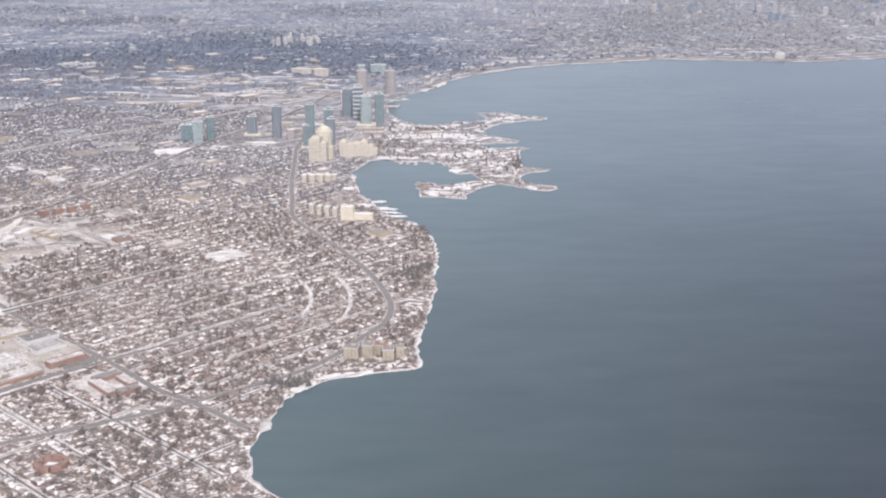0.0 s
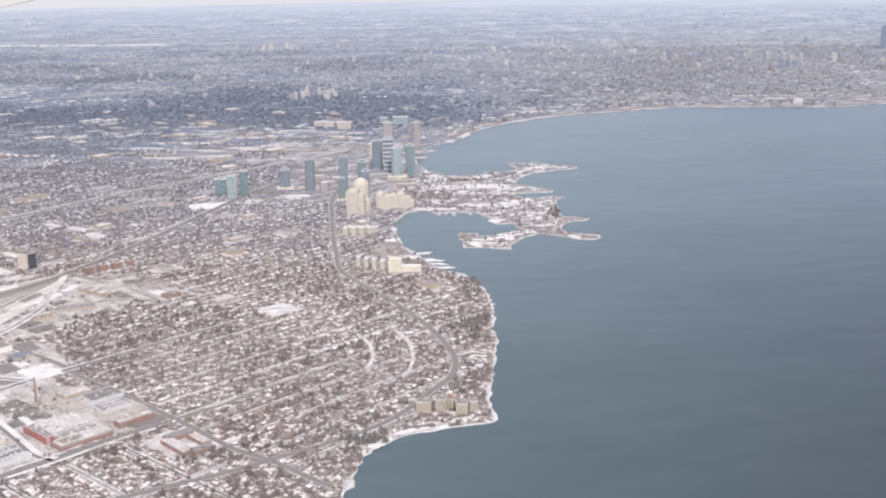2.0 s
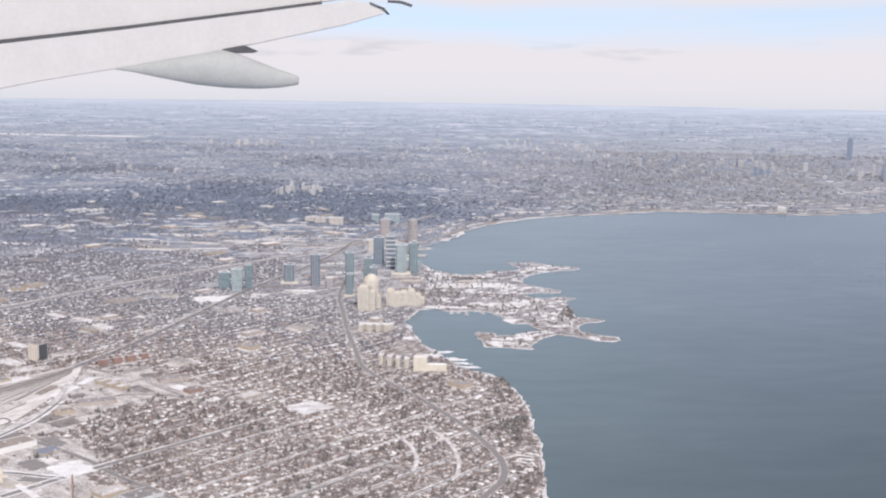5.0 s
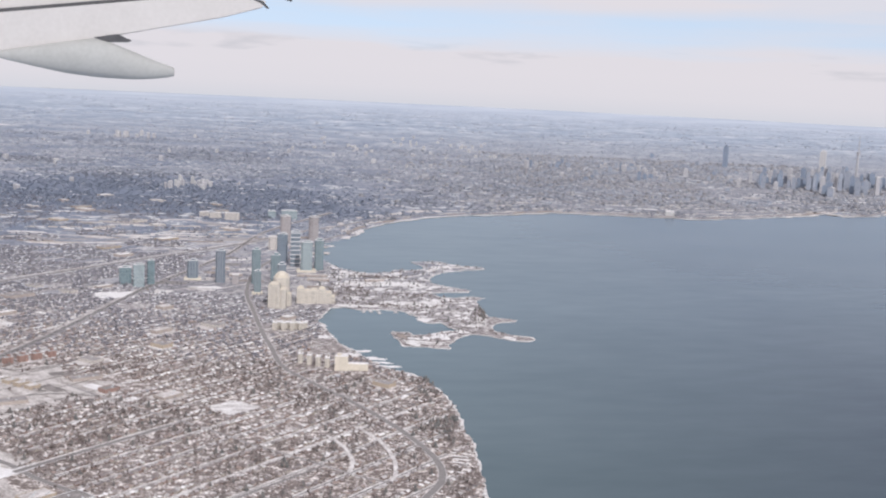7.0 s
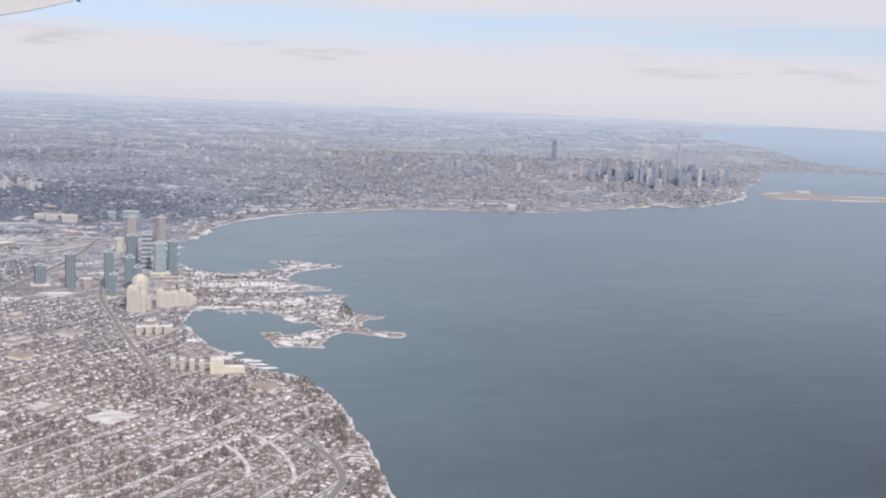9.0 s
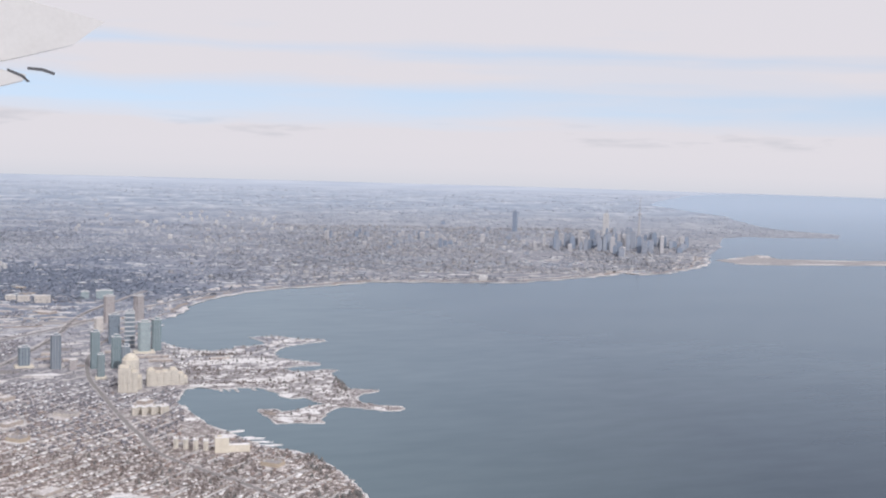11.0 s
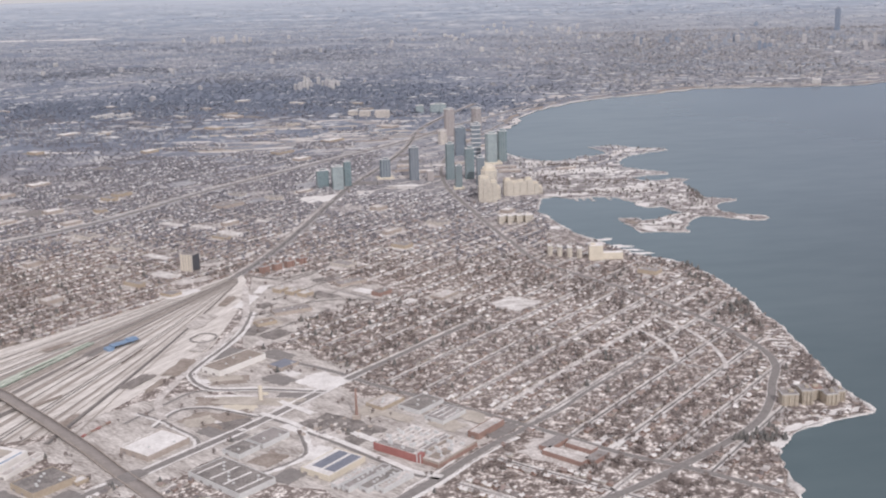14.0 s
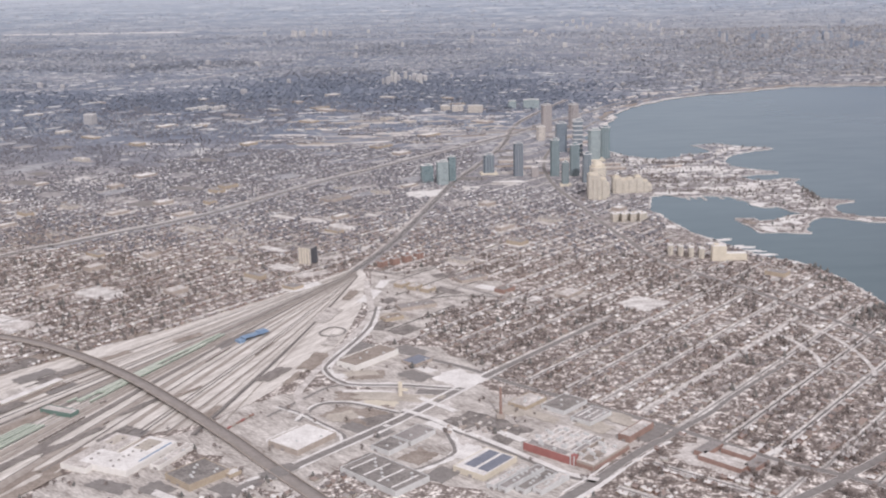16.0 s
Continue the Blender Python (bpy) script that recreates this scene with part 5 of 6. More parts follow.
for sx in (-1, 1):
    part("bogie", box(0.35, 0.26, 0.12, 0.0, sx * 0.5), TRACK, wagon)
for row, f in enumerate((0.16, 0.30, 0.55, 0.64, 0.80)):
    line = yard_line(f, 40)
    for k in range(18 + 9 * row, 110, 1):
        if ((k // 16) + row) % 4 == 1 and k % 2 == 0:
            a, q = line[k], line[k + 1]
            copy_thing(wagon, pose(*a, 0.12, 0, 0, math.degrees(math.atan2(q[1] - a[1], q[0] - a[0]))))
for k, (x, y, w, d, turn, mt) in enumerate(((-193.6, 243.8, 11, 7, 58, DEAD_GRASS), (-187.4, 234, 10, 5, 58, ASPHALT), (-188, 222, 12, 4, 62, WORKS_GROUND), (-177.5, 227, 8, 2.4, 64, ASPHALT), (-175, 247, 12, 2.6, 56, DEAD_GRASS), (-161, 262, 9, 3.0, 52, DEAD_GRASS), (-163, 200, 16, 2.2, 64, TRACK), (-170, 190, 18, 2.4, 66, TRACK), (-162, 180, 14, 3, 68, DEAD_GRASS), (-180, 200, 20, 2.2, 63, TRACK), (-125.6, 247, 4.6, 12, -8, DEAD_GRASS), (-124.6, 262, 3.6, 9, -4, WORKS_GROUND), (-130, 282, 5, 14, -10, WORKS_GROUND), (-127.5, 300, 3, 10, -6, DEAD_GRASS), (-133, 238, 4, 10, -22, TRACK))):
    lot(x, y, w, d, turn, mt, 0.19 + 0.002 * k, "bare patchy ground between the tracks", "bare_ground")
for k, (x, y, w, d, turn) in enumerate(((-183, 223, 18, 4.4, 62), (-181.5, 235.5, 14, 3.6, 60), (-194.5, 240.5, 12, 6, 58), (-178, 206, 18, 3, 63), (-186, 212, 16, 3.4, 63), (-155.5, 203.5, 9, 3.2, 66), (-157, 194, 10, 3.4, 68), (-156, 218, 12, 1.6, 62), (-205, 236, 16, 10, 58), (-149, 226, 9, 1.2, 60))):
    lot(x, y, w, d, turn, DARK_GROUND if k % 3 else DEAD_GRASS, 0.225 + 0.002 * k, "dark rutted ground beside the tracks", "bare_ground")
for k, f in enumerate((0.33, 0.38, 0.50, 0.57, 0.63)):
    tagged(ribbon("rail_bed", yard_line(f), 1.5 * np.linspace(1.5, 0.2, 31), 0.178 + 0.002 * k, TRACK if k % 2 else RUST_BED), "broad bare ballast bed in the yard", "railway", kind="structure")
shed(-171.8, 213.4, 8.2, 2.4, 0.9, -18, SNOW_OLD, WASH_GREEN, "low green train wash building across the tracks", 1)
lot(-148, 262, 16, 5, 56, ASPHALT, 0.09, "grey paved apron by the train shed")

# road bridge over the yard
zb = 0.25 + 0.95 * np.clip(1 - np.abs(np.arange(len(BRIDGE)) - 22) / 16.0, 0, 1)
t = thing("road_bridge", pose(0, 0, 0), "long grey concrete road bridge over the railway", "bridge")
ob = ribbon("deck", BRIDGE, 2.9, zb, DECK, 0.2)
ob.parent = t
for side in (-1.38, 1.38):
    d = np.gradient(BRIDGE, axis=0)
    d /= np.linalg.norm(d, axis=1)[:, None]
    ob = ribbon("parapet", BRIDGE + np.stack([-d[:, 1], d[:, 0]], 1) * side, 0.14, zb + 0.14, FACTORY, 0.14)
    ob.parent = t
for k in range(10, 36, 2):
    part("pier", box(1.6, 0.25, max(0.05, float(zb[k]) - 0.2), 0), FACTORY, t, "", pose(*BRIDGE[k], 0, 0, 0, math.degrees(math.atan2(BRIDGE[k + 1][1] - BRIDGE[k][1], BRIDGE[k + 1][0] - BRIDGE[k][0])) + 90))

# apartments and works round the junction
tagged(part("works_apron", prism(APRON, 0.03, 0.05), WORKS_GROUND), "patchy snow and bare ground round the junction", "ground", kind="structure")
for k, (x, y, w, d, turn, mt) in enumerate(((-122, 300, 4, 14, -8, SNOW), (-113, 316, 9, 4, 20, SNOW_OLD), (-101, 306, 10, 4, -36, DARK_GROUND), (-90, 309.5, 8, 4, -36, SNOW), (-112, 282, 9, 4, -36, SAND), (-108, 271, 6, 8, -36, DARK_GROUND), (-116, 296, 4, 6, -30, DARK_GROUND), (-104, 322, 7, 5, 30, DARK_GROUND), (-97, 294, 8, 3, -36, SNOW_OLD), (-120.5, 312, 3, 9, -6, SNOW), (-110, 264, 5, 3, -36, SNOW_OLD))):
    lot(x, y, w, d, turn, mt, 0.055 + 0.002 * k, "patch of snow or bare ground by the junction", "works_yard")
for k in range(4):
    slab(-123.5 + 3.2 * k, 331 + 3.4 * k, 2.8, 1.8, 2.0, 50, RED_BRICK, "red-brown brick apartment block", 2, ROOF_GREY)
for k in range(3):
    shed(-114.5 + 4.0 * k, 310 - 2.2 * k, 3.6, 3.0, 1.0, 56, SNOW_OLD, TAN_PLAIN, "yellow brick works hall", 2)
shed(-107.8, 290.6, 4.4, 10.4, 0.8, -60, ROOF_GREY, FACTORY, "dark-roofed shed by the junction", 3)
shed(-95.4, 317.6, 4, 9, 0.8, -50, ROOF_GREY, FACTORY, "flat grey-roofed works building", 3)
shed(-85.0, 306.4, 5, 3.4, 1.0, 54, ROOF_DARK, RED_BRICK, "dark-roofed hall with brick sides", 2)
shed(-112.6, 279.6, 3.0, 5.4, 0.8, -50, DEAD_GRASS, TAN_PLAIN, "brown shed beside the yard", 2)

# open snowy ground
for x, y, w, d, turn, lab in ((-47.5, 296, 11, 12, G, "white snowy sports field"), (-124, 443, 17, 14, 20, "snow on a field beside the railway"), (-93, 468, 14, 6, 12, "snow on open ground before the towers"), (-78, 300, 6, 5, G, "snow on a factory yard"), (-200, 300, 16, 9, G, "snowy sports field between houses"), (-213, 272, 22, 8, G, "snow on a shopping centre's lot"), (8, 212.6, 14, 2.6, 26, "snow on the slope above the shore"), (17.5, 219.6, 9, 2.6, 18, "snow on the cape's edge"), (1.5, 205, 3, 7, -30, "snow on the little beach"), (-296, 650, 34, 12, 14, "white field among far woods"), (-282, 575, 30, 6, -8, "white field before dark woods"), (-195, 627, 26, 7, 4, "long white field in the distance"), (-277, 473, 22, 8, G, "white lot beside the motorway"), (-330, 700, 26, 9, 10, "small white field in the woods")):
    lot(x, y, w, d, turn, PARK if "sports" in lab or "lot" in lab else SNOW, 0.022, lab, "snowfield")
LINESIDE = ((-146, 384, 14, 5, G), (-158, 394, 15, 4, G), (-153, 329, 13, 5, G), (-172, 400, 14, 4, G), (-138, 403, 10, 4, G), (-134.5, 350, 4, 26, -10), (-126.5, 396, 3.4, 40, -5), (-163, 352, 12, 4, G), (-108, 452, 8, 14, -6))
for k, (x, y, w, d, turn) in enumerate(LINESIDE):
    lot(x, y, w, d, turn, PARK, 0.044 + 0.002 * k, "patchy snow on a lot beside the main line", "snowfield")
for k in range(9):
    lot(14.8 + 0.3 * math.sin(k * 2.1), 252.5 + 2.3 * k, 4.6, 0.9, -6 + 5 * math.sin(k), SNOW, 0.05 + 0.002 * k, "strip of snowy lawn between lakeside houses", "snow_lawn")
for k in range(34):
    x, y = rng.uniform(-260, 40), rng.uniform(560, 1100)
    if inside(np.array([x]), np.array([y]), OUTLINE)[0] and off_line(np.array([x]), np.array([y]), coast_b)[0] > 25:
        lot(x, y, rng.uniform(8, 30), rng.uniform(2, 7), rng.uniform(-10, 30), SNOW if k % 3 == 0 else SNOW_OLD, 0.03 + 0.001 * k, "snow on open ground between districts", "snowfield")
for k in range(10):
    lot(-205 + 14 * k, 575 + 7 * (k % 3) + 4 * k, 20, 5, 10 + 3 * (k % 4), FALLOW if k % 2 else DEAD_GRASS, 0.02 + 0.002 * k, "rutted snow on vacant land", "snowfield")
for k, (x, y, w, d, turn, mt, lab) in enumerate(((-250, 366, 20, 14, G, DEAD_GRASS, "brown fallow field beside the motorway"), (-281, 466, 34, 9, G, SNOW, "long white field among older houses"), (-800, 1685, 330, 34, 0, SNOW, "long white airfield strip far inland"), (-162, 452, 16, 12, G, FALLOW_HAZED, "bare scrub beside the towers"), (-204, 268, 18, 7, -30, SNOW_OLD, "trodden snow on a shopping lot"), (-143, 322, 11, 5, 40, SNOW_OLD, "snowy clearing below the office block"), (-142, 308, 12, 3.4, 56, SNOW, "snow bank along the yard"), (-142, 341, 8, 4, 30, SNOW_OLD, "snowy car park behind the office block"))):
    lot(x, y, w, d, turn, mt, 0.10 + 0.004 * k, lab, "field")
tagged(ribbon("far_road", smooth_line([(-620, 850), (-521.6, 860.9), (-471.9, 856.1), (-436, 882), (-396.6, 904.4), (-370, 974), (-345, 1014), (-312.5, 1032.8), (-250, 1080)]), 5.0 + 4 * rng.random(49), 0.03, FALLOW_HAZED), "pale snowy road corridor across far districts", "road", kind="structure")
belt = []
for k in range(260):
    x, y = rng.uniform(-420, -95), rng.uniform(420, 800)
    if min(math.hypot(x - a, y - q) for a, q in belt + [(-120, 465), (-124, 443), (-102, 485)]) < 13:
        continue
    one, two = np.array([x]), np.array([y])
    if inside(one, two, OUTLINE)[0] and off_line(one, two, RAIL)[0] > 9 and off_line(one, two, HIGHWAY)[0] > 9 and off_line(one, two, LAKE_ROAD)[0] > 9:
        belt.append((x, y))
        if len(belt) < 34:
            shed(x, y, rng.uniform(6, 13), rng.uniform(4, 7), rng.uniform(0.7, 1.3), GRID + 90 * (k % 2), (SNOW, SNOW_OLD, ROOF_GREY, SNOW_OLD)[k % 4], (FACTORY, PALE, TAN_PLAIN)[k % 3], "flat-roofed warehouse on partly snowy ground", 3)
        if k % 5 < 2:
            lot(x, y, rng.uniform(9, 22), rng.uniform(6, 12), GRID + 90 * (k % 2), (FALLOW_HAZED, FALLOW, FALLOW_HAZED, ASPHALT)[k % 4], 0.013 + 0.0004 * k, "rutted snow and bare ground of a works lot")
OPEN = [(-232, 556), (-128, 556), (-104, 600), (-96, 680), (-120, 694), (-235, 690)]
TOWER_FOOT = [(-112, 455), (-36, 470), (-48, 545), (-62, 640), (-92, 640), (-104, 560)]
for k in range(64):
    x, y = rng.uniform(-228, -100), rng.uniform(560, 688)
    if inside(np.array([x]), np.array([y]), OPEN)[0]:
        lot(x, y, rng.uniform(14, 34), rng.uniform(2, 7), rng.uniform(-4, 22), (SAND, FALLOW, SNOW_OLD, PARK)[k % 4], 0.02 + 0.0015 * k, "open vacant land with streaks of snow", "vacant_land")
for k in range(40):
    x, y = rng.uniform(-110, -40), rng.uniform(458, 636)
    if inside(np.array([x]), np.array([y]), TOWER_FOOT)[0]:
        lot(x, y, rng.uniform(5, 14), rng.uniform(4, 9), rng.uniform(-10, 30), (WORKS_GROUND, PARK, DEAD_GRASS, ASPHALT)[k % 4], 0.02 + 0.001 * k, "paved and snowy ground at the towers' feet", "paved_ground")
for x, y, w, d, turn, lab in ((-52, 507, 14, 3, 6, "low retail row with a snowy roof"), (-48, 497, 10, 3, 6, "low grey row of shops"), (-70, 520, 7, 3, 10, "low building with a snowy roof"), (-86, 500, 6, 4, 10, "low commercial block with a grey roof"), (-96, 515, 8, 4, 12, "low building beside the road"), (-60, 572, 7, 3, 10, "low terrace by the bay"), (-70, 590, 8, 3, 20, "low motel row with a snowy roof")):
    shed(x, y, w, d, 0.9, turn, SNOW_OLD, FACTORY, lab, 2, "low_building")
# the park on the spits
park_pts = rng.uniform((-48, 378), (44, 572), (6000, 2))
ok = inside(park_pts[:, 0], park_pts[:, 1], OUTLINE)
park_pts = park_pts[ok & (off_line(park_pts[:, 0], park_pts[:, 1], coast_a) > 1.2)]
park_pts = park_pts[~((park_pts[:, 0] < -30) & (park_pts[:, 1] < 470))]
# drifts: low six-sided mounds
ang = np.arange(6) * math.pi / 3
drift_v = np.r_[np.c_[np.cos(ang), np.sin(ang), np.zeros(6)], [[0, 0, 0.06]]]
drift_t = [(i, (i + 1) % 6, 6) for i in range(6)]
n = min(150, len(park_pts))
scatter("snow_drift", drift_v, drift_t, None, park_pts[:n, 0], park_pts[:n, 1], 0.05, np.c_[rng.uniform(1.6, 4.2, n), rng.uniform(1.0, 2.2, n), rng.uniform(0.5, 1.5, n)], rng.uniform(0, 6, n), SNOW, "white drifts of snow over the park", "snow")
for x, y, w, d, turn, mt, lab in ((-12, 498, 22, 12, 8, SNOW, "broad snowy lawn of the park"), (-4, 452, 30, 12, 12, PARK, "patchy snow and scrub on the headland"), (-26, 444, 18, 5, 6, SNOW, "snow behind the marina"), (-30, 492, 16, 10, 4, PARK, "patchy snow by the park road"), (24, 424, 4.5, 18, 0, PARK, "patchy snow along the spit"), (3, 541, 4, 16, -20, PARK, "patchy snow on the outer spit"), (12, 551, 17, 5, 24, PARK, "snow and brown scrub on the outer point"), (3, 384, 16, 6, -2, PARK, "snow on the breakwater head"), (9.5, 397, 14, 3, 44, SNOW, "snow on the breakwater"), (-5.5, 393, 3, 6, 20, DEAD_GRASS, "tan reeds on the breakwater's end"), (-42, 465, 12, 14, 0, DEAD_GRASS, "brown scrub beside the marina"), (-34, 520, 14, 8, 20, PARK, "patchy snow near the towers"), (-34, 476, 16, 4, 10, FALLOW, "dark scrub behind the marina"), (-10, 466, 22, 3, 14, FALLOW, "dark scrub across the headland"), (-6, 508, 20, 3, 6, FALLOW, "dark path and scrub across the park"), (14, 447, 10, 4, -10, FALLOW, "scrub near the point"), (-24, 458, 20, 2.4, 8, ASPHALT, "dark park road behind the marina")):
    lot(x, y, w, d, turn, mt, 0.03 + 0.01 * (abs(int(x * 7)) % 4), lab, "park_ground")
shed(-23, 502, 9, 2.0, 0.8, 24, SNOW, FACTORY, "low park pavilion with a snowy roof", 1, "pavilion")
for x, y, w, d, turn in ((-18.5, 367.5, 9, 3.0, 20), (-14.0, 358.2, 11, 4.6, -4), (-8.4, 348.8, 10, 2.8, 4), (-21, 362, 7, 6, 0), (-10.5, 353.5, 8, 2.2, -10), (-33, 386, 5, 6, 10)):
    ring = [(0.5 * w * (0.8 + 0.28 * math.sin(2.7 * q + x)) * math.cos(q * 0.449), 0.5 * d * (0.8 + 0.3 * math.cos(1.9 * q + y)) * math.sin(q * 0.449)) for q in range(14)]
    ob = part("jetty", prism(ring, -0.33, 0.05), SNOW, None, "", pose(x, y, 0, 0, 0, turn))
    tagged(ob, "snow-covered stone jetty of the small harbour", "jetty", "jetties of the harbour")
pier_thing = thing("dock", pose(-20, 436, -0.3, 0, 0, 100), "snow-covered floating dock of a small marina", "dock", "docks of the marina")
part("deck", box(7.0, 0.35, 0.25, 0.1), SNOW_OLD, pier_thing)
for k in range(5):
    part("finger", box(0.14, 1.6, 0.2, 0.12, -2.8 + 1.4 * k), SNOW_OLD, pier_thing)
for x, y, a in ((-22.6, 435.0, 96), (-16.5, 434.2, 100), (-10.2, 436.6, 104), (-4.6, 433.6, 110), (-1.0, 428, 120)):
    copy_thing(pier_thing, pose(x, y, -0.3, 0, 0, a))

# ---- houses ----
hx, hy, hz, rz = 0.5, 0.38, 0.55, 0.92
HV = np.array([(-hx, -hy, 0), (hx, -hy, 0), (hx, hy, 0), (-hx, hy, 0), (-hx, -hy, hz), (hx, -hy, hz), (hx, hy, hz), (-hx, hy, hz), (-hx, 0, rz - 0.04), (hx, 0, rz - 0.04)])
HT = [(0, 1, 5), (0, 5, 4), (2, 3, 7), (2, 7, 6), (1, 2, 6), (1, 6, 5), (3, 0, 4), (3, 4, 7), (5, 6, 9), (7, 4, 8)]
e = 0.08
RV = np.array([(-hx - e, -hy - e, hz - 0.05), (hx + e, -hy - e, hz - 0.05), (hx + e, 0, rz), (-hx - e, 0, rz), (hx + e, hy + e, hz - 0.05), (-hx - e, hy + e, hz - 0.05)])
RT = [(0, 1, 2), (0, 2, 3), (2, 4, 5), (2, 5, 3)]
HOUSE_V, HOUSE_T = np.r_[HV, RV], HT + [tuple(i + 10 for i in t) for t in RT]
HOUSE_S = [0] * len(HT) + [1] * len(RT)


halls = []
for k in range(420):
    x, y = rng.uniform(-300, 0), rng.uniform(300, 470)
    one, two = np.array([x]), np.array([y])
    if not inside(one, two, OUTLINE)[0] or inside(one, two, YARD)[0] or (x > -40 and y > 330) or (x > -112 and y > 445):
        continue
    if min([math.hypot(x - a, y - q) for a, q, _ in halls] + [99]) < 17 or off_line(one, two, RAIL)[0] < 8 or off_line(one, two, LAKE_ROAD)[0] < 5 or off_line(one, two, HIGHWAY)[0] < 7 or off_line(one, two, AVENUE)[0] < 5 or off_line(one, two, coast_a[8:])[0] < 8 or (x < -78 and y < 320 and x > -135) or y < 262 and x < -40:
        continue
    if min(math.hypot(x - a, y - q) for a, q in ((-47.5, 296), (-56, 436), (-43, 446), (-50, 394), (-22, 342), (-31, 347), (-147, 335), (-118, 336), (-124, 443))) < 13 or len(halls) >= 40:
        continue
    w, d = rng.uniform(4, 8.5), rng.uniform(2.5, 4.5)
    halls.append((x, y, 0.75 * w))
    lot(x, y, 1.6 * w, 2.0 * d, GRID, (WORKS_GROUND, SNOW_OLD, PARK)[k % 3], 0.06, "trodden snow round a larger building")
    shed(x, y, w, d, rng.uniform(0.7, 1.3), GRID + 90 * (k % 2), (SNOW_OLD, ROOF_GREY, SNOW, ROOF_GREY)[k % 4], (FACTORY, TAN_PLAIN, FACTORY, PALE)[k % 4], "flat-roofed hall among small houses", 2, "hall")



halls += [(x, y, 0.42 * w) for x, y, w, d, turn in LINESIDE if w > d]


def clear_of(x, y, works=True):
    """Where houses and trees may stand: not on works, lots, tracks, roads or the park."""
    ok = inside(x, y, OUTLINE) & ~inside(x, y, YARD)
    ok &= off_line(x, y, STRIP) > 2.2
    if works:
        ok &= ~inside(x, y, WORKS) & ~inside(x, y, APRON)
    for line, gap in ((LAKE_ROAD, 1.6), (AVENUE, 1.2), (CROSS, 1.2), (SECOND, 1.2), (RAIL[28:], 2.6), (HIGHWAY, 3.6), (BRIDGE, 2.2), (ARCS[0], 1.1), (ARCS[1], 1.1), (CROSS_B, 1.1)):
        ok &= off_line(x, y, line) > gap
    along, across = x * U[0] + y * U[1], x * V[0] + y * V[1]
    for u0, v0, v1 in CROSSES:
        ok &= (np.abs(along - u0) > 1.0) | (across < v0) | (across > v1)
    for cx, cy, r in halls:
        ok &= np.hypot(x - cx, y - cy) > r
    ok &= ~inside(x, y, OPEN) | (np.sin(x * 0.09 + 2) * np.sin(y * 0.11) > 0.15)
    for cx, cy in belt:
        ok &= np.hypot(x - cx, y - cy) > 6.5
    for cx, cy, r in ((-66, 206, 10), (-62, 214, 8), (-85, 197, 9), (-113, 250, 7.5), (-117, 204, 7), (-151, 194, 10.5), (-133, 187, 6), (-98, 192, 9), (-75, 187, 7), (-91, 238, 6), (-80.6, 216.6, 3), (-41, 202, 9), (-33.4, 163.6, 4), (-47.5, 296, 6.5), (-124, 443, 9), (-93, 468, 6), (-56, 436, 8), (-43, 446, 10), (-51, 394, 8.5), (-22, 342, 5), (-16, 342, 4), (-31, 347, 6), (8, 224, 5), (13, 225, 5), (17, 225, 4), (-147.6, 335.4, 4), (-100, 252, 5), (-108, 296, 6), (-88, 318, 6), (-80, 312, 5), (-118, 335, 6)):
        ok &= np.hypot(x - cx, y - cy) > r
    for cx, cy, r in ((-110, 308, 6), (-200, 300, 7), (-213, 272, 9), (14.5, 262, 4), (-118, 283, 4), (6, 166, 5), (-143, 318, 6), (-140, 306, 5), (-142, 341, 4), (-102, 215, 6), (-105, 233, 9), (-90, 218, 7), (-72, 187, 8), (-143, 199, 5), (-101, 226, 8), (-60, 216, 9)):
        ok &= np.hypot(x - cx, y - cy) > r
    return ok


spots = []
for k in range(-36, 8):
    v = -155.6 + PITCH * k
    for side in (-1.8, 1.8, -3.7, 3.7):
        u0 = np.arange(40, 720, 1.32)
        if abs(side) > 3:
            u0 = u0[rng.random(len(u0)) < 0.5]
        u0 = u0 + rng.uniform(-0.15, 0.15, len(u0))
        vv = v + side + rng.uniform(-0.2, 0.2, len(u0))
        spots.append(np.c_[u0[:, None] * U + vv[:, None] * V, np.full(len(u0), side)])
spots = np.concatenate(spots)
spots = spots[~south(spots[:, 0], spots[:, 1])]
for u0 in SOUTH_U:
    for side in (-1.8, 1.8, -4.0, 4.0):
        vv = np.arange(-152, 10, 1.32)
        vv = vv[rng.random(len(vv)) < (0.5 if abs(side) > 3 else 0.9)]
        uu = u0 + side + rng.uniform(-0.2, 0.2, len(vv))
        more = np.c_[uu[:, None] * U + vv[:, None] * V, np.full(len(vv), side)]
        spots = np.concatenate([spots, more[(np.abs(vv + 128) > 1.1) & (np.abs(vv + 101) > 1.1)]])
ok = clear_of(spots[:, 0], spots[:, 1]) & (off_line(spots[:, 0], spots[:, 1], coast_a[8:]) > 1.3) & (spots[:, 1] > 135) & ((spots[:, 1] < 600) | (spots[:, 0] < -100) & (spots[:, 1] < 600 + 110 * rng.random(len(spots))))
ok &= (np.abs(spots[:, 0] + 0) < 0.72 * spots[:, 1] + 110) & ~((spots[:, 0] > -35) & (spots[:, 1] > 360)) & ~((spots[:, 0] > -112) & (spots[:, 1] > 452))
ok &= rng.random(len(spots)) < 0.93
spots = spots[ok]
turns = radians(GRID) + np.where(rng.random(len(spots)) < 0.6, math.pi / 2, 0) + rng.normal(0, 0.03, len(spots))
sizes = np.c_[rng.uniform(0.8, 1.3, len(spots)), rng.uniform(0.8, 1.5, len(spots)), rng.uniform(0.5, 0.95, len(spots))]
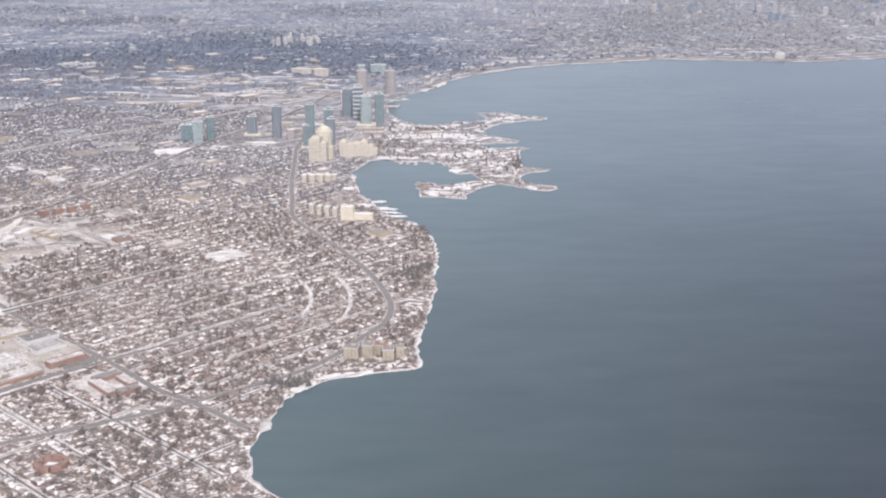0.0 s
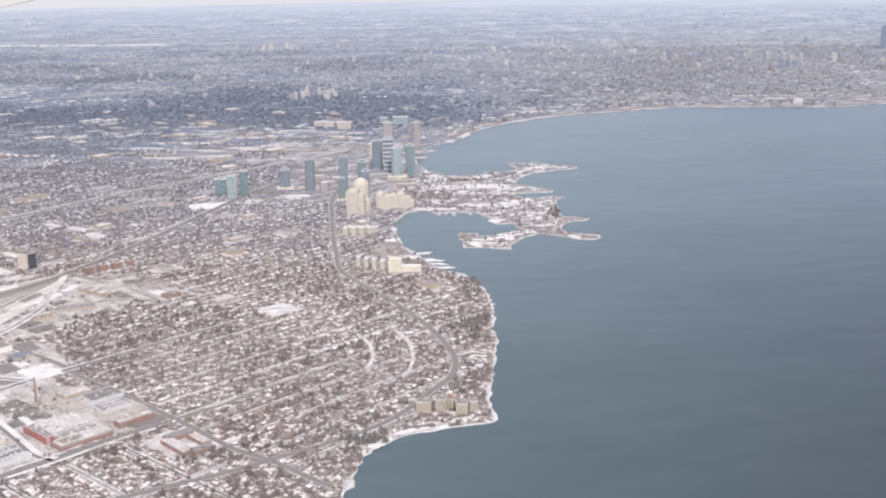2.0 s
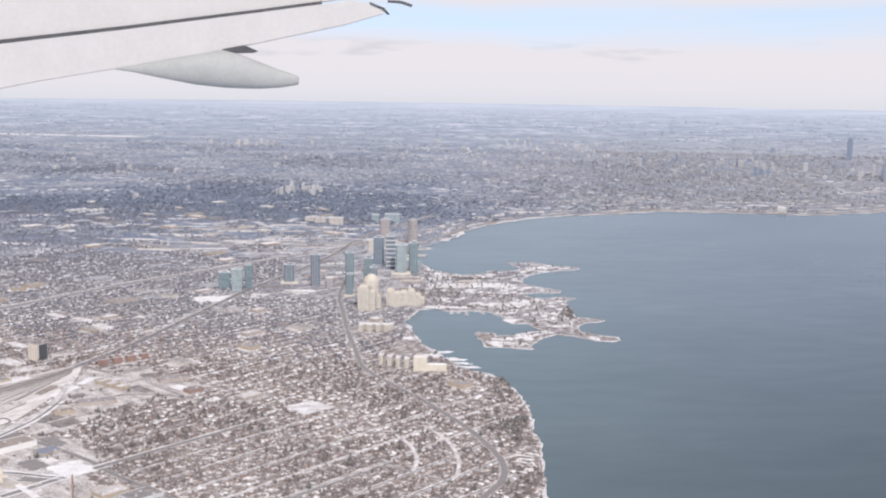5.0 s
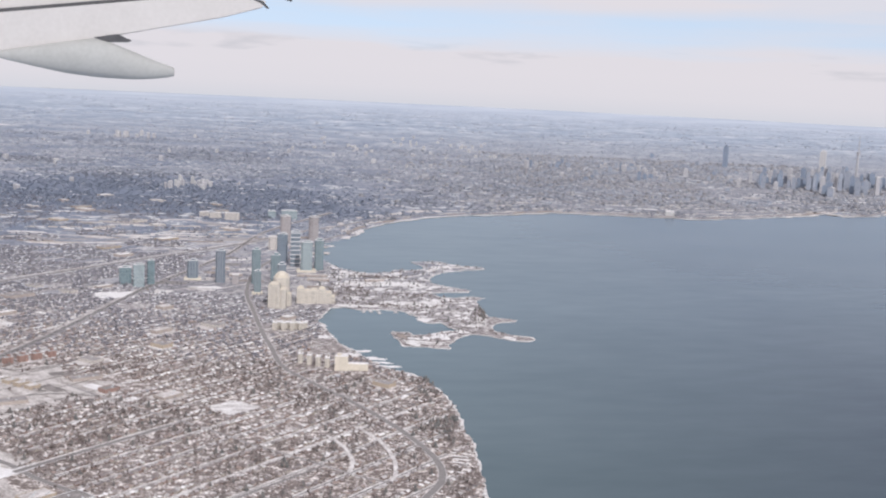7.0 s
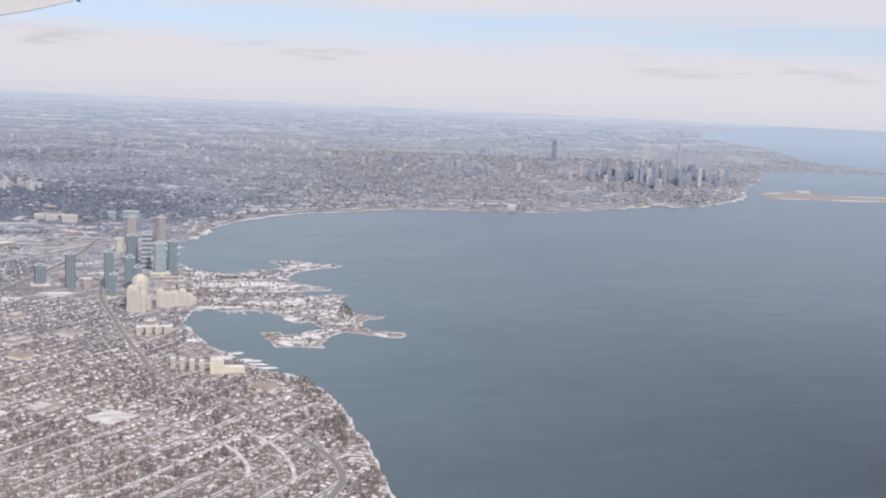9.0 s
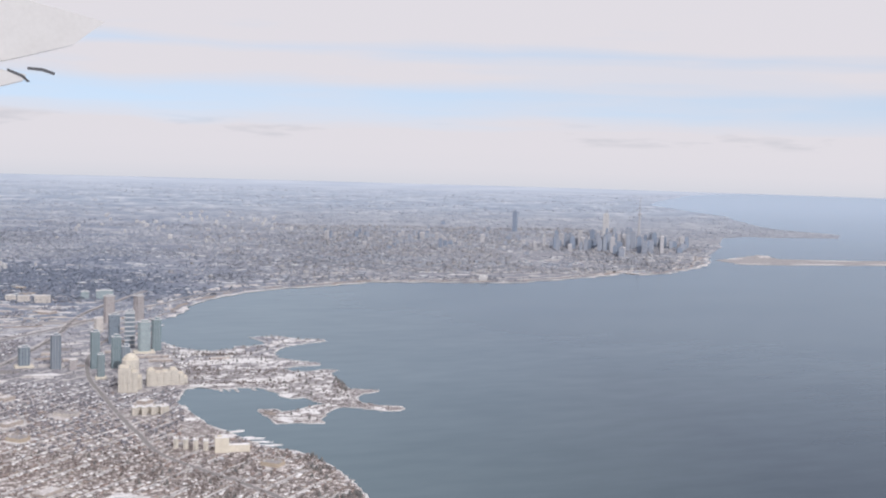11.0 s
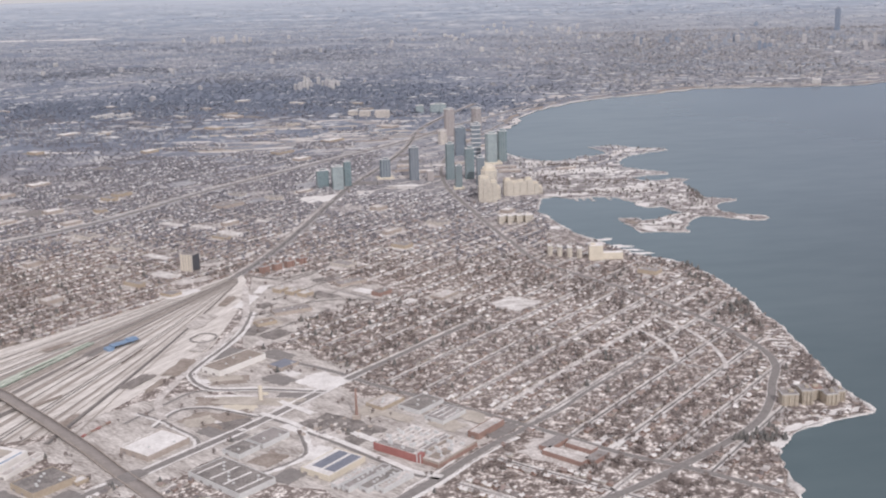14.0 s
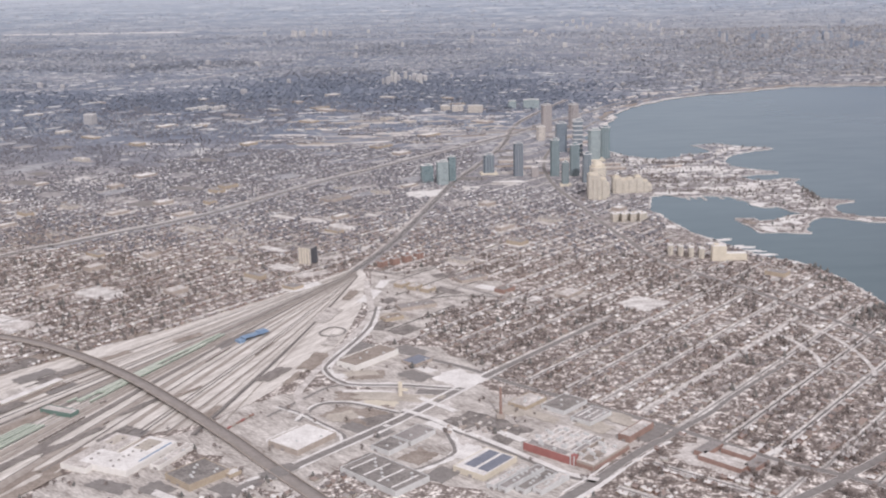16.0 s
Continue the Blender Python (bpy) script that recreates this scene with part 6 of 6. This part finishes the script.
sizes[np.abs(spots[:, 2]) > 3] *= (0.55, 0.7, 0.5)
order = np.argsort(np.hypot(spots[:, 0] + 36, spots[:, 1] - 185))
first, rest = order[:300], order[300:]
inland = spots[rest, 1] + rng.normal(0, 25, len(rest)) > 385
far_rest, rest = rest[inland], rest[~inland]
scatter("inland_houses", HOUSE_V, HOUSE_T, HOUSE_S, spots[far_rest, 0], spots[far_rest, 1], 0.0, sizes[far_rest], turns[far_rest], [HAZED_WALL, HAZED_ROOF], "small houses inland, coloured haze-grey, many with snowy roofs", "houses")
sunny = np.array([noise.noise((spots[i, 0] * 0.022, spots[i, 1] * 0.022, 4.0)) > -0.12 for i in rest])
for some, mt, lab in ((rest[sunny], HOUSE_ROOF, "small brick and siding houses, many with snowy gable roofs"), (rest[~sunny], HOUSE_ROOF_BARE, "small brick houses whose gable roofs are mostly bare")):
    scatter("houses", HOUSE_V, HOUSE_T, HOUSE_S, spots[some, 0], spots[some, 1], 0.0, sizes[some], turns[some], [HOUSE_WALL, mt], lab, "houses")

wall_mesh = mesh("wall", HV, HT, ONE_WALL)
roof_mesh = mesh("roof", RV, RT, ONE_ROOF)
cb = box(0.12, 0.12, 0.3, rz - 0.15, 0.25, 0.1)
chimney_mesh = bpy.data.meshes.new("chimney")
cb.to_mesh(chimney_mesh)
cb.free()
chimney_mesh.materials.append(RED_BRICK)
for i in first:
    h = thing("house", pose(spots[i, 0], spots[i, 1], 0, 0, 0, math.degrees(turns[i])), "small detached house with a gable roof in snow", "house", "houses by the lake")
    h.scale = sizes[i]
    for nm, me in (("wall", wall_mesh), ("roof", roof_mesh), ("chimney", chimney_mesh)):
        o = new(nm, me)
        o.parent = h

# ---- trees ----


def bare_tree(blobs, seed, twig=0.30, limbs=3):
    """Trunk, limbs and many small tufts of twigs, in a unit of crown height."""
    r = np.random.default_rng(seed)
    v, f, s = [], [], []

    for z, w in ((0.0, 0.06), (0.32, 0.04)):
        for q in range(3):
            v.append(np.array((w * math.cos(q * 2.1), w * math.sin(q * 2.1), z)))
    v.append(np.array((0.0, 0.0, 0.85)))
    f += [(0, 1, 4), (0, 4, 3), (1, 2, 5), (1, 5, 4), (2, 0, 3), (2, 3, 5), (3, 4, 6), (4, 5, 6), (5, 3, 6)]
    for q in range(limbs):
        a = q * 2.1 + 1.05 + r.uniform(-0.4, 0.4)
        v.append(np.array((0.32 * math.cos(a), 0.32 * math.sin(a), 0.82)))
        f += [(3 + q % 3, 3 + (q + 1) % 3, 7 + q), (3 + (q + 1) % 3, 3 + (q + 2) % 3, 7 + q)]
    s += [0] * len(f)
    for _ in range(blobs):
        d = r.normal(size=3)
        d /= np.linalg.norm(d)
        c = np.array((0, 0, 0.66)) + d * np.array((0.38, 0.38, 0.34)) * r.uniform(0.45, 1.0)
        k = len(v)
        for _ in range(3):
            v.append(c + r.normal(size=3) * twig * 0.55)
        f.append((k, k + 1, k + 2))
        s.append(1)
    return np.array(v), f, s


def fir_tree(tiers=3, sides=5):
    v, f = [(0.0, 0.0, 0.0)], []
    for q in range(tiers):
        k = len(v)
        z0, z1, w = 0.12 + 0.26 * q, 0.55 + 0.23 * q, 0.30 - 0.08 * q
        for i in range(sides):
            v.append((w * (1 + 0.25 * (i % 2)) * math.cos(i * 6.283 / sides + q), w * (1 + 0.25 * (i % 2)) * math.sin(i * 6.283 / sides + q), z0))
        v.append((0, 0, z1))
        f += [(k + i, k + (i + 1) % sides, k + sides) for i in range(sides)]
    return np.array(v), f


near = rng.uniform((-400, 135), (45, 720), (82000, 2))
ok = clear_of(near[:, 0], near[:, 1], False) & (~inside(near[:, 0], near[:, 1], WORKS) | (rng.random(len(near)) < np.where(near[:, 1] < 200, 0.30, 0.14))) & (np.abs(near[:, 0]) < 0.72 * near[:, 1] + 110)
ok &= ~inside(near[:, 0], near[:, 1], APRON) | (rng.random(len(near)) < 0.22)
ok &= ~((near[:, 0] > -35) & (near[:, 1] > 360)) & ~((near[:, 0] > -110) & (near[:, 1] > 455) & (rng.random(len(near)) < 0.75))
ok &= off_line(near[:, 0], near[:, 1], coast_a[8:]) > 0.7
clump = np.array([noise.noise((x * 0.03, y * 0.03, 1.0)) for x, y in near])
ok &= rng.random(len(near)) < 0.52 + 1.1 * clump
near = near[ok]
line_u = (near @ V + 155.6) / PITCH
near = near[(np.abs(line_u - np.round(line_u)) > 0.05) | south(near[:, 0], near[:, 1])]
inner = near[near[:, 1] > 345]
v, f, s = bare_tree(17, 19)
scatter("bare_trees", v, f, s, inner[:, 0], inner[:, 1], 0.0, rng.uniform(0.6, 1.3, (len(inner), 1)) * np.array((1.2, 1.2, 0.95)), rng.uniform(0, 6, len(inner)), [BARK, HAZED_TWIGS], "bare trees among the inland houses, coloured haze-grey", "trees")
near = near[near[:, 1] <= 345]
for q in range(3):
    pts = near[q::3]
    v, f, s = bare_tree(20, 11 + q)
    keep = 70 if q == 0 else 0
    scatter("bare_trees", v, f, s, pts[keep:, 0], pts[keep:, 1], 0.0, rng.uniform(0.6, 1.3, (len(pts) - keep, 1)) * np.array((1.1, 1.1, 1.0)), rng.uniform(0, 6, len(pts) - keep), [BARK, TWIGS], "bare grey-brown winter trees between the houses", "trees")
wooded = rng.uniform((-430, 360), (-120, 780), (16000, 2))
thick = np.array([noise.noise((x * 0.02, y * 0.03, 6.0)) for x, y in wooded])
wooded = wooded[clear_of(wooded[:, 0], wooded[:, 1], False) & (rng.random(len(wooded)) < np.clip(0.55 + 1.2 * thick, 0, 1))]
v, f, s = bare_tree(13, 31, 0.34)
scatter("wooded_yards", v, f, s, wooded[:, 0], wooded[:, 1], 0.0, rng.uniform(0.7, 1.4, (len(wooded), 1)) * np.array((1.25, 1.25, 0.9)), rng.uniform(0, 6, len(wooded)), [BARK, HAZED_TWIGS], "bare winter trees thick between older houses", "trees")
v, f, s = bare_tree(60, 40, 0.2)
f, s = np.array(f), np.array(s)
wood = f[s == 0].max() + 1
trunk_mesh, crown_mesh = mesh("trunk", v[:wood], f[s == 0], BARK), mesh("crown", v[wood:], f[s == 1] - wood, TWIGS)
order = np.argsort(np.hypot(near[:, 0] + 36, near[:, 1] - 185))
for i in order[:150]:
    tr = thing("tree", pose(near[i, 0] + 0.3, near[i, 1], 0, 0, 0, rng.uniform(0, 360)), "bare grey-brown deciduous tree in a snowy yard", "tree", "yard trees")
    tr.scale = (1.3,) * 3 if i % 2 else (1.0,) * 3
    for nm, me in (("trunk", trunk_mesh), ("crown", crown_mesh)):
        o = new(nm, me)
        o.parent = tr
v, f = fir_tree()
firs = near[rng.random(len(near)) < 0.10] + 0.4
shore_firs = np.concatenate([rng.normal((11, 286), (3, 7), (36, 2)), rng.normal((6, 320), (3, 8), (26, 2)), rng.normal((-1.5, 206), (3, 1.2), (30, 2)), park_pts[1200:1250], rng.normal((24, 440), (1.6, 9), (20, 2))])
firs = np.concatenate([firs, shore_firs])
firs = firs[inside(firs[:, 0], firs[:, 1], OUTLINE)]
scatter("fir_trees", v, f, None, firs[:, 0], firs[:, 1], 0.0, rng.uniform(0.9, 1.9, (len(firs), 1)) * np.array((1.15, 1.15, 1.0)), rng.uniform(0, 6, len(firs)), FIR, "dark green fir trees among the houses and on the shore", "trees")
v, f, s = bare_tree(16, 77)
shrubs = np.concatenate([park_pts[1500:2000], rng.normal((-34, 470), (6, 9), (160, 2)), rng.normal((-8, 470), (9, 4), (90, 2)), rng.normal((8, 408), (5, 5), (60, 2)), rng.normal((-22, 512), (7, 1.6), (120, 2)), rng.normal((-16, 446), (12, 1.2), (90, 2)), rng.normal((24, 440), (1.6, 9), (60, 2)), rng.normal((11, 286), (3, 7), (90, 2)), rng.normal((6, 320), (3, 8), (70, 2))])
shrubs = shrubs[inside(shrubs[:, 0], shrubs[:, 1], OUTLINE)]
scatter("park_trees", v, f, s, shrubs[:, 0], shrubs[:, 1], 0.0, rng.uniform(0.6, 1.2, len(shrubs)), rng.uniform(0, 6, len(shrubs)), [BARK, TWIGS], "bare trees and scrub on the snowy park", "trees")

# ---- middle and far distance ----
BV = np.array([(-0.5, -0.5, 0), (0.5, -0.5, 0), (0.5, 0.5, 0), (-0.5, 0.5, 0), (-0.5, -0.5, 1), (0.5, -0.5, 1), (0.5, 0.5, 1), (-0.5, 0.5, 1)])
BT = [(0, 1, 5), (0, 5, 4), (1, 2, 6), (1, 6, 5), (2, 3, 7), (2, 7, 6), (3, 0, 4), (3, 4, 7)]
ROOF_T = [(8, 9, 10), (8, 10, 11)]
BLOCK_V = np.r_[BV, BV[4:] + (0, 0, 0.002)]


def field(count, y0, y1, margin=130):
    """Points spread over the land ahead, denser nearby."""
    t = rng.random(count)
    y = y0 * (y1 / y0) ** t
    x = rng.uniform(-1, 1, count) * (0.70 * y + margin)
    ok = inside(x, y, OUTLINE)
    x, y = x[ok], y[ok]
    ok = off_line(x, y, coast_b) > 6
    ok &= off_line(x, y, HIGHWAY) > 3
    ok &= off_line(x, y, RAIL) > 3
    ok &= ~inside(x, y, OPEN) | (rng.random(len(x)) < 0.40)
    return x[ok], y[ok]


x, y = field(38000, 610, 1500)
patchy = np.array([noise.noise((a * 0.008, b * 0.014, 3.0)) for a, b in zip(x, y)])
ok = (patchy > -0.10) & ~((x > -110) & (y < 640)) & ((y < 690) | (y > 1010) | (rng.random(len(x)) < 0.25))
x, y = x[ok], y[ok]
n = len(x)
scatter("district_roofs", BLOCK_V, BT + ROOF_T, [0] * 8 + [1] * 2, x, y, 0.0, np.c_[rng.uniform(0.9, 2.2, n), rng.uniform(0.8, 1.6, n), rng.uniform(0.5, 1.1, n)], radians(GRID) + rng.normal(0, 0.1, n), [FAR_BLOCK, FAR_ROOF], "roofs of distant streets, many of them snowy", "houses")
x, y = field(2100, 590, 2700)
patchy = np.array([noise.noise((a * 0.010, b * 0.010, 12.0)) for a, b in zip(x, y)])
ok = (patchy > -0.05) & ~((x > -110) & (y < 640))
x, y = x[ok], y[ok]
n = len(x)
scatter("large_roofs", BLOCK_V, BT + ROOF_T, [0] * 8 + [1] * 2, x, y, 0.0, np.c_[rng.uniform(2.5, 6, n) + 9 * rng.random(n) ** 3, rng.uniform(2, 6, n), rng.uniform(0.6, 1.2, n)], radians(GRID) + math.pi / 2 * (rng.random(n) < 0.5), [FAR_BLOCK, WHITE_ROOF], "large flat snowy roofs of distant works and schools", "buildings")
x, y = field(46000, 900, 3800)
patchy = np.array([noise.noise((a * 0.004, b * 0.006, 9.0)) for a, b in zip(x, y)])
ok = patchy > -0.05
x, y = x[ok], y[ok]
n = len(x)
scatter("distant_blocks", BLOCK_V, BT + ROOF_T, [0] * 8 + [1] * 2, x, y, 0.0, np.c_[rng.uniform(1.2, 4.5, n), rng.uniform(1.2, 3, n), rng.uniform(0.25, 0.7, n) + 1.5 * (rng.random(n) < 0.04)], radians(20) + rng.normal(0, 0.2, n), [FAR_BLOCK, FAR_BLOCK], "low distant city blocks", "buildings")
CLUMP_V, CLUMP_F, CLUMP_S = bare_tree(12, 90, 0.42, 0)
x, y = field(150000, 540, 1900)
low = np.array([noise.noise((a * 0.006, b * 0.011, 5.0)) for a, b in zip(x, y)])
tilted = y - 0.4 * x
valley = np.clip((tilted - 120 * low - 690) / 90, 0, 1) * np.clip((1120 - tilted + 120 * low) / 130, 0.25, 1)
valley *= np.clip(1.0 - (x + 190) / 290, 0.15, 1.0)
chance = np.clip(0.10 + 0.55 * valley - 1.3 * low, 0.04, 0.95) * np.clip((y - 610) / 160, 0, 1) * np.clip((1750 - y) / 600, 0, 1) * np.where(x > 0, 0.4, 1.0)
ok = (rng.random(len(x)) < chance) & ~((x > -110) & (y < 640))
x, y = x[ok], y[ok]
dense = valley[ok] > 0.45
for some, mt, nm, lab in ((dense, WOODS, "far_woods", "bare woods in the far valley, coloured haze-blue"), (~dense, FAR_TREES, "far_trees", "scattered bare trees of far districts, coloured haze-pale")):
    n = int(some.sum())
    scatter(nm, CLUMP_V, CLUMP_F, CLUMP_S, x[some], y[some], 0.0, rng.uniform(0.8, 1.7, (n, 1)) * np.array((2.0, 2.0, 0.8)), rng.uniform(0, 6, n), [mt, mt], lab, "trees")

for k in range(60):
    x = rng.uniform(20, 420)
    y = 850 + max(0, x - 220) * 1.0 + rng.uniform(8, 150)
    if inside(np.array([x]), np.array([y]), OUTLINE)[0] and off_line(np.array([x]), np.array([y]), coast_b)[0] > 12:
        lot(x, y, rng.uniform(14, 40), rng.uniform(3, 8), rng.uniform(0, 40), (SNOW_OLD, FALLOW, SNOW, FALLOW)[k % 4], 0.03 + 0.001 * k, "snow and railway land along the far shore", "shore_land")

n = 14000
x, y = rng.uniform(-60, 520, n), rng.uniform(800, 1560, n)
ok = inside(x, y, OUTLINE) & (off_line(x, y, coast_b) > 14) & (off_line(x, y, HIGHWAY) > 4)
quarter_of = np.array([noise.noise((a * 0.012, b * 0.02, 7.0)) for a, b in zip(x, y)])
ok &= (quarter_of > -0.15) & (rng.random(n) < np.clip((x + 60) / 160, 0.2, 1))
x, y = x[ok], y[ok]
n = len(x)
scatter("city_blocks", BLOCK_V, BT + ROOF_T, [0] * 8 + [1] * 2, x, y, 0.0, np.c_[rng.uniform(1.2, 4.0, n), rng.uniform(1.2, 3.0, n), rng.uniform(0.25, 0.7, n) + 1.6 * (rng.random(n) < 0.08)], radians(20) + rng.normal(0, 0.2, n), [CITY_BLOCK, CITY_BLOCK], "low blocks round the far centre, coloured haze-pale", "buildings")

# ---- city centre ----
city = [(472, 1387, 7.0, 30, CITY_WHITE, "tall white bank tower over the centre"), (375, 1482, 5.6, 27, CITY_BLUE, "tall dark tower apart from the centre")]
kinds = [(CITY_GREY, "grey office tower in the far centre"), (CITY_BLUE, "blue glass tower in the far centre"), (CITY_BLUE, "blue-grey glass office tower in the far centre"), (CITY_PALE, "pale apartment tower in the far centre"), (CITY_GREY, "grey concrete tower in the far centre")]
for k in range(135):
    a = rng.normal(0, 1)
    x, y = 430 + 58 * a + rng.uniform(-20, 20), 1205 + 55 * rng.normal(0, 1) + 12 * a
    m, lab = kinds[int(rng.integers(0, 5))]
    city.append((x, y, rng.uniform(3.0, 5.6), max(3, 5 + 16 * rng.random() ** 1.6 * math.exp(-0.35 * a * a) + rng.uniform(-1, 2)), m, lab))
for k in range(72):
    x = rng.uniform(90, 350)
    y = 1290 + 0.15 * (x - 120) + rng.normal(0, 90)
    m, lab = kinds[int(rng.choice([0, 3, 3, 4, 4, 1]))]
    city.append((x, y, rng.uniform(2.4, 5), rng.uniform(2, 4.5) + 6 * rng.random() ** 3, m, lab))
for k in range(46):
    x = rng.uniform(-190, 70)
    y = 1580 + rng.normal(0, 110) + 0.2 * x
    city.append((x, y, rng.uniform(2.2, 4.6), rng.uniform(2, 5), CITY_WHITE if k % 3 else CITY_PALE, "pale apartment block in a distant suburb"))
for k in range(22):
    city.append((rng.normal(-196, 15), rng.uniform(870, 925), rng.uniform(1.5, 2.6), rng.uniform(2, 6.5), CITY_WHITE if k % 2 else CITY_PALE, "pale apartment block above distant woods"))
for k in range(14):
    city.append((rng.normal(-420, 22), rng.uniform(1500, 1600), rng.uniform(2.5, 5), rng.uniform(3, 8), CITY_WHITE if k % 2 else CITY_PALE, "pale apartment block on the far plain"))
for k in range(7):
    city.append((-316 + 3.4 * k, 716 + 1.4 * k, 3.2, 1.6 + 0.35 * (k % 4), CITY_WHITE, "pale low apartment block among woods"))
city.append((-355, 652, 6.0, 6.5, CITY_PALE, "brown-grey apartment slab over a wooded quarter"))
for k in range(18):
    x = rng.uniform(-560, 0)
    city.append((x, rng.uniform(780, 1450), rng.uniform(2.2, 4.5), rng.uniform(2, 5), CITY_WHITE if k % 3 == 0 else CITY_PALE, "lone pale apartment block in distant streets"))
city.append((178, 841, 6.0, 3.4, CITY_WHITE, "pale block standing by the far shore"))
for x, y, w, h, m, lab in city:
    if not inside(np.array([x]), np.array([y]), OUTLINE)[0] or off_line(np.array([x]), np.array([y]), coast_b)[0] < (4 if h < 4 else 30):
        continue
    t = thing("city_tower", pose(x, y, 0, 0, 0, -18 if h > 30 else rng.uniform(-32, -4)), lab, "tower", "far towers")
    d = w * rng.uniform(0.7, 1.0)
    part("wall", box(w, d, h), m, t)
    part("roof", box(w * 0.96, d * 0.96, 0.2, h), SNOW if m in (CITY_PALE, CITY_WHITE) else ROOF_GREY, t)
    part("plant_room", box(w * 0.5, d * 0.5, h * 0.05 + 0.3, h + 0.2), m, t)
t = thing("mast_tower", pose(478, 1285, 0), "very tall slender concrete mast tower with a pod", "tower")
for z0, z1, r0, r1, nm in ((0, 34, 2.0, 0.9, "shaft"), (33, 36, 2.0, 2.4, "pod"), (36, 45, 0.7, 0.5, "shaft"), (45, 55, 0.55, 0.25, "mast")):
    cm = bmesh.new()
    bmesh.ops.create_cone(cm, cap_ends=True, segments=10, radius1=r0, radius2=r1, depth=z1 - z0, matrix=Matrix.Translation((0, 0, (z0 + z1) / 2)))
    part(nm, cm, CITY_PALE, t)

# ---- the wing of the aircraft ----
# not to scale: oversized and far off, placed to fit the camera's view
WING_AZ, WING_EL, FAR = radians(13.75), radians(0.03), 4945.0
out_way = Vector((-math.sin(WING_AZ), math.cos(WING_AZ), 0))
WING_AT = Matrix.Translation(Vector((2, 0, 90.5)) + out_way * FAR + Vector((0, 0, FAR * math.tan(WING_EL)))) @ Matrix.Rotation(WING_AZ, 4, "Z")
wing = thing("aircraft_wing", WING_AT, "white trailing edge of an airliner's wing with a flap fairing", "aircraft wing")
DEG = FAR * math.tan(radians(1.0))


def sheet(outline, near_y, thick, lean=0.0):
    """A slab over an outline given in degrees of bearing (to the left) and height from the fairing's tip."""
    bm = bmesh.new()
    front = [bm.verts.new((-a * DEG, near_y + lean * b * DEG, b * DEG)) for a, b in outline]
    back = [bm.verts.new((-a * DEG, near_y + thick + lean * b * DEG, b * DEG)) for a, b in outline]
    n = len(outline)
    bm.faces.new(front)
    bm.faces.new(back[::-1])
    for i in range(n):
        bm.faces.new((front[i], back[i], back[(i + 1) % n], front[(i + 1) % n]))
    bmesh.ops.recalc_face_normals(bm, faces=bm.faces)
    return bm


part("flap", sheet([(24, -2.6), (15.1, -0.78), (12.6, -0.25), (8.7, 0.45), (3.74, 1.38), (1.85, 1.80), (0.46, 2.12), (-2.25, 2.73), (-4.2, 3.33), (-4.35, 3.62), (-2.6, 3.90), (-1.15, 3.70), (2.14, 3.20), (5.35, 2.73), (8.47, 2.27), (15, 1.38), (24, 0.1)], -60, 100), WING_WHITE, wing)
part("wing_panel", sheet([(24, 0.3), (15, 1.58), (8.47, 2.45), (2.14, 3.36), (-1.15, 3.86), (-3.4, 4.25), (-4.6, 4.6), (-6.5, 5.2), (-8, 6.4), (2, 8.5), (24, 9.5)], -20, 60), WING_WHITE, wing)
# dark strip standing in for the shade inside the flap gap
part("gap_strip", sheet([(24, 0.06), (15, 1.34), (8.47, 2.24), (2.14, 3.17), (-1.15, 3.67), (-1.15, 3.88), (2.14, 3.38), (8.47, 2.47), (15, 1.60), (24, 0.34)], -30, 14), WING_DARK, wing, "dark gap between flap and wing")
part("fairing_cap", sheet([(3.75, 1.42), (2.66, 1.64), (2.0, 1.36), (2.17, 1.28), (2.93, 1.24), (3.6, 1.22)], -66, 40), WING_DARK, wing, "dark flap joint")
fm = bmesh.new()
rings = []
for a, top, low in ((8.9, 0.42, 0.36), (8.0, 0.56, 0.24), (6.9, 0.78, 0.02), (5.07, 1.14, -0.32), (3.7, 1.38, -0.45), (2.93, 1.20, -0.48), (1.83, 0.80, -0.48), (1.0, 0.48, -0.42), (0.3, 0.26, -0.31), (0.04, 0.17, -0.24), (0.0, 0.12, -0.19)):
    c, h = (top + low) / 2, (top - low) / 2
    rings.append([fm.verts.new((-a * DEG, 0.6 * h * DEG * math.cos(q * math.pi / 8) - 0.8 * DEG, (c + h * math.sin(q * math.pi / 8)) * DEG)) for q in range(16)])
for r0, r1 in zip(rings[:-1], rings[1:]):
    for q in range(16):
        fm.faces.new((r0[q], r0[(q + 1) % 16], r1[(q + 1) % 16], r1[q]))
fm.faces.new(rings[0][::-1])
fm.faces.new(rings[-1])
bmesh.ops.recalc_face_normals(fm, faces=fm.faces)
for fce in fm.faces:
    fce.smooth = True
part("fairing", fm, WING_GREY, wing, "grey flap track fairing")
for line in ([(-3.5, 3.86), (-4.2, 3.60), (-4.52, 3.28), (-4.40, 3.26), (-4.1, 3.50), (-3.5, 3.74)], [(-4.4, 3.98), (-5.06, 3.96), (-5.64, 3.78), (-5.60, 3.66), (-5.06, 3.82), (-4.4, 3.86)]):
    part("discharge_wick", sheet(line, -62, 14), WING_DARK, wing)
